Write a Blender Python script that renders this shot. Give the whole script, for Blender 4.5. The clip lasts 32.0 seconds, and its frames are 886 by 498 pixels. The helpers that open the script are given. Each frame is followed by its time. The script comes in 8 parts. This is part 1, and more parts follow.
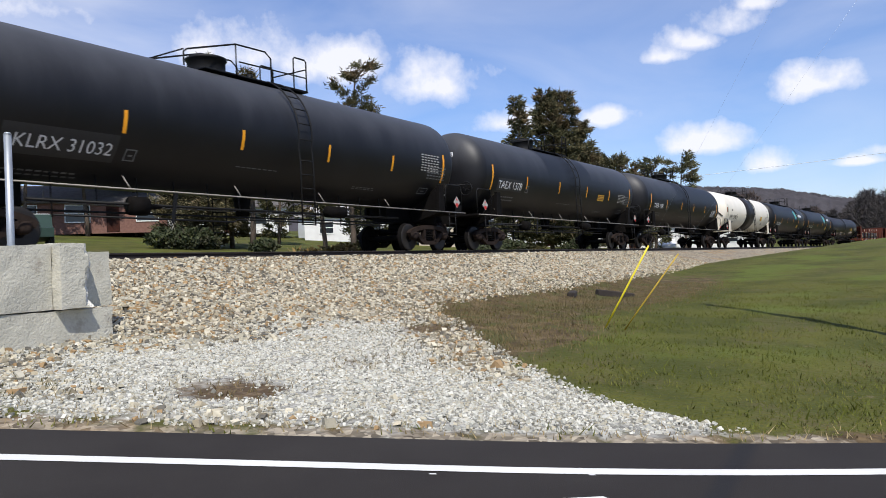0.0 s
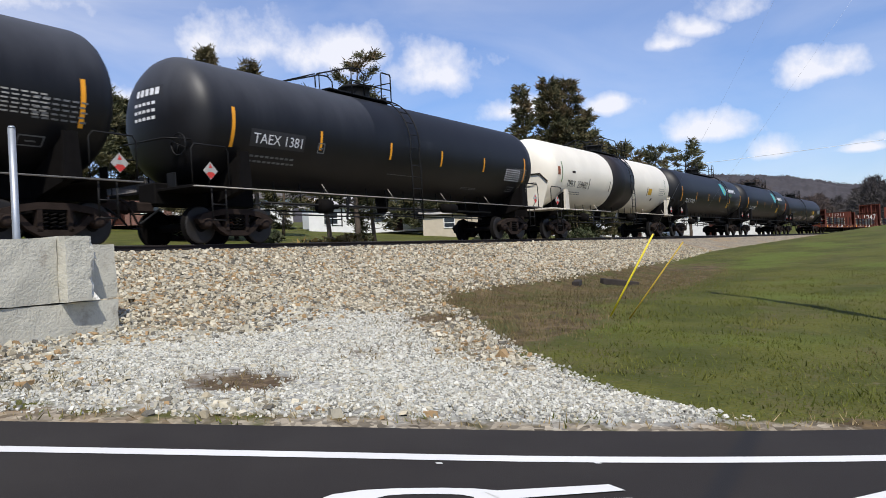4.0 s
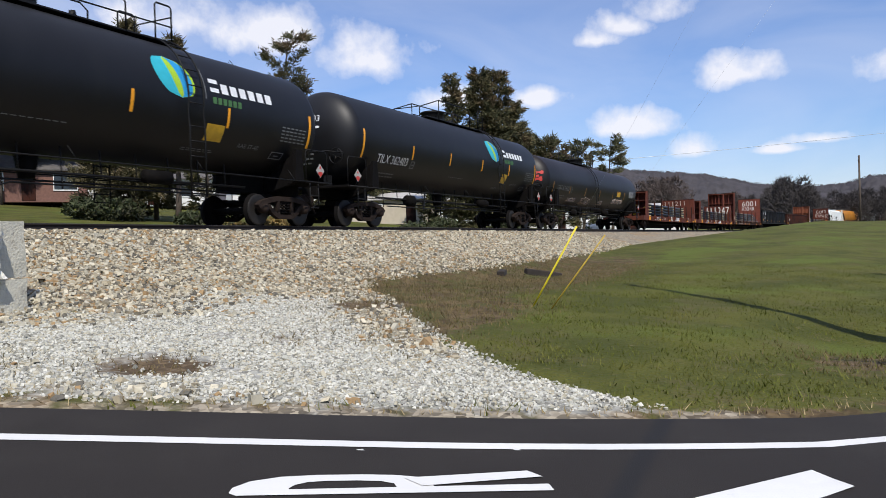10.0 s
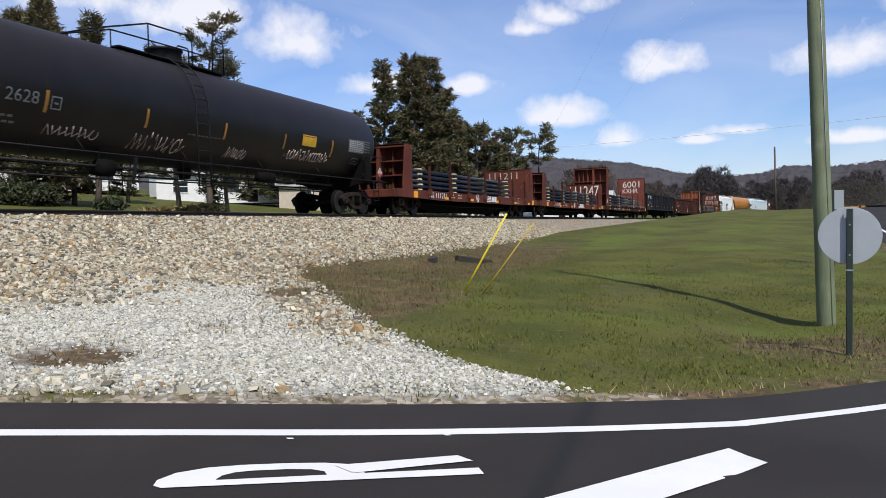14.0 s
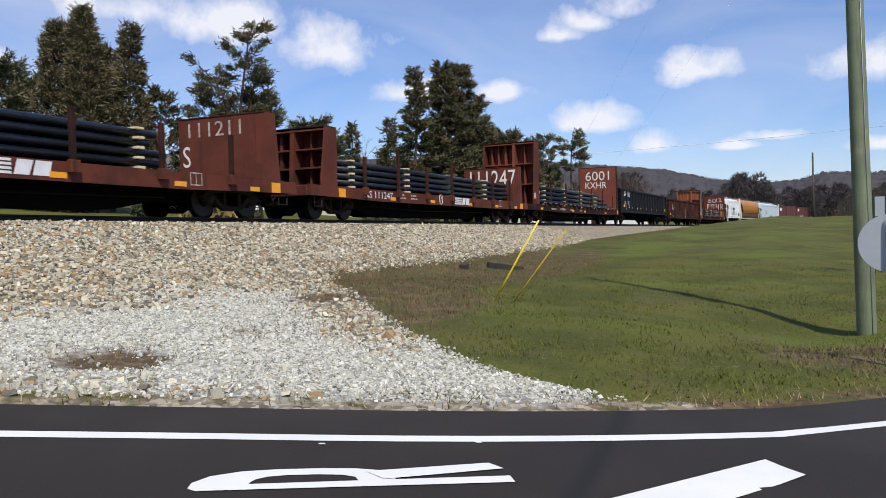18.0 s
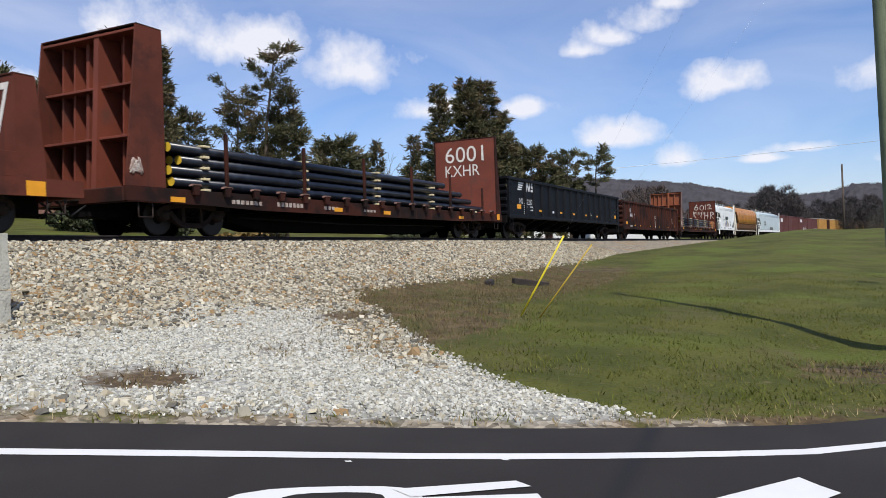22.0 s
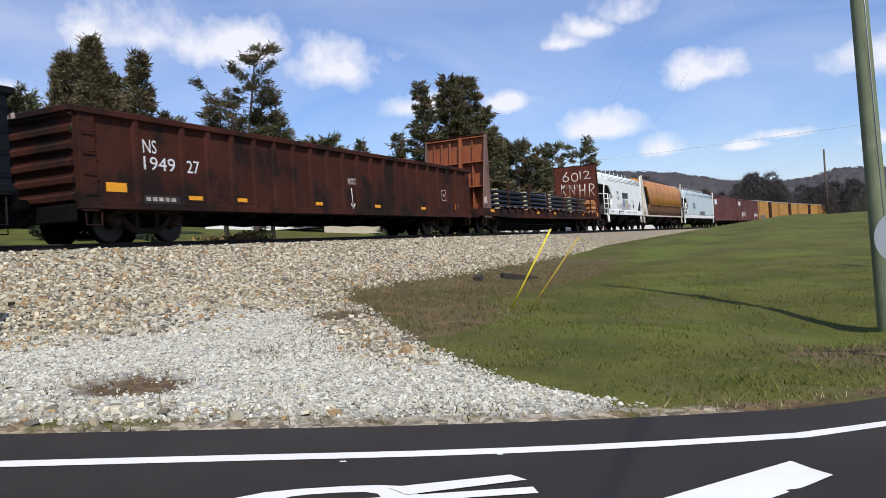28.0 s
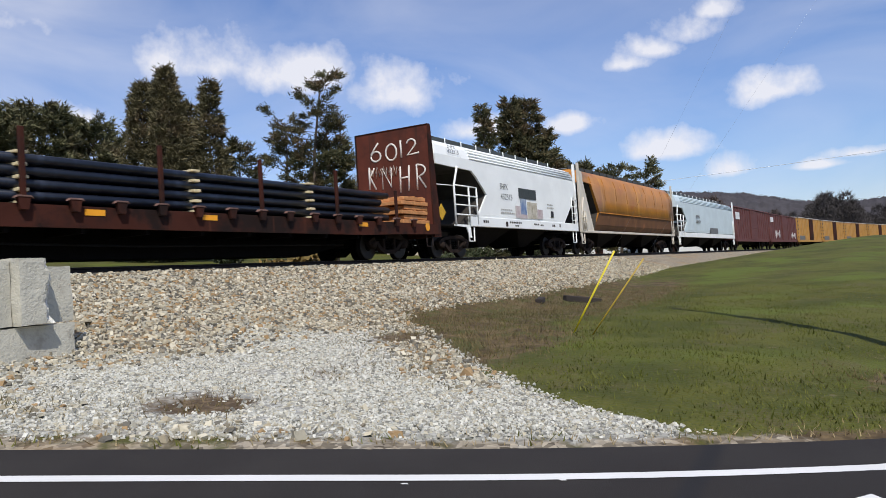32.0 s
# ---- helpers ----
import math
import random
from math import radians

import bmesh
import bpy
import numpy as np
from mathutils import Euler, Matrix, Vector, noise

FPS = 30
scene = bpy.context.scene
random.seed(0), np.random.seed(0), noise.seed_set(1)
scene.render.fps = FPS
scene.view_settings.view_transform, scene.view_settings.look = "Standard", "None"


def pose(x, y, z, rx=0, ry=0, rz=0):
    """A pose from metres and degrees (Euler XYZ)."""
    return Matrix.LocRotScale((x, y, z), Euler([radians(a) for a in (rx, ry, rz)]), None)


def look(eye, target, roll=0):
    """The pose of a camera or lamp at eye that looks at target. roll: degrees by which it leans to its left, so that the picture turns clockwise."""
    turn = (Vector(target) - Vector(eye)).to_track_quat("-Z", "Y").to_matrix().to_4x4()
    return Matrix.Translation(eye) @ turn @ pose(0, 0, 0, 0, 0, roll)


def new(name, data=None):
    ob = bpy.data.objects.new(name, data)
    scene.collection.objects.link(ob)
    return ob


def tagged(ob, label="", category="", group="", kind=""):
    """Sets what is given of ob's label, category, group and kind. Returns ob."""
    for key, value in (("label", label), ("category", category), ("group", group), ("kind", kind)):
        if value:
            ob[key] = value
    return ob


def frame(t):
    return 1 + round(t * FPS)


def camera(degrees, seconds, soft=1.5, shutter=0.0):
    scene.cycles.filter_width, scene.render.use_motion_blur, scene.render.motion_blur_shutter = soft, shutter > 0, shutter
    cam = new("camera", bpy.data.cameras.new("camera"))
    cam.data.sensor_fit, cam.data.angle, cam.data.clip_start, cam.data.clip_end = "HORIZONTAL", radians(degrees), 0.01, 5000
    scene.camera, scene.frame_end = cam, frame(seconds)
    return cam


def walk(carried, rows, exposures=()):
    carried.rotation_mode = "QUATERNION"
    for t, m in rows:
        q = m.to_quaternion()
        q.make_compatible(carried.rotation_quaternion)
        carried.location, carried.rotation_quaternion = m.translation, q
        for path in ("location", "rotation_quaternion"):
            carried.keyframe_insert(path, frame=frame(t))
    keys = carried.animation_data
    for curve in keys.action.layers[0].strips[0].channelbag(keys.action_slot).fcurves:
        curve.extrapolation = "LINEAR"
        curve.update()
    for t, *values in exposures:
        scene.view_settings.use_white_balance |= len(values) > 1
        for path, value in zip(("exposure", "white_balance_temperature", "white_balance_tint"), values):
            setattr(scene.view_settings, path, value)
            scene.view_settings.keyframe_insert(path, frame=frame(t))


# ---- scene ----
EYE = 1.37
CURVE = 3.096          # metres by which the track swings in over its first 100 m
TIGHTER = 4.0          # and by which the bend tightens over the next 100 m
TRACK_Y = 14.65
RAIL_Z = 2.0

cam = camera(59.85, 32.0, soft=0.8, shutter=0.15)
# seconds, yaw, pitch and roll of the hand-held camera
PATH = [
    (0, -58.57, 1.46, 2.69), (1, -58.73, 1.25, 2.96), (2, -58.28, 1.26, 2.92), (3, -58.41, 1.13, 3.32),
    (3.5, -58.09, 0.95, 3.25), (5.5, -59.34, 0.1, 2.8), (6, -59.76, 0.17, 2.85), (6.5, -61.04, -0.15, 2.57),
    (7, -61.36, -0.29, 1.77), (7.5, -61.34, -0.22, 1.23), (8, -62.46, 0.54, 1.27), (8.5, -63.47, 0.08, 2.34),
    (9, -63.29, -0.3, 1.81), (10, -63.7, -0.42, 1.66), (11, -64.09, -0.39, 1.42), (11.5, -67.12, -1.13, 1.28),
    (12, -67.72, -1.73, 0.83), (12.5, -67.91, -1.55, 1.03), (13, -68.74, -2.32, 1.29), (14, -68.83, -1.54, 1.51),
    (14.5, -68.06, -1.08, 1.58), (15, -67.27, -0.88, 1.68), (15.5, -66.73, -0.66, 1.74), (17.5, -66.46, -0.92, 1.52),
    (18, -66.48, -0.99, 1.41), (19, -66.43, -0.81, 1.58), (20, -66.51, -0.56, 1.91), (21, -66.04, 0.3, 1.96),
    (21.5, -65.4, 0.74, 2.17), (22, -64.63, 0.29, 1.94), (22.5, -64.15, 0.45, 1.91), (23, -64.4, 0.17, 2.19),
    (24, -63.86, -0.35, 2.17), (24.5, -66.13, -0.81, 0.21), (25, -62.29, 2.9, -1.66), (25.5, -64.69, -0.46, 1.2),
    (27.5, -65.97, 0.38, 3.74), (28, -65.54, 0.01, 3.79), (29, -64.49, 0.29, 3.9), (30, -63.34, 0.77, 3.63),
    (30.5, -63.75, 1.15, 3.55), (31, -63.45, 1.14, 3.98), (31.5, -61.53, 1.32, 3.99), (32, -60.94, 1.95, 3.72),
]
walk(cam, [(t, pose(0, 0, EYE, 90 + p, r, y)) for t, y, p, r in PATH],
     [(0, 0.05), (3, 0.0), (3.5, 0.0), (5.5, -0.2), (6, -0.22), (8, -0.1), (10, -0.04), (12, 0.0), (15, -0.05), (18, -0.06), (21, -0.08), (24, -0.05), (28, -0.02), (30, -0.08), (32, -0.15)])

# seconds, metres that the train has gone
TRAVEL = [(0, 0), (1, 7.78), (2, 15.58), (3, 23.47), (3.5, 27.42), (5.5, 42.85), (6, 46.71), (7, 54.45), (8, 62.23), (9, 70.02), (10, 77.73), (11, 85.35), (12, 92.95), (13, 100.54), (14, 108.11), (15, 115.65), (15.5, 119.39), (17.5, 134.3), (18, 138.03), (19, 145.49), (20, 152.96), (21, 160.43), (22, 167.89), (23, 175.34), (24, 182.83), (25, 190.36), (25.5, 194.14), (27.5, 209.68), (28, 213.56), (29, 221.31), (30, 229), (31, 236.65), (32, 244.25)]


# ---------------------------------------------------------------- light
SUN_AZ, SUN_EL = 228.5, 51.0          # clockwise from +y, degrees
# clouds: azimuth, elevation, half width, half height in degrees
CLOUDS = [(85.2, 10.9, 2.6, 1.3), (77.2, 7.8, 3.0, 1.15), (82.0, 5.95, 1.6, 1.0), (75.4, 14.1, 1.9, 0.8), (77.6, 14.8, 2.3, 1.1), (79.9, 15.6, 2.5, 1.6), (81.5, 16.8, 1.7, 1.2),
          (58.0, 13.4, 3.6, 2.2), (51.3, 15.2, 4.4, 2.2), (43.8, 15.7, 4.2, 2.2), (36.0, 12.1, 2.8, 1.2), (32.6, 11.5, 2.8, 1.1), (64.5, 10.5, 2.8, 1.2), (96.4, 10.2, 3.4, 1.5),
          (87.3, 5.7, 2.2, 0.5), (89.7, 6.2, 1.9, 0.5), (71.0, 10.3, 2.0, 1.0), (97.2, 5.2, 2.4, 0.6), (66.0, 21.0, 5.0, 1.2), (28.0, 18.0, 5.0, 2.0), (112.0, 14.0, 8.0, 3.0), (15.0, 12.0, 7.0, 2.4)]


def make_world():
    world = bpy.data.worlds.new("world")
    scene.world = world
    world.use_nodes = True
    nt = world.node_tree
    nt.nodes.clear()
    N, L = nt.nodes.new, nt.links.new

    def math_node(op, a, b=None, c=None, clamp=False):
        n = N("ShaderNodeMath")
        n.operation, n.use_clamp = op, clamp
        for k, v in enumerate((a, b, c)):
            if v is None:
                continue
            if isinstance(v, (int, float)):
                n.inputs[k].default_value = v
            else:
                L(v, n.inputs[k])
        return n.outputs[0]

    out, bg, sky = N("ShaderNodeOutputWorld"), N("ShaderNodeBackground"), N("ShaderNodeTexSky")
    sky.sky_type, sky.sun_disc = "NISHITA", False
    sky.sun_elevation, sky.sun_rotation = radians(SUN_EL), radians(SUN_AZ)
    sky.air_density, sky.dust_density, sky.ozone_density, sky.altitude = 1.15, 0.35, 3.2, 200
    co = N("ShaderNodeTexCoord")
    sep = N("ShaderNodeSeparateXYZ")
    L(co.outputs["Generated"], sep.inputs[0])
    az = math_node("MULTIPLY", math_node("ARCTAN2", sep.outputs[0], sep.outputs[1]), 57.2958)
    el = math_node("MULTIPLY", math_node("ARCSINE", sep.outputs[2]), 57.2958)
    puff = N("ShaderNodeTexNoise")
    puff.inputs["Scale"].default_value, puff.inputs["Detail"].default_value, puff.inputs["Roughness"].default_value = 15.0, 7, 0.58
    L(co.outputs["Generated"], puff.inputs["Vector"])
    wob = math_node("MULTIPLY", math_node("SUBTRACT", puff.outputs[0], 0.5), 3.0)
    total = None
    for ca, ce, wa, we in CLOUDS:
        dx = math_node("MULTIPLY", math_node("SUBTRACT", az, ca), 1 / wa)
        dy = math_node("MULTIPLY", math_node("SUBTRACT", el, ce), 1 / we)
        dy = math_node("MAXIMUM", dy, math_node("MULTIPLY", dy, -2.0))
        d = math_node("SQRT", math_node("ADD", math_node("MULTIPLY", dx, dx), math_node("MULTIPLY", dy, dy)))
        m = math_node("MULTIPLY", math_node("SUBTRACT", 1.3, math_node("ADD", d, wob)), 1.0, clamp=True)
        total = m if total is None else math_node("MAXIMUM", total, m)
    veil = N("ShaderNodeTexNoise")
    veil.inputs["Scale"].default_value, veil.inputs["Detail"].default_value, veil.inputs["Distortion"].default_value = 3.0, 6, 0.6
    mp = N("ShaderNodeMapping")
    mp.inputs["Scale"].default_value = (1, 1, 3.2)
    L(co.outputs["Generated"], mp.inputs[0])
    L(mp.outputs[0], veil.inputs["Vector"])
    thin = math_node("MULTIPLY", math_node("SUBTRACT", veil.outputs[0], 0.33), 1.6, clamp=True)
    total = math_node("MAXIMUM", math_node("MULTIPLY", total, 0.9), math_node("MULTIPLY", thin, math_node("ADD", 0.42, math_node("MULTIPLY", math_node("MULTIPLY", math_node("SUBTRACT", 74, az), 0.03, clamp=True), 0.3))))
    soft = math_node("SMOOTH_MIN", total, 1.0, 0.1)
    tint = N("ShaderNodeMix")
    tint.data_type, tint.blend_type = "RGBA", "MULTIPLY"
    tint.inputs[0].default_value = 1.0
    tint.inputs[7].default_value = (0.84, 0.93, 1.22, 1)
    L(sky.outputs[0], tint.inputs[6])
    mix = N("ShaderNodeMix")
    mix.data_type = "RGBA"
    L(soft, mix.inputs[0])
    L(tint.outputs[2], mix.inputs[6])
    mix.inputs[7].default_value = (8.4, 8.4, 9.0, 1)
    L(mix.outputs[2], bg.inputs[0])
    bg.inputs[1].default_value = 0.115
    L(bg.outputs[0], out.inputs[0])


make_world()
sun = new("sun", bpy.data.lights.new("sun", "SUN"))
sun.data.energy, sun.data.angle, sun.data.color = 4.7, radians(0.53), (1.0, 0.95, 0.87)
sun.matrix_world = look((100 * math.sin(radians(SUN_AZ)), 100 * math.cos(radians(SUN_AZ)), 100 * math.tan(radians(SUN_EL))), (0, 0, 0))
scene.view_settings.exposure = 0.0


# ---------------------------------------------------------------- materials
def socket(nt, x):
    """A colour or a number as an output of its own, or the output itself."""
    if isinstance(x, tuple):
        n = nt.nodes.new("ShaderNodeRGB")
        n.outputs[0].default_value = (*x, 1)
        return n.outputs[0]
    return x


def blend(nt, a, b, fac, kind="MIX"):
    n = nt.nodes.new("ShaderNodeMix")
    n.data_type, n.blend_type = "RGBA", kind
    if isinstance(fac, (int, float)):
        n.inputs[0].default_value = fac
    else:
        nt.links.new(fac, n.inputs[0])
    nt.links.new(socket(nt, a), n.inputs[6])
    nt.links.new(socket(nt, b), n.inputs[7])
    return n.outputs[2]


def noise_out(nt, scale, detail=5, stretch=None, rough=0.55, coords="Object"):
    co, n = nt.nodes.new("ShaderNodeTexCoord"), nt.nodes.new("ShaderNodeTexNoise")
    n.inputs["Scale"].default_value, n.inputs["Detail"].default_value, n.inputs["Roughness"].default_value = scale, detail, rough
    if stretch:
        mp = nt.nodes.new("ShaderNodeMapping")
        mp.inputs["Scale"].default_value = stretch
        nt.links.new(co.outputs[coords], mp.inputs[0])
        nt.links.new(mp.outputs[0], n.inputs["Vector"])
    else:
        nt.links.new(co.outputs[coords], n.inputs["Vector"])
    return n.outputs[0]


def ramp(nt, x, lo, hi):
    n = nt.nodes.new("ShaderNodeMapRange")
    n.interpolation_type = "SMOOTHSTEP"
    n.inputs[1].default_value, n.inputs[2].default_value = lo, hi
    nt.links.new(x, n.inputs[0])
    return n.outputs[0]


def base(name):
    m = bpy.data.materials.new(name)
    m.use_nodes = True
    return m, m.node_tree, m.node_tree.nodes["Principled BSDF"]


def set_bump(nt, b, height, strength, distance=0.02):
    bp = nt.nodes.new("ShaderNodeBump")
    bp.inputs["Strength"].default_value, bp.inputs["Distance"].default_value = strength, distance
    nt.links.new(height, bp.inputs["Height"])
    nt.links.new(bp.outputs[0], b.inputs["Normal"])


def mat(name, color, rough=0.7, metal=0.0, var=0.25, scale=3.0, bump=0.1, fine=60.0, color2=None, stain=None, streak=None, gloss=None):
    """Painted or raw surface: two scales of tone, an optional stain in patches and streaks that run down."""
    m, nt, b = base(name)
    big, small = noise_out(nt, scale), noise_out(nt, fine, 3)
    c2 = color2 or tuple(c * (1 - var) for c in color)
    col = blend(nt, c2, color, ramp(nt, big, 0.35, 0.65))
    col = blend(nt, col, tuple(c * (1 - var) for c in color), ramp(nt, small, 0.45, 0.8))
    if stain:
        col = blend(nt, col, stain[0], ramp(nt, noise_out(nt, stain[1], 7, None, 0.65), stain[2], stain[2] + 0.16))
    if streak:
        col = blend(nt, col, streak[0], ramp(nt, noise_out(nt, 1.0, 5, (streak[1], streak[1], streak[1] * 0.06), 0.6), streak[2], streak[2] + 0.2))
    nt.links.new(col, b.inputs["Base Color"])
    b.inputs["Roughness"].default_value, b.inputs["Metallic"].default_value = rough, metal
    if gloss is not None:
        b.inputs["Specular IOR Level"].default_value = gloss
    if bump:
        set_bump(nt, b, small, bump)
    return m


def tank_mat(name, paint, dust_and_sun, low, high, amount, streak):
    """Black tank paint: dusty upper shell with sunlight painted in, and washed-down streaks."""
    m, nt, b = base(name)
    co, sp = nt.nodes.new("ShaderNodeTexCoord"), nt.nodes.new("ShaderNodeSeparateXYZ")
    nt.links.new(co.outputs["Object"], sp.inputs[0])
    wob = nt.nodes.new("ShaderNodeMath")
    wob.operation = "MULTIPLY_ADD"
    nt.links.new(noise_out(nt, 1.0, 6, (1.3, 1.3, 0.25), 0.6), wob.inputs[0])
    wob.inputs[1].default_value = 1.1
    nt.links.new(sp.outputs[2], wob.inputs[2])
    upper_fade = ramp(nt, wob.outputs[0], low + 0.55, high + 0.55)
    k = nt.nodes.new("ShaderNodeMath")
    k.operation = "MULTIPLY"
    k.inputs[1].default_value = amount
    nt.links.new(upper_fade, k.inputs[0])
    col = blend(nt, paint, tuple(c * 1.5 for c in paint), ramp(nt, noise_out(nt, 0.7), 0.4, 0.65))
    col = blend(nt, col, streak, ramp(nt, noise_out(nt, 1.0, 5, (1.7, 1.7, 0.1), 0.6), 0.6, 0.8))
    col = blend(nt, col, dust_and_sun, k.outputs[0])
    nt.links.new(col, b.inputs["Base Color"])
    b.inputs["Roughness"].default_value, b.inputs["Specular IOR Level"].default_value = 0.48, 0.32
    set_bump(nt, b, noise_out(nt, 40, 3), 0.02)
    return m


RUST = (0.12, 0.05, 0.022)
# pale upper and near-black lower tones put sun and shade into the paint
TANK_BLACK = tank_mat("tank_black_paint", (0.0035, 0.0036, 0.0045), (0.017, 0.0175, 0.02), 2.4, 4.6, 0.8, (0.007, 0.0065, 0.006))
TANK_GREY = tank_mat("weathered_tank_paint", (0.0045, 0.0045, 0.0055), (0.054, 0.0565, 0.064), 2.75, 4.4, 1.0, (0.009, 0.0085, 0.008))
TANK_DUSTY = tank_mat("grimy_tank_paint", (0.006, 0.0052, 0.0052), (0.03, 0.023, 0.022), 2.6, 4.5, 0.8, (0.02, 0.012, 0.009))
TANK_WHITE = mat("white_tank_paint", (0.78, 0.73, 0.62), 0.42, 0, 0.08, 0.8, 0.03, 40, stain=((0.5, 0.45, 0.36), 0.7, 0.66), streak=((0.42, 0.36, 0.28), 1.8, 0.68))
RUSTY_FRAME = mat("rusty_frame", (0.018, 0.009, 0.0065), 0.8, 0, 0.3, 3, 0.1, stain=((0.075, 0.03, 0.015), 2.0, 0.58))
DIRTY_WHITE = mat("dirty_white_paint", (0.62, 0.57, 0.48), 0.55, 0, 0.15, 2.0, 0.05, stain=((0.28, 0.17, 0.09), 1.5, 0.62))
BROWN = mat("oxide_brown_paint", (0.125, 0.034, 0.02), 0.75, 0, 0.3, 1.0, 0.06, stain=((0.06, 0.02, 0.014), 0.8, 0.5), streak=((0.04, 0.018, 0.013), 2.2, 0.55), gloss=0.2)
BROWN_DARK = mat("worn_brown_paint", (0.07, 0.021, 0.013), 0.8, 0, 0.35, 1.2, 0.08, stain=((0.016, 0.009, 0.0075), 0.6, 0.44), streak=((0.1, 0.033, 0.017), 2.4, 0.62), gloss=0.15)
BROWN_RED = mat("red_brown_paint", (0.175, 0.037, 0.017), 0.75, 0, 0.25, 1.0, 0.06, stain=((0.11, 0.035, 0.022), 1.1, 0.54), streak=((0.08, 0.03, 0.02), 2.0, 0.6))
RUST_ORANGE = mat("rust_orange_plate", (0.3, 0.085, 0.03), 0.75, 0, 0.3, 1.4, 0.08, stain=((0.16, 0.05, 0.026), 1.4, 0.5))
GOND_BLACK = mat("gondola_black_paint", (0.0035, 0.004, 0.0062), 0.6, 0, 0.25, 1.0, 0.05, stain=((0.009, 0.009, 0.011), 1.2, 0.62), gloss=0.2)
HOPPER_WHITE = mat("hopper_white_paint", (0.84, 0.86, 0.84), 0.5, 0, 0.08, 0.8, 0.04, stain=((0.5, 0.5, 0.48), 0.9, 0.62), streak=((0.4, 0.39, 0.37), 2.0, 0.68))
HOPPER_BLUE = mat("hopper_pale_blue_paint", (0.56, 0.65, 0.68), 0.5, 0, 0.1, 0.8, 0.04, stain=((0.45, 0.49, 0.5), 0.9, 0.6))
HOPPER_RUST = mat("rusted_orange_paint", (0.5, 0.2, 0.024), 0.42, 0, 0.25, 0.9, 0.05, stain=((0.36, 0.105, 0.018), 0.7, 0.54), streak=((0.62, 0.31, 0.05), 1.6, 0.56))
# rust, darkened further to paint the shade of the downward face
HOPPER_RUST_SHADE = mat("rusted_lower_side_shaded", (0.15, 0.06, 0.018), 0.7, 0, 0.3, 1.1, 0.06, stain=((0.25, 0.1, 0.032), 0.9, 0.53), streak=((0.085, 0.04, 0.02), 2.0, 0.55))
POST_WORN = mat("worn_pinkish_brown_paint", (0.19, 0.105, 0.085), 0.75, 0, 0.3, 1.6, 0.06, stain=((0.085, 0.04, 0.03), 1.3, 0.52), streak=((0.3, 0.2, 0.17), 2.4, 0.6))
# dark tone that paints the shade of the hoppers' end recesses
SLOPE_SHADE = mat("shade_painted_slope_sheet", (0.06, 0.054, 0.048), 0.8, 0, 0.3, 1.5, 0.05, gloss=0.15)
WALK_GREY = mat("dark_roof_grating", (0.045, 0.055, 0.055), 0.7, 0, 0.3, 6, 0.1)
MURAL_BLUE = mat("faded_blue_spray", (0.13, 0.2, 0.36), 0.7, 0, 0.3, 3, 0.02, color2=(0.3, 0.36, 0.45))
MURAL_TAN = mat("faded_tan_spray", (0.4, 0.36, 0.27), 0.7, 0, 0.3, 3, 0.02, color2=(0.55, 0.52, 0.45))
MURAL_PINK = mat("faded_pink_spray", (0.42, 0.33, 0.33), 0.7, 0, 0.3, 3, 0.02, color2=(0.55, 0.5, 0.5))
BOX_ORANGE = mat("yellow_orange_paint", (0.5, 0.26, 0.06), 0.6, 0, 0.2, 0.9, 0.05, stain=((0.32, 0.17, 0.06), 0.8, 0.58))
BOX_BROWN = mat("maroon_paint", (0.12, 0.035, 0.03), 0.7, 0, 0.2, 0.9, 0.05, stain=((0.08, 0.03, 0.027), 0.8, 0.55))
ROOF_PALE = mat("galvanised_roof", (0.55, 0.53, 0.5), 0.55, 0.2, 0.2, 1.2, 0.05)
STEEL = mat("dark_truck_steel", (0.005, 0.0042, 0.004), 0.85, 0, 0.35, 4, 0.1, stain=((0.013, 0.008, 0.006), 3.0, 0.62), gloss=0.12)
CAST = mat("cast_side_frame", (0.0285, 0.01995, 0.01615), 0.85, 0, 0.35, 4, 0.1, stain=((0.0684, 0.038, 0.0266), 3.0, 0.6), gloss=0.12)
WHEEL_RIM = mat("worn_wheel_steel", (0.02, 0.017, 0.015), 0.6, 0.2, 0.3, 6, 0.05)
RAIL_SIDE = mat("rusty_rail", (0.016, 0.01, 0.008), 0.8, 0, 0.3, 5, 0.1)
RAIL_TOP = mat("polished_rail_head", (0.4, 0.39, 0.38), 0.3, 0.9, 0.15, 6, 0.02)
BLACK = mat("black_iron", (0.007, 0.007, 0.0075), 0.6, 0, 0.25, 5, 0.05, gloss=0.25)
REFLECT = mat("orange_reflective_tape", (0.85, 0.36, 0.015), 0.45, 0, 0.12, 4, 0.02)
YELLOW = mat("yellow_decal", (0.62, 0.36, 0.02), 0.55, 0, 0.2, 5, 0.02)
LETTER = mat("white_lettering", (0.72, 0.73, 0.74), 0.6, 0, 0.12, 6, 0.02)
LETTER_DIM = mat("faded_lettering", (0.16, 0.165, 0.17), 0.65, 0, 0.3, 8, 0.02)
LETTER_FAINT = mat("pale_grey_lettering", (0.4, 0.39, 0.36), 0.65, 0, 0.2, 8, 0.02)
CYAN = mat("cyan_emblem", (0.03, 0.42, 0.52), 0.5, 0, 0.1, 5, 0.02)
LETTER_BLACK = mat("black_lettering", (0.02, 0.02, 0.022), 0.6, 0, 0.2, 6, 0.02)
LETTER_RUST = mat("worn_white_lettering", (0.5, 0.44, 0.38), 0.7, 0, 0.35, 9, 0.02, color2=(0.3, 0.2, 0.16))
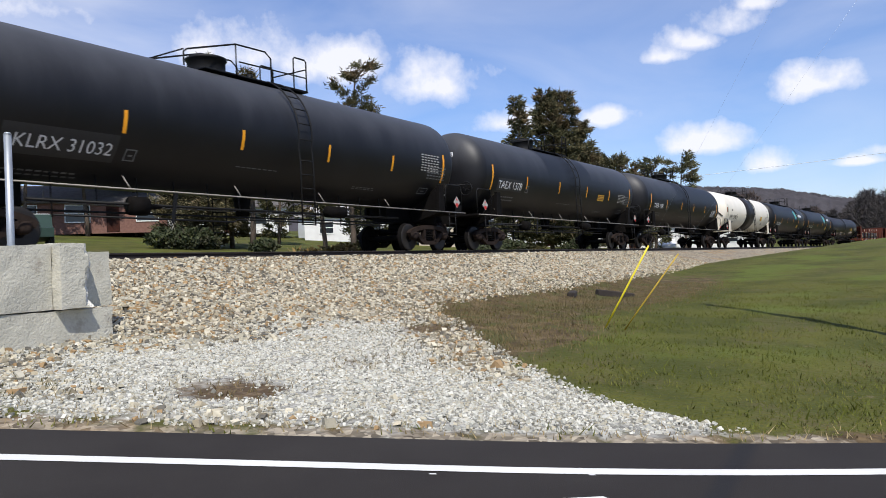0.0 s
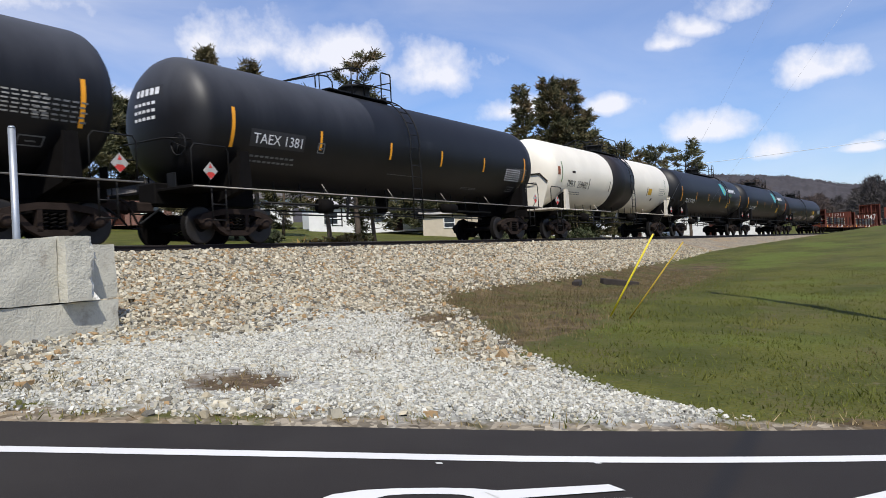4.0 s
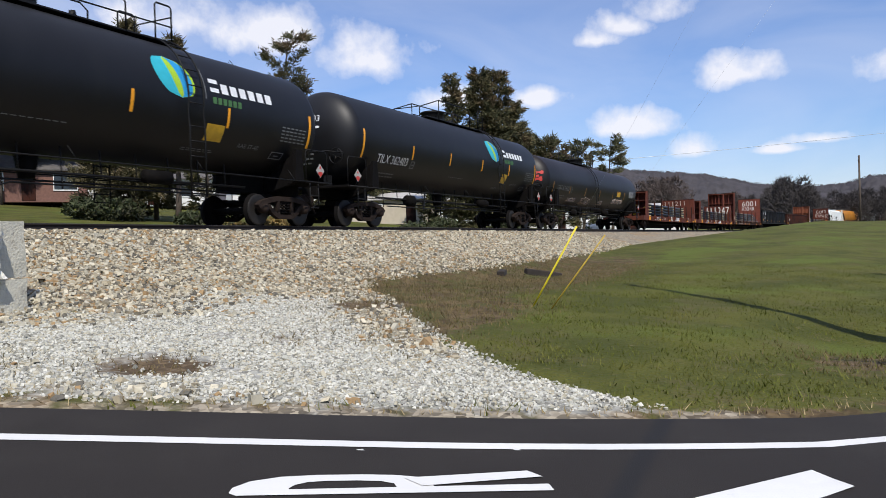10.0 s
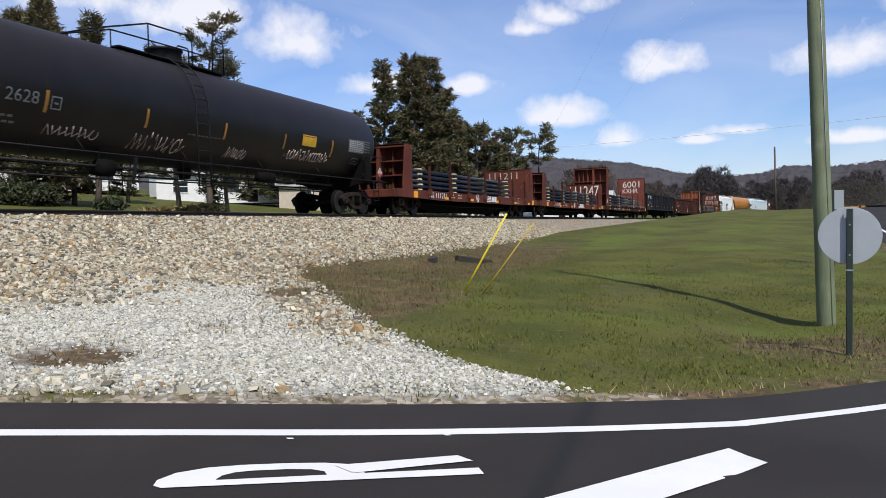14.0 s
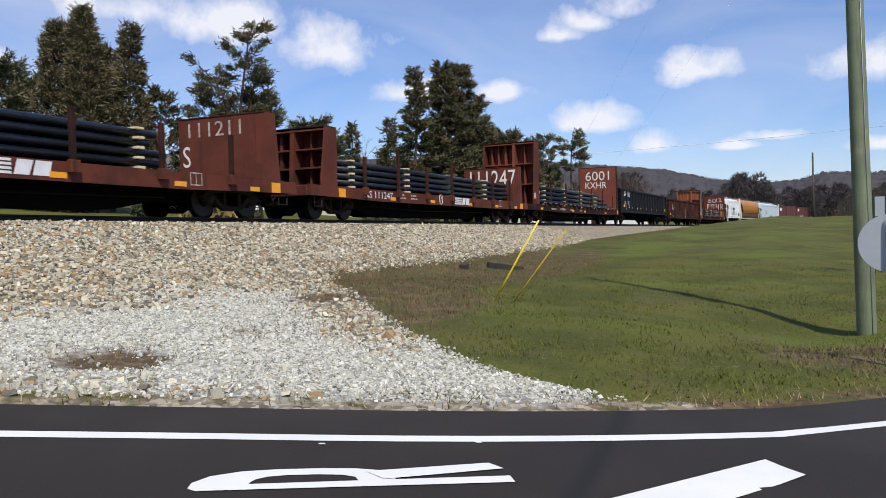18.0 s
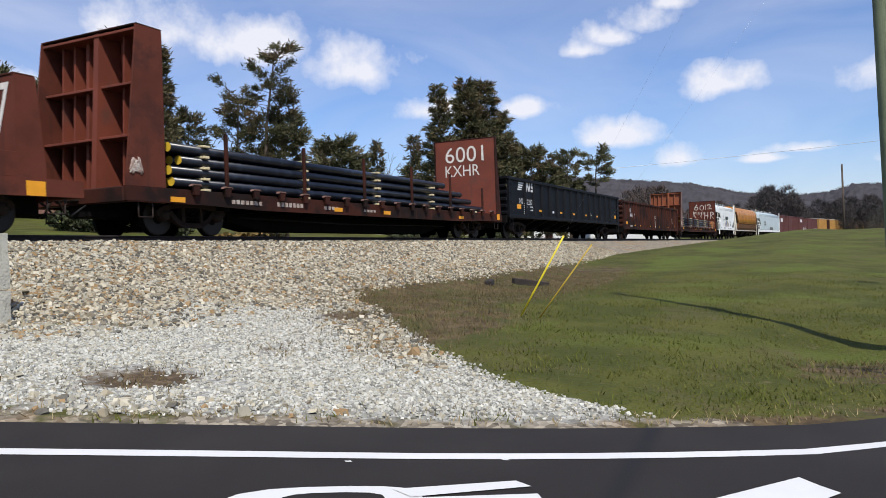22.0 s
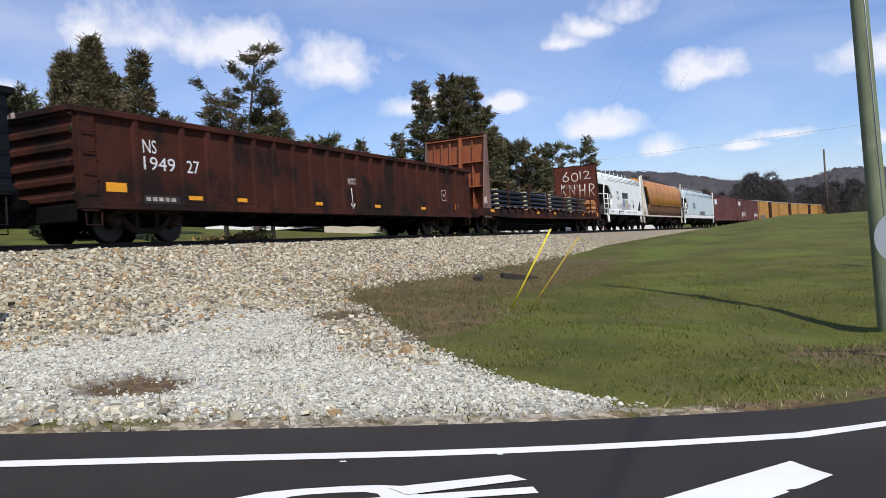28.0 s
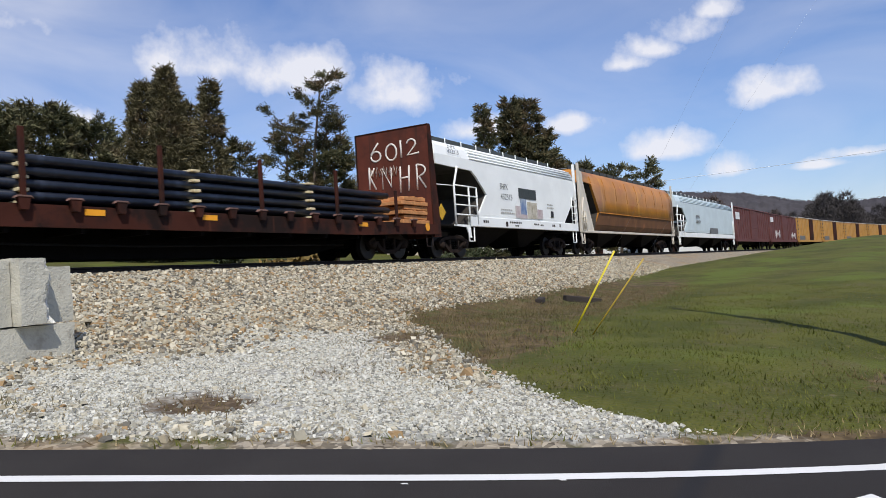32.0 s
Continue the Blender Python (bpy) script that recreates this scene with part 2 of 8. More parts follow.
CHALK = mat("hand_painted_white", (0.7, 0.66, 0.6), 0.8, 0, 0.2, 12, 0.05)
RED = mat("red_paint", (0.55, 0.04, 0.03), 0.6, 0, 0.2, 5, 0.02)
BLUE = mat("blue_emblem", (0.02, 0.3, 0.62), 0.5, 0, 0.1, 5, 0.02)
GREEN_E = mat("green_emblem", (0.35, 0.55, 0.03), 0.5, 0, 0.1, 5, 0.02)
GREEN_D = mat("dull_green_lettering", (0.06, 0.16, 0.05), 0.6, 0, 0.2, 6, 0.02)
PIPE = mat("blue_black_pipe", (0.006, 0.009, 0.018), 0.32, 0.0, 0.3, 3, 0.05, streak=((0.018, 0.024, 0.04), 3.0, 0.5))
PIPE_END = mat("yellow_pipe_end", (0.75, 0.5, 0.04), 0.6, 0, 0.2, 6, 0.02)
TIMBER = mat("pale_timber_spacer", (0.66, 0.56, 0.34), 0.8, 0, 0.2, 6, 0.1)
TIMBER_OLD = mat("orange_weathered_timber", (0.56, 0.25, 0.09), 0.8, 0, 0.3, 5, 0.1)
SLEEPER = mat("creosoted_sleeper", (0.035, 0.027, 0.022), 0.9, 0, 0.35, 4, 0.2)
CONCRETE = mat("weathered_concrete", (0.5, 0.48, 0.4), 0.88, 0, 0.16, 1.6, 0.6, 38, stain=((0.34, 0.31, 0.25), 2.6, 0.56), streak=((0.36, 0.33, 0.27), 5.0, 0.6))
CONCRETE_BROKEN = mat("broken_concrete", (0.78, 0.75, 0.66), 0.95, 0, 0.3, 9, 0.9, 45, stain=((0.5, 0.46, 0.38), 14, 0.6))
POLE_WOOD = mat("green_treated_pole", (0.17, 0.2, 0.115), 0.85, 0, 0.25, 2.0, 0.25, 50, stain=((0.24, 0.25, 0.18), 1.5, 0.55), streak=((0.09, 0.1, 0.06), 16.0, 0.52))
SIGN_BACK = mat("bare_aluminium_sign_back", (0.42, 0.45, 0.47), 0.55, 0.3, 0.08, 3, 0.03)
SIGN_POST = mat("dark_green_post", (0.02, 0.035, 0.027), 0.6, 0.1, 0.25, 6, 0.05)
GALV = mat("galvanised_steel", (0.42, 0.45, 0.48), 0.45, 0.6, 0.15, 6, 0.03)
GUARD = mat("yellow_guy_guard", (0.72, 0.58, 0.02), 0.5, 0, 0.12, 5, 0.02)
GUARD_DULL = mat("dull_yellow_guy_guard", (0.5, 0.34, 0.03), 0.6, 0, 0.2, 5, 0.02)
PAINT = mat("road_paint", (0.7, 0.695, 0.67), 0.65, 0, 0.06, 2, 0.08, 70, stain=((0.5, 0.5, 0.49), 3.0, 0.68))
BARK = mat("conifer_bark", (0.1, 0.075, 0.055), 0.9, 0, 0.35, 5, 0.3)
BARE = mat("bare_grey_twigs", (0.16, 0.125, 0.105), 0.9, 0, 0.3, 3, 0.1)
BRICK_WALL = mat("red_brick_wall", (0.2, 0.1, 0.076), 0.85, 0, 0.25, 6, 0.1)
SIDING = mat("white_siding", (0.72, 0.72, 0.7), 0.65, 0, 0.08, 2, 0.03)
SIDING_TAN = mat("beige_siding", (0.5, 0.44, 0.34), 0.7, 0, 0.1, 2, 0.03)
SHINGLE = mat("grey_shingle_roof", (0.12, 0.11, 0.105), 0.9, 0, 0.3, 3, 0.1)
WINDOW = mat("dark_window_glass", (0.02, 0.025, 0.03), 0.12, 0, 0.1, 2, 0.0)
CAR_GREEN = mat("dark_green_car_paint", (0.03, 0.055, 0.04), 0.3, 0.2, 0.1, 2, 0.0)
CAR_RED = mat("dark_red_car_paint", (0.2, 0.02, 0.02), 0.3, 0.2, 0.1, 2, 0.0)
TYRE = mat("tyre_rubber", (0.015, 0.015, 0.015), 0.85, 0, 0.2, 6, 0.05)


def leaf_mat(name, a, b, c):
    """Foliage whose clumps differ from one another in tone."""
    m, nt, p = base(name)
    g = nt.nodes.new("ShaderNodeNewGeometry")
    col = blend(nt, a, b, g.outputs["Random Per Island"])
    col = blend(nt, col, c, ramp(nt, noise_out(nt, 0.45, 3), 0.48, 0.72))
    nt.links.new(col, p.inputs["Base Color"])
    p.inputs["Roughness"].default_value = 0.75
    p.inputs["Specular IOR Level"].default_value = 0.25
    return m


CEDAR = leaf_mat("cedar_foliage", (0.042, 0.05016, 0.02448), (0.119, 0.1056, 0.04896), (0.154, 0.09896, 0.0544))
SPRUCE = leaf_mat("dense_conifer_foliage", (0.066, 0.062, 0.032), (0.156, 0.132, 0.068), (0.185, 0.13, 0.078))
PINE = leaf_mat("pine_foliage", (0.064, 0.07, 0.036), (0.14, 0.135, 0.066), (0.17, 0.135, 0.075))
SHRUB = leaf_mat("tan_shrub_foliage", (0.16, 0.13, 0.05), (0.3, 0.2, 0.07), (0.2, 0.1, 0.04))
SHRUB_G = leaf_mat("dark_shrub_foliage", (0.03, 0.04, 0.018), (0.06, 0.07, 0.03), (0.05, 0.045, 0.03))
WOODS = leaf_mat("leafless_woods", (0.042, 0.04, 0.045), (0.054, 0.051, 0.056), (0.055, 0.049, 0.05))
CANOPY = mat("bare_woods_canopy", (0.074, 0.069, 0.074), 0.95, 0, 0.25, 0.02, 0.0, 0.22, stain=((0.05, 0.046, 0.05), 0.035, 0.5), gloss=0.1)
WOODS_RED = leaf_mat("budding_red_woods", (0.08, 0.062, 0.056), (0.105, 0.078, 0.068), (0.085, 0.072, 0.06))
THICKET = leaf_mat("green_brown_thicket", (0.06, 0.056, 0.044), (0.078, 0.07, 0.056), (0.08, 0.066, 0.055))
WOODS_DARK = leaf_mat("dark_leafless_woods", (0.05, 0.045, 0.045), (0.062, 0.054, 0.052), (0.062, 0.053, 0.048))
BLADE = leaf_mat("grass_blades", (0.073, 0.086, 0.0115), (0.122, 0.13, 0.021), (0.155, 0.135, 0.037))
BLADE_OLIVE = leaf_mat("withered_olive_blades", (0.1, 0.082, 0.034), (0.19, 0.138, 0.068), (0.078, 0.078, 0.026))
BLADE_DRY = leaf_mat("dry_grass_blades", (0.2, 0.15, 0.07), (0.36, 0.28, 0.15), (0.14, 0.13, 0.05))


def stone_mat(name, tones):
    m, nt, p = base(name)
    g = nt.nodes.new("ShaderNodeNewGeometry")
    r = nt.nodes.new("ShaderNodeValToRGB")
    r.color_ramp.interpolation = "CONSTANT"
    while len(r.color_ramp.elements) < len(tones):
        r.color_ramp.elements.new(0.5)
    for k, (e, c) in enumerate(zip(r.color_ramp.elements, tones)):
        e.position, e.color = k / len(tones), (*c, 1)
    nt.links.new(g.outputs["Random Per Island"], r.inputs[0])
    col = blend(nt, r.outputs[0], (0.5, 0.5, 0.5), ramp(nt, noise_out(nt, 30, 3), 0.5, 0.9), "MULTIPLY")
    nt.links.new(col, p.inputs["Base Color"])
    p.inputs["Roughness"].default_value = 0.9
    return m


STONE_PALE = stone_mat("pale_limestone_gravel", [(0.4481, 0.4434, 0.384), (0.5212, 0.5121, 0.4481), (0.3383, 0.3338, 0.2926), (0.5761, 0.5624, 0.4938), (0.4572, 0.4298, 0.3475), (0.2286, 0.224, 0.192), (0.5212, 0.5075, 0.4481), (0.4023, 0.3658, 0.2743)])
STONE_TAN = stone_mat("tan_ballast", [(0.3629, 0.3125, 0.2167), (0.4738, 0.4234, 0.3125), (0.2016, 0.1733, 0.121), (0.4234, 0.3931, 0.3125), (0.3125, 0.2066, 0.1008), (0.121, 0.1109, 0.0887), (0.5544, 0.504, 0.383), (0.3226, 0.2974, 0.2268)])


def ground_mat():
    """Mown grass, pale gravel, tan ballast, dry grass and bare earth, told apart by the sheet's two zone layers."""
    m, nt, p = base("ground_cover")
    za, zb = nt.nodes.new("ShaderNodeVertexColor"), nt.nodes.new("ShaderNodeVertexColor")
    za.layer_name, zb.layer_name = "zone_a", "zone_b"
    sa, sb = nt.nodes.new("ShaderNodeSeparateColor"), nt.nodes.new("ShaderNodeSeparateColor")
    nt.links.new(za.outputs[0], sa.inputs[0])
    nt.links.new(zb.outputs[0], sb.inputs[0])
    edge = noise_out(nt, 2.2, 6, None, 0.65)
    vor = nt.nodes.new("ShaderNodeTexVoronoi")
    co = nt.nodes.new("ShaderNodeTexCoord")
    vor.inputs["Scale"].default_value = 17
    nt.links.new(co.outputs["Object"], vor.inputs["Vector"])
    sep = nt.nodes.new("ShaderNodeSeparateColor")
    nt.links.new(vor.outputs["Color"], sep.inputs[0])

    def broken(mask):
        n = nt.nodes.new("ShaderNodeMath")
        n.operation = "ADD"
        nt.links.new(mask, n.inputs[0])
        k = nt.nodes.new("ShaderNodeMath")
        k.operation = "MULTIPLY_ADD"
        nt.links.new(edge, k.inputs[0])
        k.inputs[1].default_value, k.inputs[2].default_value = 0.9, -0.45
        nt.links.new(k.outputs[0], n.inputs[1])
        return ramp(nt, n.outputs[0], 0.4, 0.6)

    grass = blend(nt, (0.055, 0.06, 0.0105), (0.092, 0.092, 0.017), ramp(nt, noise_out(nt, 0.55, 5), 0.38, 0.62))
    grass = blend(nt, grass, (0.095, 0.082, 0.032), ramp(nt, noise_out(nt, 0.8, 7, None, 0.72), 0.5, 0.68))
    grass = blend(nt, grass, (0.094, 0.115, 0.018), ramp(nt, noise_out(nt, 0.33, 4), 0.5, 0.66))
    grass = blend(nt, grass, (0.13, 0.108, 0.052), ramp(nt, noise_out(nt, 4.5, 6, None, 0.7), 0.58, 0.74))
    grass = blend(nt, grass, (0.04, 0.06, 0.012), ramp(nt, noise_out(nt, 38, 4), 0.5, 0.75))
    dry = blend(nt, (0.062, 0.043, 0.022), (0.145, 0.103, 0.054), ramp(nt, noise_out(nt, 2.6, 7, None, 0.68), 0.38, 0.64))
    dry = blend(nt, dry, (0.068, 0.07, 0.021), ramp(nt, noise_out(nt, 1.6, 6), 0.46, 0.62))
    dry = blend(nt, dry, (0.2, 0.155, 0.085), ramp(nt, noise_out(nt, 9.0, 5, None, 0.7), 0.62, 0.74))
    pale = blend(nt, (0.17, 0.165, 0.145), (0.46, 0.45, 0.4), sep.outputs[0])
    pale = blend(nt, pale, (0.34, 0.31, 0.25), ramp(nt, noise_out(nt, 0.9, 5), 0.5, 0.7))
    tan = blend(nt, (0.075, 0.062, 0.045), (0.4, 0.345, 0.26), sep.outputs[1])
    tan = blend(nt, tan, (0.28, 0.19, 0.1), ramp(nt, noise_out(nt, 0.6, 5), 0.52, 0.7))
    earth = blend(nt, (0.08, 0.056, 0.034), (0.16, 0.115, 0.07), ramp(nt, noise_out(nt, 9, 5), 0.4, 0.65))
    col = blend(nt, grass, dry, broken(sb.outputs[0]))
    col = blend(nt, col, tan, broken(sa.outputs[1]))
    col = blend(nt, col, pale, broken(sa.outputs[0]))
    col = blend(nt, col, earth, broken(sb.outputs[1]))
    nt.links.new(col, p.inputs["Base Color"])
    p.inputs["Roughness"].default_value = 0.92
    p.inputs["Specular IOR Level"].default_value = 0.2
    set_bump(nt, p, vor.outputs["Distance"], 0.5, 0.03)
    return m


def asphalt_mat():
    m, nt, p = base("asphalt")
    fine, big = noise_out(nt, 120, 3), noise_out(nt, 0.5, 5)
    col = blend(nt, (0.0215, 0.0185, 0.017), (0.029, 0.0255, 0.023), ramp(nt, big, 0.4, 0.62))
    col = blend(nt, col, (0.046, 0.041, 0.037), ramp(nt, fine, 0.56, 0.8))
    co, sp = nt.nodes.new("ShaderNodeTexCoord"), nt.nodes.new("ShaderNodeSeparateXYZ")
    nt.links.new(co.outputs["Object"], sp.inputs[0])
    # a thin cast shadow, painted dark across the lane from (5.6, 1.03) to (2.6, 0.88)
    k = nt.nodes.new("ShaderNodeMath")
    k.operation = "MULTIPLY_ADD"
    nt.links.new(sp.outputs[0], k.inputs[0])
    k.inputs[1].default_value, k.inputs[2].default_value = -0.05, -0.75
    d = nt.nodes.new("ShaderNodeMath")
    d.operation = "ADD"
    nt.links.new(sp.outputs[1], d.inputs[0])
    nt.links.new(k.outputs[0], d.inputs[1])
    a = nt.nodes.new("ShaderNodeMath")
    a.operation = "ABSOLUTE"
    nt.links.new(d.outputs[0], a.inputs[0])
    col = blend(nt, (0.016, 0.0155, 0.0165), col, ramp(nt, a.outputs[0], 0.02, 0.1))
    nt.links.new(col, p.inputs["Base Color"])
    p.inputs["Roughness"].default_value = 0.92
    p.inputs["Specular IOR Level"].default_value = 0.25
    set_bump(nt, p, fine, 0.35, 0.008)
    return m


GROUND, ASPHALT = ground_mat(), asphalt_mat()


# ---------------------------------------------------------------- mesh builder
class Build:
    def __init__(self):
        self.v, self.f, self.s = [], [], []

    def add(self, verts, faces, smooth=False):
        k = len(self.v)
        self.v += [tuple(p) for p in verts]
        self.f += [tuple(k + i for i in q) for q in faces]
        self.s += [smooth] * len(faces)
        return self

    def box(self, x0, x1, y0, y1, z0, z1, bev=0.0):
        if bev <= 0:
            c = [(x, y, z) for x in (x0, x1) for y in (y0, y1) for z in (z0, z1)]
            return self.add(c, [(0, 1, 3, 2), (4, 6, 7, 5), (0, 4, 5, 1), (2, 3, 7, 6), (0, 2, 6, 4), (1, 5, 7, 3)])
        b = min(bev, (x1 - x0) / 3, (y1 - y0) / 3, (z1 - z0) / 3)
        ring = []
        for z, i in ((z0, b), (z0 + b, 0), (z1 - b, 0), (z1, b)):
            ring.append([(x0 + i, y0 + i + b, z), (x0 + i + b, y0 + i, z), (x1 - i - b, y0 + i, z), (x1 - i, y0 + i + b, z), (x1 - i, y1 - i - b, z), (x1 - i - b, y1 - i, z), (x0 + i + b, y1 - i, z), (x0 + i, y1 - i - b, z)])
        faces = [tuple(range(7, -1, -1)), tuple(range(24, 32))]
        for k in range(3):
            faces += [(k * 8 + i, k * 8 + (i + 1) % 8, k * 8 + 8 + (i + 1) % 8, k * 8 + 8 + i) for i in range(8)]
        return self.add([p for r in ring for p in r], faces)

    def rings(self, loops, close=True, caps=True, smooth=True):
        n = len(loops[0])
        faces = []
        for k in range(len(loops) - 1):
            for i in range(n if close else n - 1):
                j = (i + 1) % n
                faces.append((k * n + i, k * n + j, (k + 1) * n + j, (k + 1) * n + i))
        self.add([p for l in loops for p in l], faces, smooth)
        if caps:
            k = len(self.v) - n * len(loops)
            self.f += [tuple(k + i for i in range(n - 1, -1, -1)), tuple(k + n * (len(loops) - 1) + i for i in range(n))]
            self.s += [False, False]
        return self

    def tube(self, pts, r, n=8, r1=None):
        pts = [Vector(p) for p in pts]
        loops = []
        for i, p in enumerate(pts):
            d = (pts[min(i + 1, len(pts) - 1)] - pts[max(i - 1, 0)]).normalized()
            a = d.orthogonal().normalized() if i == 0 else (a - d * a.dot(d)).normalized()
            b = d.cross(a)
            rr = r if r1 is None else r + (r1 - r) * i / (len(pts) - 1)
            loops.append([p + a * (rr * math.cos(k * math.tau / n)) + b * (rr * math.sin(k * math.tau / n)) for k in range(n)])
        return self.rings(loops)

    def mesh(self, name, *materials):
        me = bpy.data.meshes.new(name)
        me.from_pydata(self.v, [], self.f)
        me.polygons.foreach_set("use_smooth", self.s)
        for m in materials:
            me.materials.append(m)
        me.update()
        return me


def part(name, build, material, parent, label=""):
    ob = new(name, build.mesh(name, material))
    ob.parent = parent
    if label:
        ob["label"] = label
    return ob


def thing(name, label, category, group="", kind="", at=None):
    ob = new(name)
    ob.empty_display_size = 0.3
    if at is not None:
        ob.matrix_basis = at
    return tagged(ob, label, category, group, kind)


def shared(name, me, parent, m=None, label=""):
    """A part on a mesh that others use too."""
    ob = new(name, me)
    ob.parent = parent
    if m is not None:
        ob.matrix_basis = m
    if label:
        ob["label"] = label
    return ob


def fast_mesh(name, verts, faces, material, smooth=False):
    """A mesh from arrays: verts (n, 3) and faces (m, k)."""
    me = bpy.data.meshes.new(name)
    n, (m, k) = len(verts), faces.shape
    me.vertices.add(n)
    me.vertices.foreach_set("co", np.asarray(verts, np.float32).ravel())
    me.loops.add(m * k)
    me.loops.foreach_set("vertex_index", np.asarray(faces, np.int32).ravel())
    me.polygons.add(m)
    me.polygons.foreach_set("loop_start", np.arange(0, m * k, k, dtype=np.int32))
    me.polygons.foreach_set("use_smooth", np.full(m, smooth))
    me.materials.append(material)
    me.update(calc_edges=True)
    return me


LETTERS = {}


def text_shape(string, size):
    """Vertices (u, v) and faces of a line of lettering of that cap height, from u = 0."""
    if string not in LETTERS:
        cu = bpy.data.curves.new("lettering", "FONT")
        cu.body, cu.size, cu.resolution_u = string, 1.0, 3
        ob = bpy.data.objects.new("lettering", cu)
        me = bpy.data.meshes.new_from_object(ob)
        LETTERS[string] = ([(v.co.x, v.co.y) for v in me.vertices], [tuple(p.vertices) for p in me.polygons])
        bpy.data.objects.remove(ob)
        bpy.data.curves.remove(cu)
        bpy.data.meshes.remove(me)
    v, f = LETTERS[string]
    lo, hi = min(p[0] for p in v), max(p[0] for p in v)
    k = size / 0.69
    return [((a - lo) * k, b * k) for a, b in v], f, (hi - lo) * k


def lettering(string, size, place, material, parent, width=None, label=""):
    """Lettering laid on a surface: place(u, v) gives the point. width stretches it."""
    v, f, w = text_shape(string, size)
    k = width / w if width else 1.0
    if size < 0.4:
        b = Build()
        b.add([place(u * k, h) for u, h in v], f)
        return part("lettering", b, material, parent, label)
    # large characters are parts of their own: faces that share corners belong to one character
    root = list(range(len(v)))

    def top(i):
        while root[i] != i:
            i = root[i]
        return i
    for q in f:
        for i in q[1:]:
            root[top(i)] = top(q[0])
    ob = None
    for c in sorted({top(q[0]) for q in f}, key=lambda i: v[i][0]):
        own = [q for q in f if top(q[0]) == c]
        ids = sorted({i for q in own for i in q})
        at = {i: n for n, i in enumerate(ids)}
        b = Build()
        b.add([place(v[i][0] * k, v[i][1]) for i in ids], [tuple(at[i] for i in q) for q in own])
        ob = part("painted_character", b, material, parent, label)
    return ob


def flat_bars(rects, place, material, parent, name="stencil_print"):
    """Small unreadable lines of print: one mesh of short bars."""
    b = Build()
    for u0, u1, v0, v1 in rects:
        n = max(1, int((u1 - u0) / 0.16))
        for k in range(n):
            a, c = u0 + (u1 - u0) * k / n, u0 + (u1 - u0) * (k + 0.72) / n
            b.add([place(a, v0), place(c, v0), place(c, v1), place(a, v1)], [(0, 1, 2, 3)])
    ob = part(name, b, material, parent)
    ob["kind"] = "stuff"
    return ob


# ---------------------------------------------------------------- ground
def ss(a, b, x):
    t = np.clip((np.asarray(x, float) - a) / (b - a), 0, 1)
    return t * t * (3 - 2 * t)


def track_y(x):
    x = np.maximum(np.asarray(x, float), 0)
    return TRACK_Y - CURVE * (x / 100) ** 2 - TIGHTER * (np.maximum(x - 100, 0) / 100) ** 2


def track_turn(x):
    """The track's direction at x, in degrees."""
    return math.degrees(math.atan(-2 * CURVE * max(x, 0) / 1e4 - 2 * TIGHTER * max(x - 100, 0) / 1e4))


def ground_z(x, y):
    x, y = np.asarray(x, float), np.asarray(y, float)
    u = track_y(x) - y
    au = np.abs(u)
    near = 0.08 * np.clip(y, 0, 14) * (1 - ss(9, 22, x)) + 0.25 * ss(8, 20, x) * ss(-3, 1, y)
    hill = 2.2 * ss(12, 75, x) + 0.006 * np.maximum(x - 75, 0)
    cap = 0.75 + 0.16 * np.maximum(au - 4, 0)
    low = np.minimum(near + hill, np.maximum(cap, near))
    back = 1.3 + 0.11 * np.clip(-u - 4, 0, 60) + 0.01 * np.clip(-u - 64, 0, 400)
    rest = np.where(u > 0, low, back)
    bank = np.minimum(1.785, 1.83 - np.where(u > 0, 0.26, 0.5) * np.maximum(au - 2.2, 0))
    k = 0.15
    h = np.clip(0.5 + 0.5 * (bank - rest) / k, 0, 1)
    hollow = 0.2 * np.exp(-((x - 11.1) / 1.3) ** 2 - ((y + 0.35) / 0.75) ** 2)
    return rest * (1 - h) + bank * h + k * h * (1 - h) * 0.5 - hollow


# outer edge line of the road, from the crossing down to the bend and away
EDGE = [(-0.9, 10.6), (1.2, 7.0), (2.56, 4.74), (3.08, 3.87), (3.6, 2.99), (4.11, 2.12), (4.66, 1.27), (5.25, 0.45), (5.84, -0.31), (6.4, -1.0), (7.3, -1.9), (9, -3.0), (14, -4.3), (30, -5.2), (60, -7.0), (100, -11.5), (160, -22)]


def spline(pts, step):
    p = [Vector((*q, 0)) for q in pts]
    out = []
    for i in range(len(p) - 1):
        a, b, c, d = p[max(i - 1, 0)], p[i], p[i + 1], p[min(i + 2, len(p) - 1)]
        n = max(2, int((c - b).length / (step if b.x < 14 else 8 * step)))
        for k in range(n):
            t = k / n
            out.append(0.5 * ((2 * b) + (c - a) * t + (2 * a - 5 * b + 4 * c - d) * t * t + (3 * b - a - 3 * c + d) * t ** 3))
    return out + [p[-1]]


LINE = spline(EDGE, 0.35)
LINE_XY = np.array([(p.x, p.y) for p in LINE])


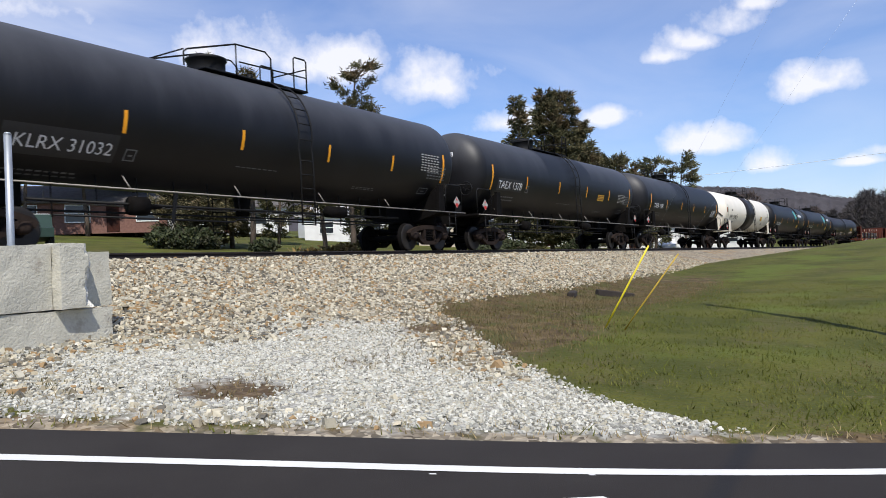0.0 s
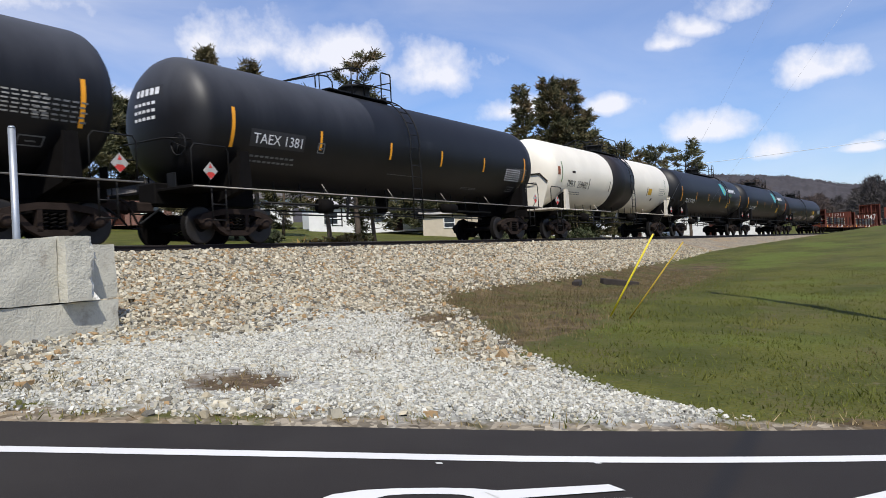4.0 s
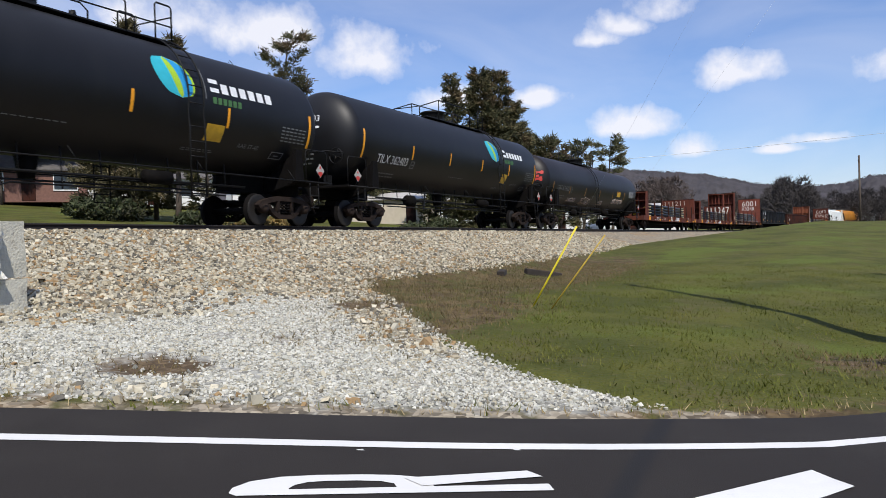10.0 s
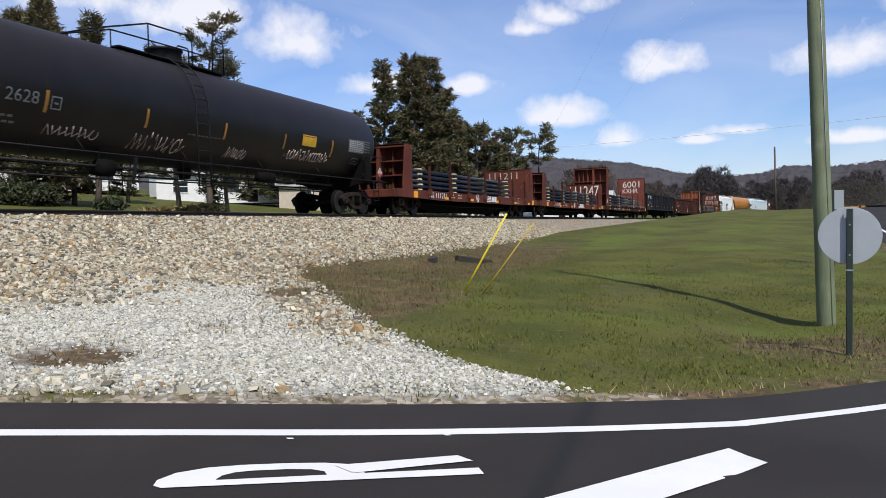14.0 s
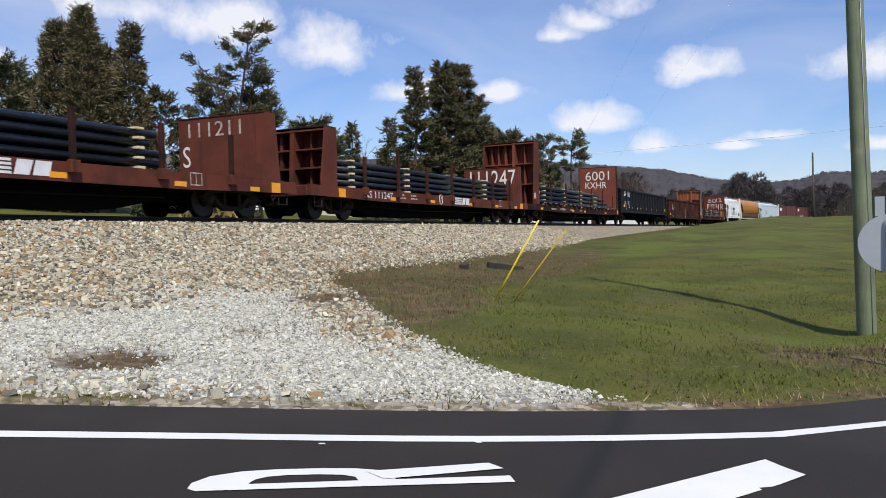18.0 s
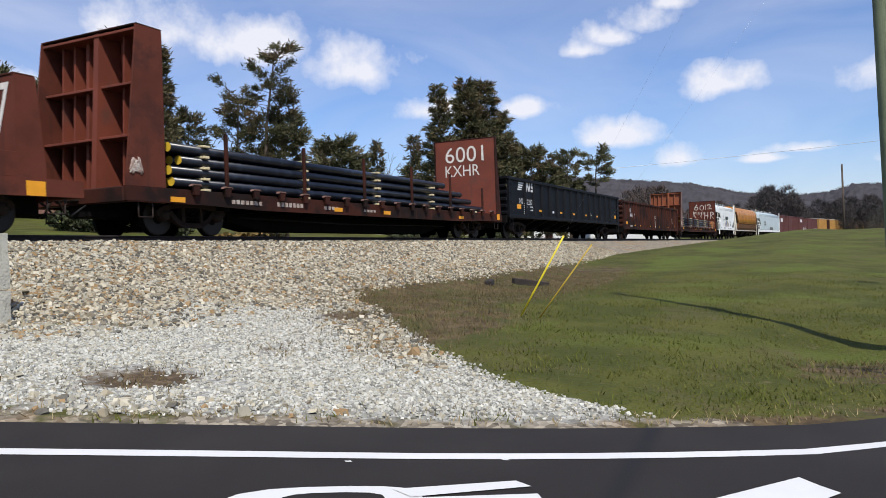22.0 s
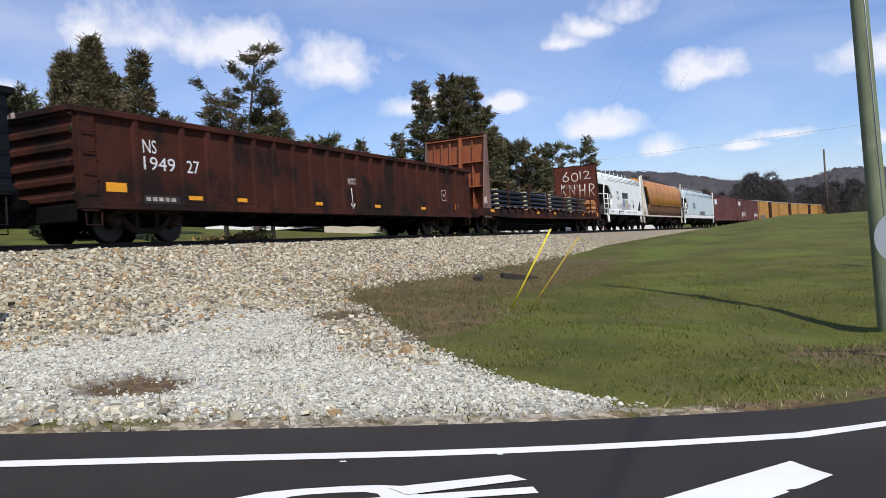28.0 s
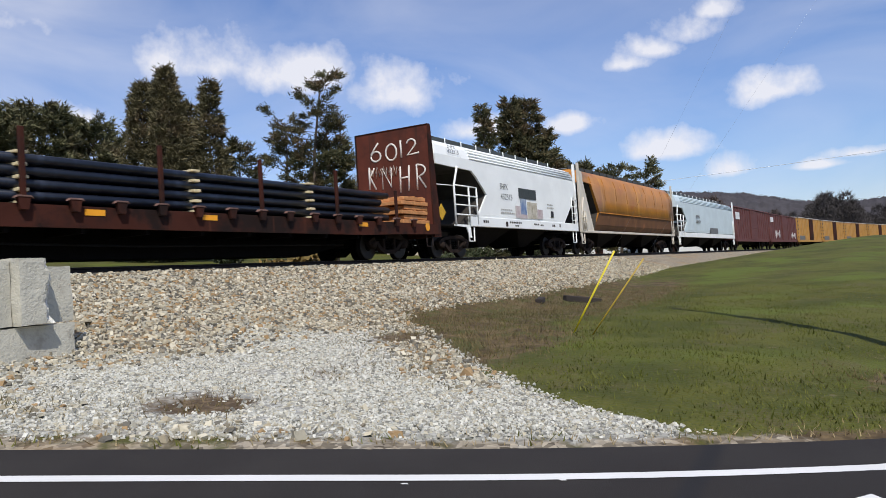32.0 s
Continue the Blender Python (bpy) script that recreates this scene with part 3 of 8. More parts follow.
def side_of_line(x, y):
    """Signed distance from the edge line: positive on the railway's side."""
    P = np.stack([np.ravel(x), np.ravel(y)], 1)
    best, sign = np.full(len(P), 1e9), np.zeros(len(P))
    for a, b in zip(LINE_XY[:-1], LINE_XY[1:]):
        d = b - a
        t = np.clip(((P - a) @ d) / (d @ d), 0, 1)
        q = P - (a + t[:, None] * d)
        r = np.hypot(q[:, 0], q[:, 1])
        s = d[0] * (P[:, 1] - a[1]) - d[1] * (P[:, 0] - a[0])
        m = r < best
        best[m], sign[m] = r[m], np.sign(s[m])
    return (best * sign).reshape(np.shape(x))


# the same distance on a fine grid, read between its points
GRID = side_of_line(*np.meshgrid(np.arange(-6, 44, 0.1), np.arange(-8, 18, 0.1), indexing="ij"))


def road_side(x, y):
    fx, fy = np.clip((np.asarray(x, float) + 6) * 10, 0, 498.99), np.clip((np.asarray(y, float) + 8) * 10, 0, 258.99)
    i, j = fx.astype(int), fy.astype(int)
    a, b = fx - i, fy - j
    return (GRID[i, j] * (1 - a) + GRID[i + 1, j] * a) * (1 - b) + (GRID[i, j + 1] * (1 - a) + GRID[i + 1, j + 1] * a) * b


def axis(lo, a, b, hi, step, grow):
    mid = list(np.arange(a, b, step))
    up, s = [b], step
    while up[-1] < hi:
        s *= grow
        up.append(up[-1] + s)
    dn, s = [a], step
    while dn[-1] > lo:
        s *= grow
        dn.append(dn[-1] - s)
    return np.array(dn[:0:-1] + mid + up)


def grass_edge(x):
    """The y below which grass grows, left of which lies gravel."""
    return np.interp(x, [5.6, 5.8, 5.96, 6.1, 6.34, 6.88, 7.86, 8.88, 10.37, 11.73, 13, 18.8, 28, 56, 150], [-4, 0.7, 1.3, 2.0, 2.46, 3.09, 4.09, 5.02, 6.16, 7.42, 8.1, 8.05, 8.3, 9, 6])


def zones(x, y):
    """Pale gravel, tan ballast, dry grass and bare earth, each 0 to 1."""
    u = track_y(x) - y
    into = grass_edge(x) - y
    stony = ss(0.35, -0.35, into) * (u > -3.2)
    stony = np.where(x < 5.6, 1.0 * (u > -3.2), stony)
    wave = 0.35 * np.sin(1.9 * x + 0.7) + 0.22 * np.sin(4.3 * x + 2.0 * y)
    tan = np.maximum(ss(6.7, 8.8, y + wave + 0.22 * np.maximum(x - 8.5, 0)), 0.8 * ss(1.5, 0.3, np.abs(into)) * ss(3.0, 4.0, y)) * stony
    tan = np.maximum(tan, 0.42 * ss(1.0, 0.2, np.hypot((x - 3.1) / 1.5, (y - 6.4) / 1.3)) * stony)
    tan = np.maximum(tan, (np.abs(u) < 2.6) * 1.0)
    pale = stony * (1 - tan)
    d = road_side(x, y)
    verge = ss(1.32, 0.78, d + 0.12 * np.sin(3.1 * x + 2.2 * y)) * (d > 0.3)
    tan = np.maximum(tan, verge * np.where(x < 6.2, 0.62, 0.4))
    dry = np.maximum(verge * 0.75, ss(3.3, 0.9, np.abs(into - 1.0)) * ss(3.1, 4.6, y) * ss(40, 18, x))
    dry = np.maximum(dry, 0.62 * ss(2.0, 0.7, np.hypot(x - 9.2, y + 0.9)))
    dry = np.maximum(dry, 0.55 * ss(1.0, 0.3, np.hypot((x - 3.6) / 1.0, (y - 6.3) / 0.9)))
    pale = pale * (1 - 0.7 * verge)
    earth = np.maximum(0.8 * ss(1.25, 0.15, np.hypot((x - 4.72) / 0.75, (y - 5.1) / 0.7)), 0.44 * ss(1.0, 0.3, np.hypot((x - 6.55) / 0.7, (y - 5.05) / 0.55)))
    earth = np.maximum(earth, 0.55 * ss(1.0, 0.3, np.hypot((x - 8.9) / 0.6, (y + 0.25) / 0.4)))
    earth = np.maximum(earth, 0.6 * ss(1.0, 0.4, np.hypot((x - 9.6) / 1.1, (y - 6.1) / 0.7)))
    dry = np.where(u < -4, 0.15, dry)
    return pale, tan, dry, earth


def make_ground():
    xs, ys = axis(-1500, -4, 30, 3500, 0.25, 1.07), axis(-2000, -4, 18, 3000, 0.25, 1.08)
    X, Y = np.meshgrid(xs, ys)
    Z = ground_z(X, Y)
    near = (X > -8) & (X < 170) & (Y > -40) & (Y < 14)
    d = np.full(X.shape, 99.0)
    d[near] = side_of_line(X[near], Y[near])
    Z = Z - np.where((d < 0.56) & (d > -7.6), 0.05, 0.0)
    rough = np.random.default_rng(3).normal(0, 1, X.shape) * np.where((np.abs(X) < 40) & (np.abs(Y) < 25) & (d > 0.9), 0.008, 0)
    Z = Z + rough
    nx, ny = len(xs), len(ys)
    i = np.arange((ny - 1) * nx).reshape(ny - 1, nx)[:, :-1].ravel()
    me = fast_mesh("ground", np.stack([X.ravel(), Y.ravel(), Z.ravel()], 1), np.stack([i, i + 1, i + nx + 1, i + nx], 1), GROUND, True)
    pale, tan, dry, earth = zones(X, Y)
    one, zero = np.ones(X.size), np.zeros(X.size)
    for name, r, g in (("zone_a", pale, tan), ("zone_b", dry, earth)):
        layer = me.color_attributes.new(name, "FLOAT_COLOR", "POINT")
        layer.data.foreach_set("color", np.stack([np.ravel(r), np.ravel(g), zero, one], 1).astype(np.float32).ravel())
    tagged(new("ground", me), "mown grass, pale gravel and tan ballast sloping up to the railway", "ground", kind="structure")


make_ground()


# ---------------------------------------------------------------- road
def ribbon(line, offs, lift):
    """A strip along line, between offsets to its outer side, laid on the ground."""
    rows = []
    for i, p in enumerate(line):
        d = (line[min(i + 1, len(line) - 1)] - line[max(i - 1, 0)]).normalized()
        n = Vector((-d.y, d.x, 0))
        rows.append([p + n * o for o in offs])
    b = Build()
    b.rings([[(q.x, q.y, float(ground_z(q.x, q.y)) + lift) for q in r] for r in rows], close=False, caps=False)
    return b


def patch(outline, lift):
    """A flat painted shape on the road, from its outline seen from above."""
    b = Build()
    b.add([(x, y, float(ground_z(x, y)) + lift) for x, y in outline], [tuple(range(len(outline)))])
    return b


def arc(cx, cy, ax, ay, bx, by, t0, t1, n=14):
    return [(cx + ax * math.cos(t) + bx * math.sin(t), cy + ay * math.cos(t) + by * math.sin(t)) for t in (t0 + (t1 - t0) * k / n for k in range(n + 1))]


def make_road():
    road = tagged(new("road", ribbon(LINE, [0.59, 0.3, *np.arange(0, -4.4, -0.4), -5, -6, -7.4], 0.0).mesh("road", ASPHALT)), "dark grey asphalt road bending away beside the railway", "road", kind="structure")
    part("edge_line", ribbon(LINE, [0.0, -0.115], 0.004), PAINT, road, "white painted edge line")
    # the letter R of a crossing mark; its foot points towards the bend
    o, up, side = Vector((3.83, 1.33)), Vector((-0.585, 0.811)), Vector((0.811, 0.585))

    def at(h, w):
        q = o + up * h + side * w
        return (q.x, q.y)

    stem = [at(0.0, -0.14), at(1.565, -0.14), at(1.5, -0.07), at(0.0, -0.045)]
    out = [(0.6, -0.05), (0.63, 0.08), (0.78, 0.125), (0.95, 0.14), (1.18, 0.14), (1.36, 0.12), (1.51, 0.06), (1.59, -0.03), (1.6, -0.1), (1.56, -0.14)]
    inn = [(0.79, -0.055), (0.8, 0.0), (0.86, 0.035), (0.98, 0.05), (1.14, 0.05), (1.23, 0.035), (1.29, 0.0), (1.31, -0.03), (1.32, -0.05), (1.32, -0.07)]
    b = Build()
    v = [at(*p) for p in out] + [at(*p) for p in inn]
    n = len(out)
    b.add([(x, y, float(ground_z(x, y)) + 0.004) for x, y in v], [(i, n + i, n + i + 1, i + 1) for i in range(n - 1)])
    k = len(b.v)
    b.add([(x, y, float(ground_z(x, y)) + 0.006) for x, y in stem], [(0, 1, 2, 3)])
    leg = [at(0.0, 0.06), at(0.66, -0.05), at(0.74, 0.07), at(0.06, 0.155)]
    b.add([(x, y, float(ground_z(x, y)) + 0.008) for x, y in leg], [(0, 1, 2, 3)])
    part("painted_letter", b, PAINT, road, "white painted letter R")
    def bar(f, g):
        x, y = 4.64 + 0.21 * g + (-2.64 - 0.01 * g) * f, -0.12 + 0.21 * g + (1.56 + 0.05 * g) * f
        return x, y, float(ground_z(x, y)) + 0.009
    part("painted_bar", Build().rings([[bar(k / 12, g) for g in (0, 0.5, 1)] for k in range(13)], close=False, caps=False, smooth=False), PAINT, road, "broad white painted bar")
    for x, y in ((3.72, 2.42), (4.24, 1.66)):
        part("paint_chip", patch([(x, y), (x + 0.02, y - 0.03), (x + 0.035, y - 0.01), (x + 0.012, y + 0.02)], 0.004), PAINT, road)


make_road()


# ---------------------------------------------------------------- track
def along(x0, x1, step, off, z=0.0):
    out, x = [], x0
    while x <= x1:
        out.append((x, float(track_y(x)) + off, z))
        x += step
    return out


TRACK = thing("railway_track", "rusty steel rails on wooden sleepers in stone ballast", "railway track", kind="structure")
for o in (-0.75, 0.75):
    b = Build()
    prof = [(-0.07, 1.83), (-0.07, 1.845), (-0.012, 1.87), (-0.012, 1.95), (-0.036, 1.965), (-0.036, 1.995), (0.036, 1.995), (0.036, 1.965), (0.012, 1.95), (0.012, 1.87), (0.07, 1.845), (0.07, 1.83)]
    b.rings([[(x, y + dy, z) for dy, z in prof] for x, y, _ in along(-60, 460, 1.5, o)], smooth=False)
    rail = part("rail", b, RAIL_SIDE, TRACK)
    b = Build()
    b.rings([[(x, y + dy, z) for dy, z in ((-0.03, 1.9955), (-0.026, 2.0), (0.026, 2.0), (0.03, 1.9955))] for x, y, _ in along(-60, 460, 1.5, o)], smooth=False)
    part("rail_head", b, RAIL_TOP, rail, "bright worn rail head")


# ---------------------------------------------------------------- by the road
def make_blocks():
    """Two courses of cast concrete blocks that lean a little; the end is set back."""
    def block(x0, y0, yaw, length, width, z0, z1, seed, label, chip=0.0):
        b, broken = Build(), set()
        n = 14 if not chip else 42
        for axis_, sgn in ((0, -1), (0, 1), (1, -1), (1, 1), (2, -1), (2, 1)):
            dims = (length / 2, width / 2, (z1 - z0) / 2)
            o1, o2 = [k for k in range(3) if k != axis_]
            c1, c2 = max(3, int(dims[o1] * n)), max(3, int(dims[o2] * n))
            verts, faces = [], []
            for i in range(c1 + 1):
                for j in range(c2 + 1):
                    p = [0, 0, 0]
                    p[axis_], p[o1], p[o2] = sgn * dims[axis_], dims[o1] * (2 * i / c1 - 1), dims[o2] * (2 * j / c2 - 1)
                    q = Vector(p)
                    wob = noise.noise_vector(q * 2.6 + Vector((seed * 7.3, 0, 0))) * 0.013 + noise.noise_vector(q * 11) * 0.006
                    lim = [abs(p[k]) / dims[k] for k in range(3)]
                    if sum(v > 0.97 for v in lim) >= 2:
                        q *= 1 - 0.012 - 0.03 * max(0, noise.noise(q * 5 + Vector((seed, 2, 1))))
                    if chip:
                        over = (q.x - dims[0]) * 0.8 - (q.y + dims[1]) * 0.6 + chip * (0.8 + 0.5 * noise.noise(q * 4) + 0.25 * noise.noise(q * 23)) - 0.05 * ss(-0.8, -1.0, q.z / dims[2])
                        if over > 0:
                            q -= Vector((0.8, -0.6, 0)) * over
                            broken.add(len(b.v) + len(verts))
                    verts.append(q + wob)
            for i in range(c1):
                for j in range(c2):
                    f = (i * (c2 + 1) + j, (i + 1) * (c2 + 1) + j, (i + 1) * (c2 + 1) + j + 1, i * (c2 + 1) + j + 1)
                    faces.append(f if (sgn > 0) == (axis_ != 1) else f[::-1])
            b.add(verts, faces)
        me = b.mesh("concrete_block", CONCRETE, CONCRETE_BROKEN)
        for f in me.polygons:
            f.material_index = int(all(i in broken for i in f.vertices))
        ob = new("concrete_block", me)
        ob.matrix_basis = pose(x0, y0, (z0 + z1) / 2, 0, 0, yaw)
        tagged(ob, label, "concrete block", "concrete blocks by the crossing")
    block(4.8, 8.46, 5, 2.05, 0.6, 0.45, 1.105, 1, "pale weathered concrete block half sunk in gravel")
    block(4.3, 8.4, 6, 1.45, 0.6, 1.112, 1.835, 2, "pale rough-cast concrete block on another block")
    block(5.27, 8.36, 4, 0.46, 0.6, 1.112, 1.86, 4, "pale concrete block with a rough broken corner", 0.13)
    block(5.68, 8.62, 3, 0.46, 0.5, 1.112, 1.77, 3, "pale concrete block set back at the end of a row")


make_blocks()


def make_post():
    t = thing("steel_post", "slim galvanised steel post behind the concrete blocks", "post", at=pose(5.02, 8.93, 0.95))
    part("post", Build().tube([(0, 0, -0.3), (0, 0, 2.22)], 0.043, 12), GALV, t)
    part("cap", Build().tube([(0, 0, 2.22), (0, 0, 2.245)], 0.048, 12, 0.03), GALV, t)


make_post()


def make_utility_pole():
    x, y = 11.41, -1.045
    z = float(ground_z(x, y))
    t = thing("utility_pole", "tall greenish treated wooden utility pole in the grass", "utility pole", at=pose(x, y, z, -1.1, 0.3, 0))
    b = Build()
    loops = []
    for k in range(22):
        h = -0.4 + 9.6 * k / 21
        r = 0.12 - 0.0036 * h
        loops.append([(r * math.cos(a) * (1 + 0.02 * math.sin(3 * a + k)), r * math.sin(a), h) for a in (i * math.tau / 20 for i in range(20))])
    part("pole", b.rings(loops), POLE_WOOD, t)
    part("ground_wire", Build().tube([(-0.105, -0.06, 0), (-0.1, -0.055, 3), (-0.088, -0.05, 7)], 0.006, 5), GALV, t)
    m = t.matrix_basis
    top1, top2 = m @ Vector((0, 0, 8.72)), m @ Vector((0, 0, 6.45))
    for r, az, el, top, gmat, lab, length, rad in ((12.1, 70.15, -4.79, top1, GUARD, "guy wire in a bright yellow plastic guard", 1.47, 0.0145), (11.9, 71.47, -4.97, top2, GUARD_DULL, "guy wire in a dull yellow plastic guard", 1.44, 0.0105)):
        ax, ay = r * math.sin(radians(az)), r * math.cos(radians(az))
        a = Vector((ax, ay, EYE + r * math.tan(radians(el)) - 0.05))
        g = thing("guy_wire", lab, "guy wire", "guy wires of the pole", at=pose(*a))
        d = (top - a).normalized()
        part("wire", Build().tube([(0, 0, 0), (top - a)], 0.0009, 4), GALV, g)
        part("guard", Build().tube([d * 0.02, d * 0.5, d * length], rad, 8), gmat, g)
    return m


POLE_AT = make_utility_pole()


def make_sign():
    x, y = 8.62, -0.99
    z = float(ground_z(x, y))
    t = thing("road_sign", "round road sign seen from its bare metal back", "road sign", at=pose(x, y, z, 0, 0.8, -96))
    part("plate", Build().rings([[(r * math.cos(a), 0.03 + dy, 1.19 + r * math.sin(a)) for a in (i * math.tau / 40 for i in range(40))] for r, dy in ((0.285, 0.0), (0.287, 0.002), (0.285, 0.004))], smooth=False), SIGN_BACK, t)
    b = Build()
    b.rings([[(-0.03, 0.0, h), (-0.022, -0.03, h), (0.022, -0.03, h), (0.03, 0.0, h), (0.02, 0.0, h), (0.014, -0.02, h), (-0.014, -0.02, h), (-0.02, 0.0, h)] for h in (-0.2, 1.46)], smooth=False)
    part("post", b, SIGN_POST, t)
    for h in (1.0, 1.3):
        part("bolt", Build().tube([(0, -0.036, h), (0, 0.03, h)], 0.009, 6), GALV, t)
    part("band", Build().box(-0.034, 0.034, -0.034, 0.006, 0.84, 0.855), GALV, t)
    x, y = 21.5, -2.15
    t = thing("road_sign", "small grey square sign beside the far road", "road sign", at=pose(x, y, float(ground_z(x, y)), 0, 0, -96))
    part("plate", Build().box(-0.24, 0.24, 0.03, 0.034, 1.42, 1.9, 0.001), SIGN_BACK, t)
    part("post", Build().box(-0.03, 0.03, -0.02, 0.029, -0.2, 1.9, 0.005), SIGN_POST, t)


make_sign()


def make_old_sleeper():
    x, y = 19.8, 6.8
    b = Build().box(-0.52, 0.52, -0.11, 0.11, -0.09, 0.09, 0.02)
    ob = new("old_sleeper", b.mesh("old_sleeper", SLEEPER))
    ob.matrix_basis = pose(x, y, float(ground_z(x, y)) + 0.06, 3, 9, -46)
    tagged(ob, "discarded dark railway sleeper lying in dry grass", "railway sleeper")
    ob = new("old_sleeper", Build().box(-0.24, 0.24, -0.09, 0.09, -0.07, 0.07, 0.02).mesh("old_sleeper", SLEEPER))
    ob.matrix_basis = pose(18.2, 7.35, float(ground_z(18.2, 7.35)) + 0.05, 2, -4, 12)
    tagged(ob, "short broken dark sleeper lying in dry grass", "railway sleeper")


make_old_sleeper()


# ---------------------------------------------------------------- train: running gear
def lathe_y(b, prof, n=24, cx=0.0, cz=0.0):
    """A solid of revolution about the y axis; prof: (radius, y)."""
    return b.rings([[(cx + r * math.cos(i * math.tau / n), y, cz + r * math.sin(i * math.tau / n)) for i in range(n)] for r, y in prof])


def gear_meshes():
    b = Build()
    lathe_y(b, [(0.05, -1.02), (0.075, -1.0), (0.075, -0.82), (0.09, -0.8), (0.09, 0.8), (0.075, 0.82), (0.075, 1.0), (0.05, 1.02)], 12)
    axle = b.mesh("axle", STEEL)
    b = Build()
    lathe_y(b, [(0.1, -0.07), (0.15, -0.07), (0.2, -0.035), (0.33, -0.03), (0.36, -0.065), (0.425, -0.065), (0.43, 0.045), (0.458, 0.055), (0.455, 0.075), (0.36, 0.075), (0.33, 0.02), (0.2, 0.03), (0.1, 0.06)], 32)
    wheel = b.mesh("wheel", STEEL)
    b = Build()
    lathe_y(b, [(0.37, -0.067), (0.423, -0.068), (0.4275, -0.055), (0.4275, -0.062)], 32)
    tread = b.mesh("rim", WHEEL_RIM)

    def bar(b, pts, w, h):
        """A bar of rectangular section along points (x, z), w thick in y, h high."""
        loops = []
        for i, (x, z) in enumerate(pts):
            d = Vector((pts[min(i + 1, len(pts) - 1)][0] - pts[max(i - 1, 0)][0], pts[min(i + 1, len(pts) - 1)][1] - pts[max(i - 1, 0)][1])).normalized()
            nx, nz = -d.y * h / 2, d.x * h / 2
            loops.append([(x - nx, -w / 2, z - nz), (x + nx, -w / 2, z + nz), (x + nx, w / 2, z + nz), (x - nx, w / 2, z - nz)])
        return b.rings(loops, smooth=False)

    b = Build()
    bar(b, [(-1.12, 0.5), (-0.98, 0.6), (-0.7, 0.68), (-0.32, 0.74), (0.32, 0.74), (0.7, 0.68), (0.98, 0.6), (1.12, 0.5)], 0.16, 0.13)
    bar(b, [(-0.72, 0.55), (-0.52, 0.36), (-0.3, 0.24), (0.3, 0.24), (0.52, 0.36), (0.72, 0.55)], 0.15, 0.12)
    for s in (-1, 1):
        bar(b, [(s * 0.3, 0.26), (s * 0.3, 0.72)], 0.15, 0.1)
        b.box(s * 0.89 - 0.16, s * 0.89 + 0.16, -0.09, 0.09, 0.4, 0.6, 0.03)
    side = b.mesh("side_frame", CAST)
    b = Build()
    lathe_y(b, [(0.05, -0.14), (0.115, -0.12), (0.13, -0.02), (0.13, 0.1)], 14)
    bearing = b.mesh("bearing", CAST)
    b = Build()
    for dx in (-0.17, 0.0, 0.17):
        pts = [(dx + 0.062 * math.cos(t * 1.4), 0.062 * math.sin(t * 1.4), 0.31 + 0.3 * t / 18) for t in range(19)]
        b.tube(pts, 0.02, 5)
    springs = b.mesh("spring_nest", STEEL)
    b = Build()
    b.box(-0.24, 0.24, -1.05, 1.05, 0.6, 0.76, 0.04).box(-0.3, 0.3, -0.42, 0.42, 0.7, 0.92, 0.05)
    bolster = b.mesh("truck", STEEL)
    b = Build()
    b.box(-0.42, 0.1, -0.14, 0.14, 0.76, 0.98, 0.03).box(0.08, 0.26, -0.17, 0.02, 0.72, 1.02, 0.05).box(0.05, 0.2, 0.08, 0.16, 0.74, 1.0, 0.03)
    b.tube([(-0.1, -0.35, 1.0), (0.1, -0.38, 0.85), (0.3, -0.36, 0.5), (0.42, -0.33, 0.42)], 0.028, 7)
    coupler = b.mesh("coupler", CAST)
    return axle, wheel, tread, side, bearing, springs, bolster, coupler


AXLE, WHEEL, TREAD, SIDE, BEARING, SPRINGS, BOLSTER, COUPLER = gear_meshes()
SPIN = []          # wheelsets that turn: (axle object, place along its car, car)


def running_gear(car, tc, half):
    """Two trucks at +-tc with their wheelsets, and a coupler at each end."""
    for s in (-1, 1):
        tr = shared("truck", BOLSTER, car, pose(s * tc, 0, 0))
        for yy in (-1.0, 1.0):
            shared("side_frame", SIDE, tr, pose(0, yy, 0))
            shared("spring_nest", SPRINGS, tr, pose(0, yy, 0))
            for dx in (-0.89, 0.89):
                shared("bearing", BEARING, tr, pose(dx, yy, 0.46, 0, 0, 0 if yy < 0 else 180))
        for dx in (-0.89, 0.89):
            ax = shared("wheelset", AXLE, car, pose(s * tc + dx, 0, 0.43))
            for yy in (-0.78, 0.78):
                w = shared("wheel", WHEEL, ax, pose(0, yy, 0, 0, 0, 0 if yy < 0 else 180))
                shared("rim", TREAD, ax, pose(0, yy, 0, 0, 0, 0 if yy < 0 else 180))
            SPIN.append((ax, s * tc + dx, car))
        shared("coupler", COUPLER, car, pose(s * (half - 0.12), 0, 0, 0, 0, 0 if s > 0 else 180))
        part("air_hose", Build().tube([(s * (half - 0.55), -0.3, 0.82), (s * (half - 0.2), -0.32, 0.6), (s * (half + 0.02), -0.25, 0.42)], 0.024, 6), BLACK, car)


# ---------------------------------------------------------------- train: tank cars
TZ, TR = 2.9, 1.5


def tank_place(x0, z0, lift=0.011, side=-1):
    """Maps lettering (u along, v up) to the near flank of a tank, from (x0, z0)."""
    def place(u, v):
        a = math.asin(max(-0.999, min(0.999, (z0 - TZ) / TR))) + v / TR
        r = TR + lift
        return (x0 + u, side * r * math.cos(a), TZ + r * math.sin(a))
    return place


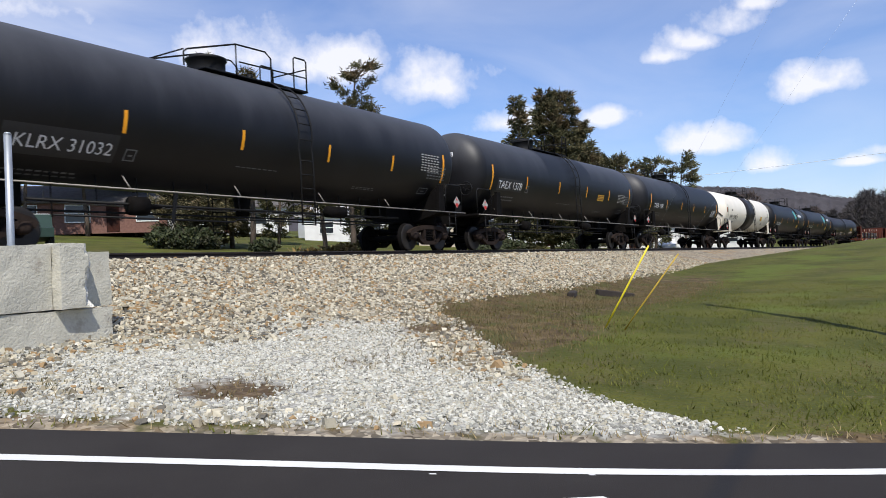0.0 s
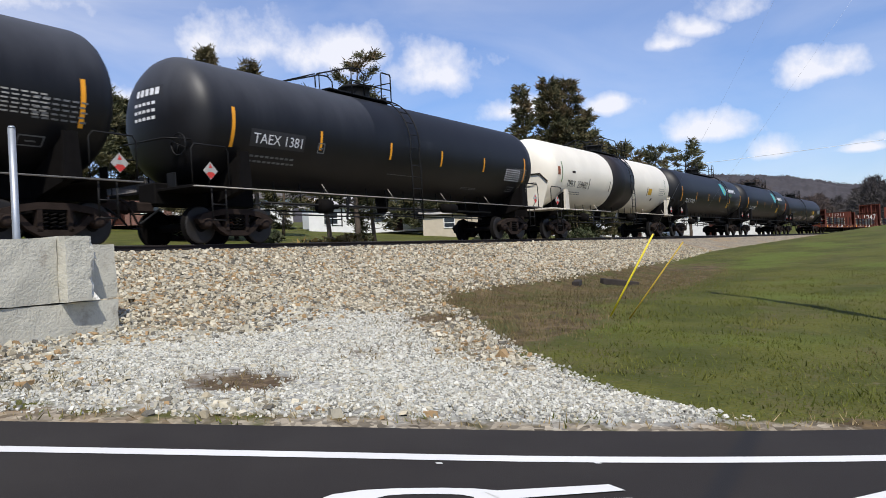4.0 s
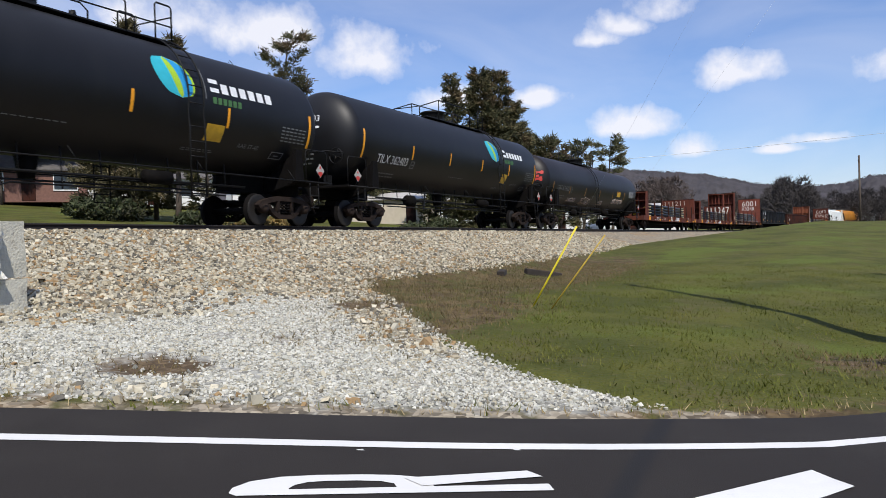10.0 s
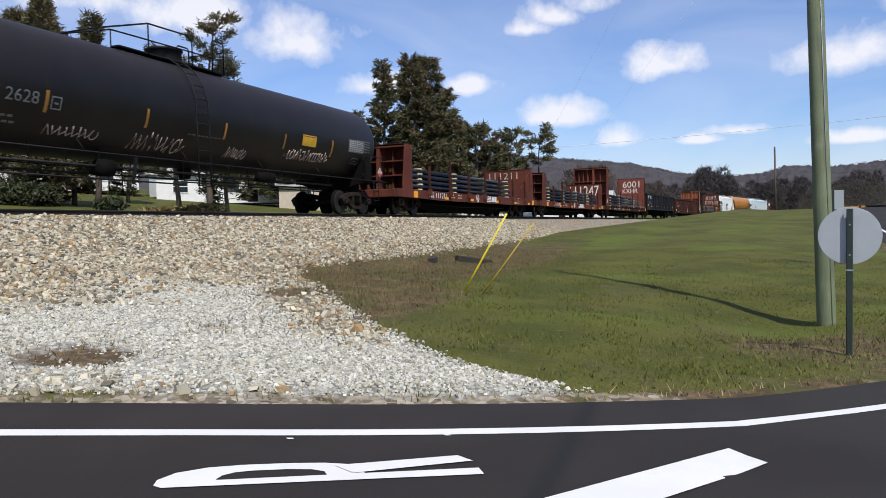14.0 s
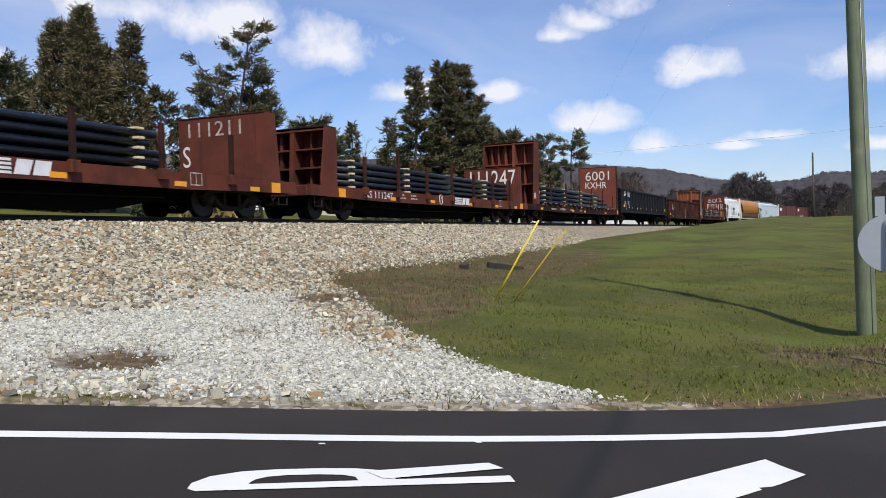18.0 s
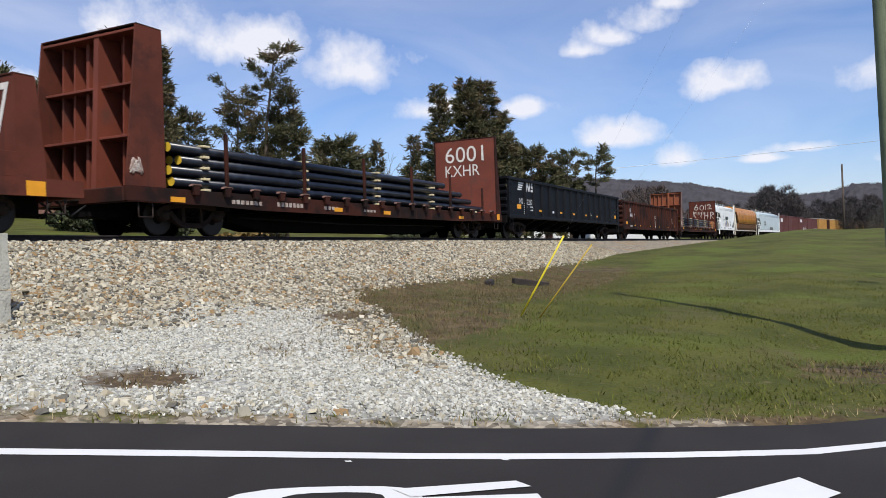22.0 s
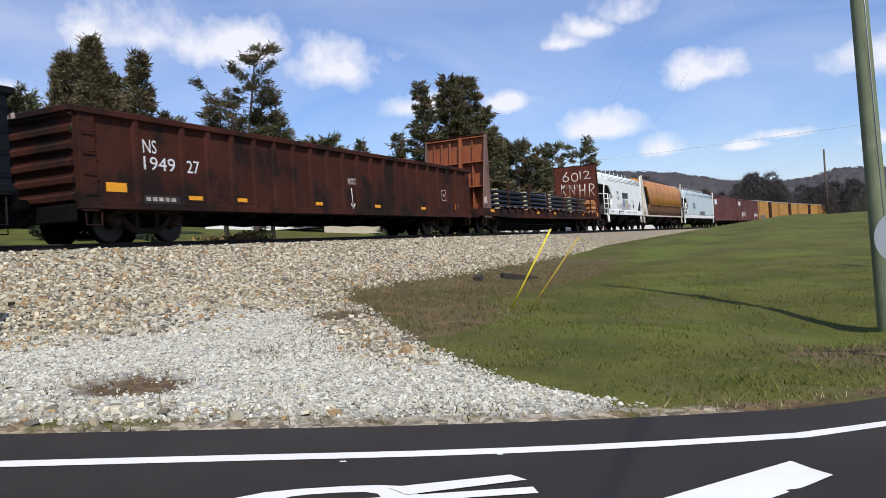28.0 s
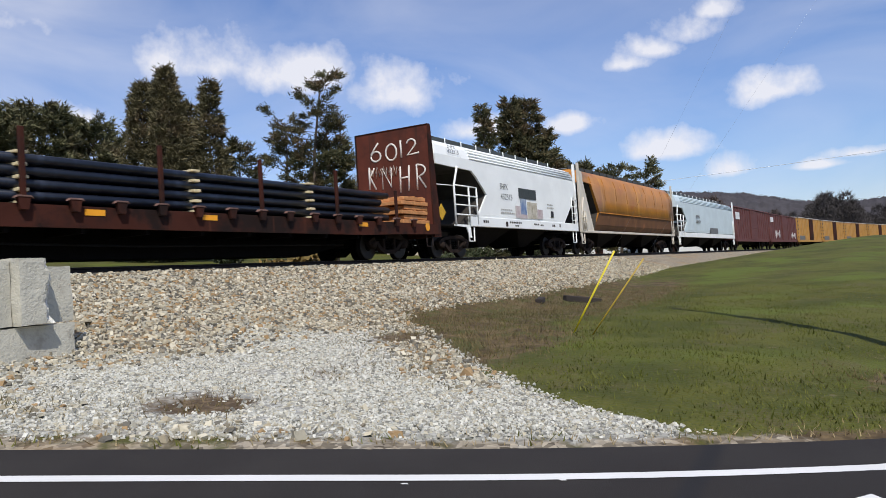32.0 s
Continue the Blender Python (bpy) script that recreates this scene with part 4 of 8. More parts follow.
def strip(x, z0, z1, w, parent, material, name="reflector"):
    p, b = tank_place(x, z0, 0.007), Build()
    h = TR * (math.asin((z1 - TZ) / TR) - math.asin((z0 - TZ) / TR))
    n = 6
    b.rings([[p(-w / 2, h * k / n), p(w / 2, h * k / n)] for k in range(n + 1)], close=False, caps=False)
    return part(name, b, material, parent)


def rect_on_tank(x0, x1, z0, z1, parent, material, name, lift=0.007):
    p, b = tank_place(x0, z0, lift), Build()
    n = 12 if z1 - z0 < 1 else 48
    h = TR * (math.asin((z1 - TZ) / TR) - math.asin((z0 - TZ) / TR))
    b.rings([[p(0, h * k / n), p(x1 - x0, h * k / n)] for k in range(n + 1)], close=False, caps=False)
    return part(name, b, material, parent)


def end_place(xe, y0, z0):
    """Maps lettering to the domed end that faces -x; u runs towards the near side."""
    def place(u, v):
        y, z = y0 - u, z0 + v
        r = min(1.0, math.hypot(y, z - TZ) / TR)
        return (-xe - HEAD * math.sqrt(max(0.0, 1 - r * r)) - 0.01, y, z)
    return place


HEAD = 0.72


def tank_shell(xe, material, name, parent, label=""):
    """The shell: a cylinder with two-to-one domed heads."""
    n = 112
    prof = []
    for k in range(10):
        a = math.pi / 2 * k / 9
        prof.append((-xe - HEAD * math.cos(a), max(0.02, TR * math.sin(a))))
    prof += [(-xe + 2 * xe * k / 6, TR) for k in range(1, 6)]
    prof += [(-x, r) for x, r in prof[9::-1]]
    b = Build().rings([[(x, r * math.cos(i * math.tau / n), TZ + r * math.sin(i * math.tau / n)) for i in range(n)] for x, r in prof])
    return part(name, b, material, parent, label)


def tank_car(style, cx, label, mark, number, paint, lines):
    global TZ, TR
    TZ, TR = style.get("shell", (2.9, 1.5))
    dz = TZ + TR - 4.4
    half = style.get("half", 9.1)
    xe = half - 1.3
    car = thing("tank_car", label, "tank car", "cars of the freight train")
    trim = style.get("trim", BLACK)
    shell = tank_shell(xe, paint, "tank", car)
    running_gear(car, half - 2.1, half)
    for s in (-1, 1):
        part("stub_sill", Build().box(min(s * (half - 3.4), s * (half - 0.45)), max(s * (half - 3.4), s * (half - 0.45)), -0.3, 0.3, 0.92, 1.42, 0.03), STEEL, car)
        # saddle over the truck, and the end sill with its platform
        xs = s * (half - 2.0)
        b = Build()
        b.rings([[(xs - w, y, z) for y, z in ((-1.42, 1.2), (-1.36, 2.0), (-1.0, 1.76), (-0.5, 1.45), (0, 1.38), (0.5, 1.45), (1.0, 1.76), (1.36, 2.0), (1.42, 1.2), (0.4, 0.92), (-0.4, 0.92))] for w in (-0.1, 0.1)], smooth=False)
        part("saddle", b, STEEL, car)
        for yy in (-1.47, 1.47):
            part("saddle_bracket", Build().rings([[(xs + w * (1 - 0.35 * f), yy + d * 0.05, 1.2 + 0.9 * f) for w, d in ((-0.2, -1), (0.2, -1), (0.2, 1), (-0.2, 1))] for f in (0, 0.8, 1)], smooth=False), style.get("saddle", STEEL), car)
        x0, x1 = sorted((s * (half - 1.65), s * (half - 0.5)))
        plat = part("end_platform", Build().box(x0, x1, -1.45, 1.45, 1.2, 1.27, 0.01), style.get("deck", STEEL), car)
        for yy in (-1.42, 1.42):
            part("grab_rail", Build().tube([(x0 + 0.06, yy, 1.27), (x0 + 0.06, yy, 2.05), (x0 + 0.14, yy, 2.16), (x1 - 0.14, yy, 2.16), (x1 - 0.06, yy, 2.05), (x1 - 0.06, yy, 1.27)], 0.018, 6), trim, plat)
            b = Build()
            xm = s * (half - 1.25)
            for dx in (-0.2, 0.2):
                b.tube([(xm + dx, yy * 1.02, 1.2), (xm + dx, yy * 1.02, 0.5)], 0.018, 6)
            for zz in (0.5, 0.85):
                b.tube([(xm - 0.2, yy * 1.02, zz), (xm + 0.2, yy * 1.02, zz)], 0.016, 6)
            part("step", b, trim, plat)
        part("end_rail", Build().tube([(s * (xe + 0.45), -1.1, 2.32), (s * (xe + HEAD + 0.12), -0.7, 2.36), (s * (xe + HEAD + 0.14), 0.7, 2.36), (s * (xe + 0.45), 1.1, 2.32)], 0.02, 6), trim, car)
        for y in (-0.55, 0.55):
            part("placard_bracket", Build().box(*sorted((s * (half - 0.72), s * (half - 0.7))), y - 0.15, y + 0.15, 1.28, 1.62, 0.004), trim, car)
    # diamond placards on the near side and on the end
    for px, py, ax in ((-half + 1.0, -1.5, 0), (half - 1.0, -1.5, 0)):
        b = Build().add([(px, py, 1.38), (px + 0.2, py, 1.58), (px, py, 1.78), (px - 0.2, py, 1.58), (px, py + 0.006, 1.38), (px + 0.2, py + 0.006, 1.58), (px, py + 0.006, 1.78), (px - 0.2, py + 0.006, 1.58)], [(0, 1, 2, 3), (7, 6, 5, 4), (0, 4, 5, 1), (1, 5, 6, 2), (2, 6, 7, 3), (3, 7, 4, 0)])
        pl = part("placard", b, LETTER_FAINT, car, "diamond hazard placard in red and white")
        part("placard_border", Build().add([(px - 0.12, py - 0.003, 1.5), (px, py - 0.003, 1.4), (px + 0.12, py - 0.003, 1.5), (px + 0.06, py - 0.003, 1.55), (px - 0.06, py - 0.003, 1.55)], [(0, 1, 2, 3, 4)]), RED, pl)
        part("placard_symbol", Build().add([(px - 0.05, py - 0.003, 1.64), (px + 0.05, py - 0.003, 1.64), (px, py - 0.003, 1.74)], [(0, 1, 2)]), RED, pl)
        part("placard_arm", Build().tube([(px, py + 0.01, 1.45), (px, py + 0.12, 1.25)], 0.014, 5), trim, pl)
    # brake wheel on the near end
    bw = part("brake_wheel", Build().tube([(-half + 0.62, -0.95 + 0.24 * math.cos(k * math.tau / 18), 2.2 + 0.24 * math.sin(k * math.tau / 18)) for k in range(19)], 0.018, 6), trim, car)
    for k in range(4):
        a = k * math.pi / 2 + 0.4
        part("spoke", Build().tube([(-half + 0.62, -0.95, 2.2), (-half + 0.62, -0.95 + 0.24 * math.cos(a), 2.2 + 0.24 * math.sin(a))], 0.01, 5), trim, bw)
    # running rails along both flanks
    for yy in (-1.52, 1.52):
        gaps = style.get("rail", [(-half + 0.5, half - 0.5)])
        for a, c in gaps:
            rl = part("side_rail", Build().tube([(a, yy, 1.23), (c, yy, 1.23)], 0.017, 6), style.get("railpaint", trim), car)
            n = max(2, int((c - a) / 2.9))
            for k in range(n):
                x = a + (c - a) * (k + 0.5) / n
                part("rail_strut", Build().tube([(x, yy, 1.23), (x - 0.07, yy * 0.9, 1.5)], 0.012, 5), style.get("railpaint", trim), rl)
    # piping under the belly
    part("belly_pipe", Build().tube([(-half + 3.2, -0.75, 1.02), (half - 3.4, -0.75, 1.02)], 0.03, 6), BLACK, car)
    part("brake_rod", Build().tube([(-half + 3.0, -0.35, 0.86), (half - 3.2, -0.4, 0.9)], 0.022, 6), BLACK, car)
    part("brake_rod", Build().tube([(-half + 3.6, -0.95, 0.72), (-1.2, -0.95, 0.7), (-0.9, -0.8, 0.78), (half - 4.2, -0.8, 0.76)], 0.02, 6), BLACK, car)
    for k, x in enumerate(np.arange(-half + 3.7, half - 3.6, 0.95)):
        part("pipe_hanger", Build().tube([(x, -0.75, 0.7 if k % 3 == 0 else 0.98), (x, -0.7, 1.62)], 0.016, 5), BLACK, car)
    part("brake_cylinder", Build().rings([[(x, -0.8 + r * math.cos(i * math.tau / 14), 0.98 + r * math.sin(i * math.tau / 14)) for i in range(14)] for x, r in ((-3.9, 0.03), (-3.88, 0.2), (-3.5, 0.2), (-3.46, 0.08), (-3.1, 0.03))]), STEEL, car)
    part("brake_lever", Build().rings([[(x, -0.98 + d, z) for x, z in ((-3.0, 0.62), (-2.93, 0.62), (-2.8, 1.3), (-2.9, 1.3))] for d in (-0.015, 0.015)], smooth=False), BLACK, car)
    lathe = Build()
    lathe.rings([[(x, -0.9 + r * math.cos(i * math.tau / 16), 1.08 + r * math.sin(i * math.tau / 16)) for i in range(16)] for x, r in ((2.2, 0.04), (2.25, 0.16), (2.95, 0.16), (3.0, 0.04))])
    part("air_reservoir", lathe, STEEL, car)
    part("bottom_outlet", Build().tube([(0, 0, 1.45), (0, 0, 0.95)], 0.24, 14, 0.16), STEEL, car)
    # top fittings
    c0 = style.get("manway", -0.15)
    b = Build()
    b.rings([[(c0 + r * math.cos(i * math.tau / 28), r * math.sin(i * math.tau / 28), z) for i in range(28)] for r, z in ((0.5, 4.3 + dz), (0.46, 4.36 + dz), (0.46, 4.72 + dz), (0.5, 4.73 + dz), (0.5, 4.78 + dz), (0.44, 4.81 + dz), (0.1, 4.84 + dz))])
    hs = part("valve_housing", b, style.get("dome", trim), car)
    part("housing_handle", Build().tube([(c0 - 0.1, 0, 4.82 + dz), (c0, 0, 4.9 + dz), (c0 + 0.1, 0, 4.82 + dz)], 0.014, 5), trim, hs)
    part("valve", Build().tube([(c0 + 1.25, -0.2, 4.38 + dz), (c0 + 1.25, -0.2, 4.62 + dz)], 0.1, 12, 0.07), trim, car)
    part("valve", Build().tube([(c0 + 1.7, 0.15, 4.38 + dz), (c0 + 1.7, 0.15, 4.55 + dz)], 0.08, 12, 0.06), trim, car)
    r0, r1 = style.get("walk", (-1.7, 2.6))
    top = part("top_platform", Build().box(r0 + 0.6, r1, -0.62, -0.34, 4.36 + dz, 4.4 + dz, 0.006).box(r0 + 0.6, r1, 0.34, 0.62, 4.36 + dz, 4.4 + dz, 0.006).box(r1 - 0.9, r1, -0.62, 0.62, 4.37 + dz, 4.41 + dz, 0.006), trim, car)
    for yy in (-0.62, 0.62):
        xa, xb = r0, r1 - 1.4
        part("handrail", Build().tube([(xa, yy, 4.3 + dz), (xa, yy, 4.62 + dz), (xa + 0.1, yy, 4.7 + dz), (xa + 1.6, yy, 5.14 + dz), (xb - 0.2, yy, 5.16 + dz), (xb, yy, 5.02 + dz), (xb, yy, 4.38 + dz)], 0.022, 6), trim, top)
        part("handrail", Build().tube([(xa + 1.7, yy, 4.72 + dz), (r1 - 0.05, yy, 4.76 + dz)], 0.018, 6), trim, top)
        part("handrail", Build().tube([(r1 - 0.55, yy, 4.38 + dz), (r1 - 0.55, yy, 5.2 + dz), (r1 - 0.5, yy, 5.25 + dz), (r1 - 0.1, yy, 5.25 + dz), (r1 - 0.05, yy, 5.2 + dz), (r1 - 0.05, yy, 4.38 + dz)], 0.022, 6), trim, top)
        part("rail_post", Build().tube([(xa + 1.6, yy, 4.36 + dz), (xa + 1.6, yy, 5.14 + dz)], 0.02, 6), trim, top)
    part("end_bar", Build().tube([(r1 - 0.05, -0.62, 5.0 + dz), (r1 - 0.05, 0.62, 5.0 + dz)], 0.018, 6), trim, top)
    part("end_bar", Build().tube([(r0, -0.62, 4.68 + dz), (r0, 0.62, 4.68 + dz)], 0.018, 6), trim, top)
    # ladders up both flanks
    lx = r1 - 0.32 if style.get("ladder", True) is True else style["ladder"]
    for sd in (-1, 1):
        pts = []
        for k in range(12):
            a = math.radians(68 - 7.2 * k)
            pts.append(((TR + 0.12) * math.cos(a), TZ + (TR + 0.12) * math.sin(a)))
        pts += [(TR + 0.12, 2.2), (TR + 0.12, 0.62)]
        lad = part("ladder", Build().tube([(lx - 0.24, sd * y, z) for y, z in pts], 0.022, 6), trim, car)
        part("ladder_rail", Build().tube([(lx + 0.24, sd * y, z) for y, z in pts], 0.022, 6), trim, lad)
        rungs = [pts[k] for k in (0, 2, 4, 6, 8, 10)] + [(TR + 0.12, z) for z in (2.25, 1.9, 1.55, 1.2, 0.85, 0.64)]
        for y, z in rungs:
            part("rung", Build().tube([(lx - 0.24, sd * y, z), (lx + 0.24, sd * y, z)], 0.016, 5), trim, lad)
    lines(car, half, xe)
    return car, cx, half


def stripes(car, xs, paint=None, tall=(2.2, 3.1), short=(2.38, 2.86)):
    for k, x in enumerate(xs):
        z0, z1 = tall if k in (0, len(xs) - 1) else short
        strip(x, z0, z1, 0.1 if k in (0, len(xs) - 1) else 0.085, car, paint or REFLECT)


def data_block(car, x0, x1, z0, z1, rows, material=None):
    h = (z1 - z0) / rows
    p = tank_place(x0, z0, 0.008)
    flat_bars([(0, (x1 - x0) * (0.95 if k % 2 else 1.0), k * h * 1.15, (k * 1.15 + 0.45) * h) for k in range(rows)], p, material or LETTER, car)


def outline_box(car, x, z, w, h, material):
    p = tank_place(x, z, 0.008)
    b = Build()
    for u0, u1, v0, v1 in ((0, w, 0, 0.03), (0, w, h - 0.03, h), (0, 0.03, 0.03, h - 0.03), (w - 0.03, w, 0.03, h - 0.03), (w * 0.3, w * 0.7, h * 0.4, h * 0.55)):
        b.add([p(u0, v0), p(u1, v0), p(u1, v1), p(u0, v1)], [(0, 1, 2, 3)])
    part("stencil_box", b, material, car)


def common_lines(mark, number, ink, dim, x0=-6.75, z=2.16, size=0.3, width=2.0, endmark=True):
    def lines(car, half, xe):
        lettering(mark + " " + number, size, tank_place(x0, z), ink, car, width, "reporting mark on the tank")
        data_block(car, x0, x0 + 1.6, z - 0.42, z - 0.18, 2, dim)
        outline_box(car, x0 + 2.25, z - 0.06, 0.26, 0.28, dim)
        data_block(car, xe - 1.35, xe - 0.25, 2.28, 2.68, 5, dim if ink is not LETTER_BLACK else LETTER_DIM)
        outline_box(car, xe - 1.5, 1.82, 0.5, 0.24, dim)
        data_block(car, 0.0 - 1.3, 0.0 + 0.1, 1.98, 2.03, 1, dim)
        data_block(car, 3.2, 4.3, 1.78, 1.88, 2, dim)
        if endmark:
            lettering(number, 0.2, end_place(xe, 0.5, 3.35), ink, car, 0.85, "number on the tank's end")
            flat_bars([(0, 0.9, -0.02, 0.05), (0, 0.7, -0.18, -0.11)], end_place(xe, 0.5, 3.15), ink, car)
            flat_bars([(0, 0.55, 0, 0.05), (0, 0.5, -0.14, -0.09), (0, 0.4, -0.28, -0.23)], end_place(xe, 0.4, 2.3), dim, car)
    return lines


def klrx(car, half, xe):
    common_lines("KLRX", "31032", LETTER, LETTER_DIM, -6.5, 1.92, 0.27, 1.95)(car, half, xe)
    rect_on_tank(-6.75, -4.45, 1.8, 2.3, car, LETTER_BLACK, "number_panel", 0.003)
    stripes(car, (-7.6, -4.4, -1.28, 1.78, 4.67, 7.5), short=(2.35, 2.8))
    data_block(car, 6.2, 7.27, 2.5, 3.0, 7, LETTER_FAINT)


def end_panel(car, xe, y0, z0, w, h, material):
    """A painted panel on the domed end that faces -x."""
    p = end_place(xe, y0, z0)
    rows = [[p(w * i / 8, h * k / 3) for i in range(9)] for k in range(4)]
    part("number_panel", Build().rings([[(x + 0.006, y, z) for x, y, z in r] for r in rows], close=False, caps=False), material, car)


def taex(car, half, xe):
    common_lines("TAEX", "1378", LETTER, LETTER_DIM, -6.97, 2.3, 0.28, 1.9, False)(car, half, xe)
    rect_on_tank(-7.05, -5.0, 2.22, 2.66, car, LETTER_BLACK, "number_panel", 0.003)
    stripes(car, (-7.5, -4.65, -1.5, 1.6, 4.5, 7.5))
    rect_on_tank(2.2, 4.5, 2.86, 3.2, car, TANK_BLACK, "repainted_patch", 0.005)
    rect_on_tank(3.04, 3.83, 2.3, 2.58, car, YELLOW, "warning_decal")
    for k in range(3):
        rect_on_tank(3.1, 3.77, 2.36 + 0.07 * k, 2.39 + 0.07 * k, car, RUST_ORANGE, "decal_line", 0.01)
    rect_on_tank(-2.6, 2.25, 1.42, 4.33, car, TANK_BLACK, "repainted_patch", 0.003)
    data_block(car, 5.8, 6.9, 2.33, 2.72, 6, LETTER_FAINT)
    end_panel(car, xe, 0.55, 3.38, 1.05, 0.26, LETTER_BLACK)
    lettering("TAEX1378", 0.17, end_place(xe, 0.5, 3.42), LETTER, car, 0.95, "number on the tank's end")
    flat_bars([(0, 0.85, 0.1 - 0.17 * k, 0.19 - 0.17 * k) for k in range(3)], end_place(xe, 0.55, 3.1), LETTER, car)
    flat_bars([(0, 0.5, 0, 0.06), (0, 0.42, -0.14, -0.08), (0, 0.45, -0.28, -0.2)], end_place(xe, 0.35, 2.3), LETTER_DIM, car)


def plain_black(car, half, xe):
    common_lines("TAEX", "1381", LETTER, LETTER_DIM, -6.8, 2.36, 0.24, 1.65, False)(car, half, xe)
    rect_on_tank(-6.9, -5.05, 2.28, 2.68, car, LETTER_BLACK, "number_panel", 0.003)
    stripes(car, (-7.45, -4.45, -1.38, 1.4, 4.2, 7.4))
    rect_on_tank(-2.1, 7.75, 1.42, 4.33, car, TANK_BLACK, "repainted_patch", 0.003)
    rect_on_tank(-0.9, 0.9, 2.75, 3.1, car, TANK_GREY, "rubbed_patch", 0.005)
    data_block(car, 5.9, 7.1, 2.2, 2.62, 6, LETTER)
    end_panel(car, xe, 0.5, 3.38, 0.95, 0.24, LETTER_BLACK)
    flat_bars([(0, 0.85, 0, 0.16)], end_place(xe, 0.45, 3.42), LETTER, car)
    flat_bars([(0, 0.8, 0.1 - 0.17 * k, 0.17 - 0.17 * k) for k in range(3)], end_place(xe, 0.5, 3.1), LETTER, car)


def dprx(car, half, xe):
    def p(*a):
        return tank_place(*a)
    lettering("DPRX", 0.3, p(-6.75, 2.25), LETTER_BLACK, car, 0.85, "black reporting mark")
    lettering("259482", 0.3, p(-5.65, 2.25), LETTER_BLACK, car, 1.1, "black car number")
    data_block(car, -6.75, -5.0, 1.95, 2.12, 2, LETTER_DIM)
    for k, x in enumerate((-7.4, -4.33, -1.75, 1.72, 4.0, 7.1)):
        z0, z1 = (2.4, 3.3) if k in (0, 5) else (2.22, 2.7)
        strip(x, z0, z1, 0.075, car, GREEN_D if k in (0, 5) else LETTER_BLACK)
    rect_on_tank(4.15, 4.75, 2.3, 2.65, car, YELLOW, "warning_decal")
    rect_on_tank(-7.85, -7.6, 2.7, 3.05, car, RUST_ORANGE, "flaked_patch")
    rect_on_tank(-6.35, -6.0, 2.85, 2.95, car, RUSTY_FRAME, "flaked_patch")
    data_block(car, 6.0, 6.9, 2.35, 2.75, 4, LETTER_FAINT)
    rect_on_tank(4.9, 5.1, 2.0, 2.15, car, RUSTY_FRAME, "flaked_patch")
    # black band round the middle
    n = 112
    b = Build().rings([[(x, r * math.cos(i * math.tau / n), TZ + r * math.sin(i * math.tau / n)) for i in range(n)] for x, r in ((-1.4, TR), (-1.4, TR + 0.006), (1.75, TR + 0.006), (1.75, TR))], caps=False)
    part("middle_band", b, TANK_DUSTY, car, "broad black band round the tank")
    # white half-height head shields
    for s in (-1, 1):
        xo = s * (xe + HEAD + 0.03)
        shape = [(-1.35, 2.35), (-1.0, 2.72), (-0.55, 2.8), (0.55, 2.8), (1.0, 2.72), (1.35, 2.35), (1.0, 1.28), (-1.0, 1.28)]
        b = Build().rings([[(xo + d, y, z) for y, z in shape] for d in (-0.012, 0.012)], smooth=False)
        sh = part("head_shield", b, TANK_WHITE, car)
        part("shield_rail", Build().tube([(xo - 0.05, -1.32, 2.38), (xo - 0.05, -0.98, 2.74), (xo - 0.05, 0.98, 2.74), (xo - 0.05, 1.32, 2.38)], 0.03, 6), RUSTY_FRAME, sh)
    lettering("DPRX 259482", 0.13, end_place(xe, 0.75, 3.45), LETTER_BLACK, car, 0.95, "number on the tank's end")
    flat_bars([(0, 0.7, 0, 0.05), (0, 0.5, -0.12, -0.08)], end_place(xe, 0.7, 3.3), LETTER_DIM, car)


def tilx(number):
    def lines(car, half, xe):
        common_lines("TILX", number, LETTER, LETTER_DIM, -6.75, 2.14, 0.29, 2.0)(car, half, xe)
        stripes(car, (-7.7, -4.5, -1.55, 1.45, 4.4, 7.7))
        rect_on_tank(3.72, 4.32, 2.03, 2.42, car, YELLOW, "warning_decal")
        p = tank_place(2.7, 2.93, 0.008)
        em = None
        for lo, hi, paint in ((-1.0, -0.18, CYAN), (-0.18, 0.22, GREEN_E), (0.22, 0.86, BLUE), (0.86, 1.0, GREEN_E)):
            b = Build()
            rows = []
            for k in range(13):
                v = -1 + 2 * k / 12
                half_w = 0.56 * math.sqrt(max(0.0, 1 - v * v)) ** 0.8
                rows.append([p(c * half_w - 0.16 * v, 0.45 + 0.5 * v) for c in (lo, hi)])
            b.rings(rows, close=False, caps=False, smooth=False)
            ob = part("emblem" if em is None else "emblem_leaf", b, paint, em or car, "round emblem of blue and green leaf shapes" if em is None else "")
            em = em or ob
        strip(3.62, 2.98, 3.7, 0.03, car, LETTER_DIM, "divider")
        q = tank_place(3.8, 3.18, 0.008)
        b = Build()
        for k in range(7):
            u = k * 0.33 + (0.06 if k else 0)
            w, h = (0.3, 0.34) if k == 0 else (0.23, 0.26)
            b.add([q(u, 0), q(u + w, 0), q(u + w, h), q(u, h)], [(0, 1, 2, 3)])
        ob = part("wordmark", b, LETTER, car, "white wordmark as plain bars")
        ob["kind"] = "stuff"
        flat_bars([(0.05, 1.1, -0.28, -0.12)], q, GREEN_D, car, "wordmark_line")
        lettering("AAR ST-40", 0.12, tank_place(4.95, 1.98), LETTER_DIM, car, 0.8)
    return lines


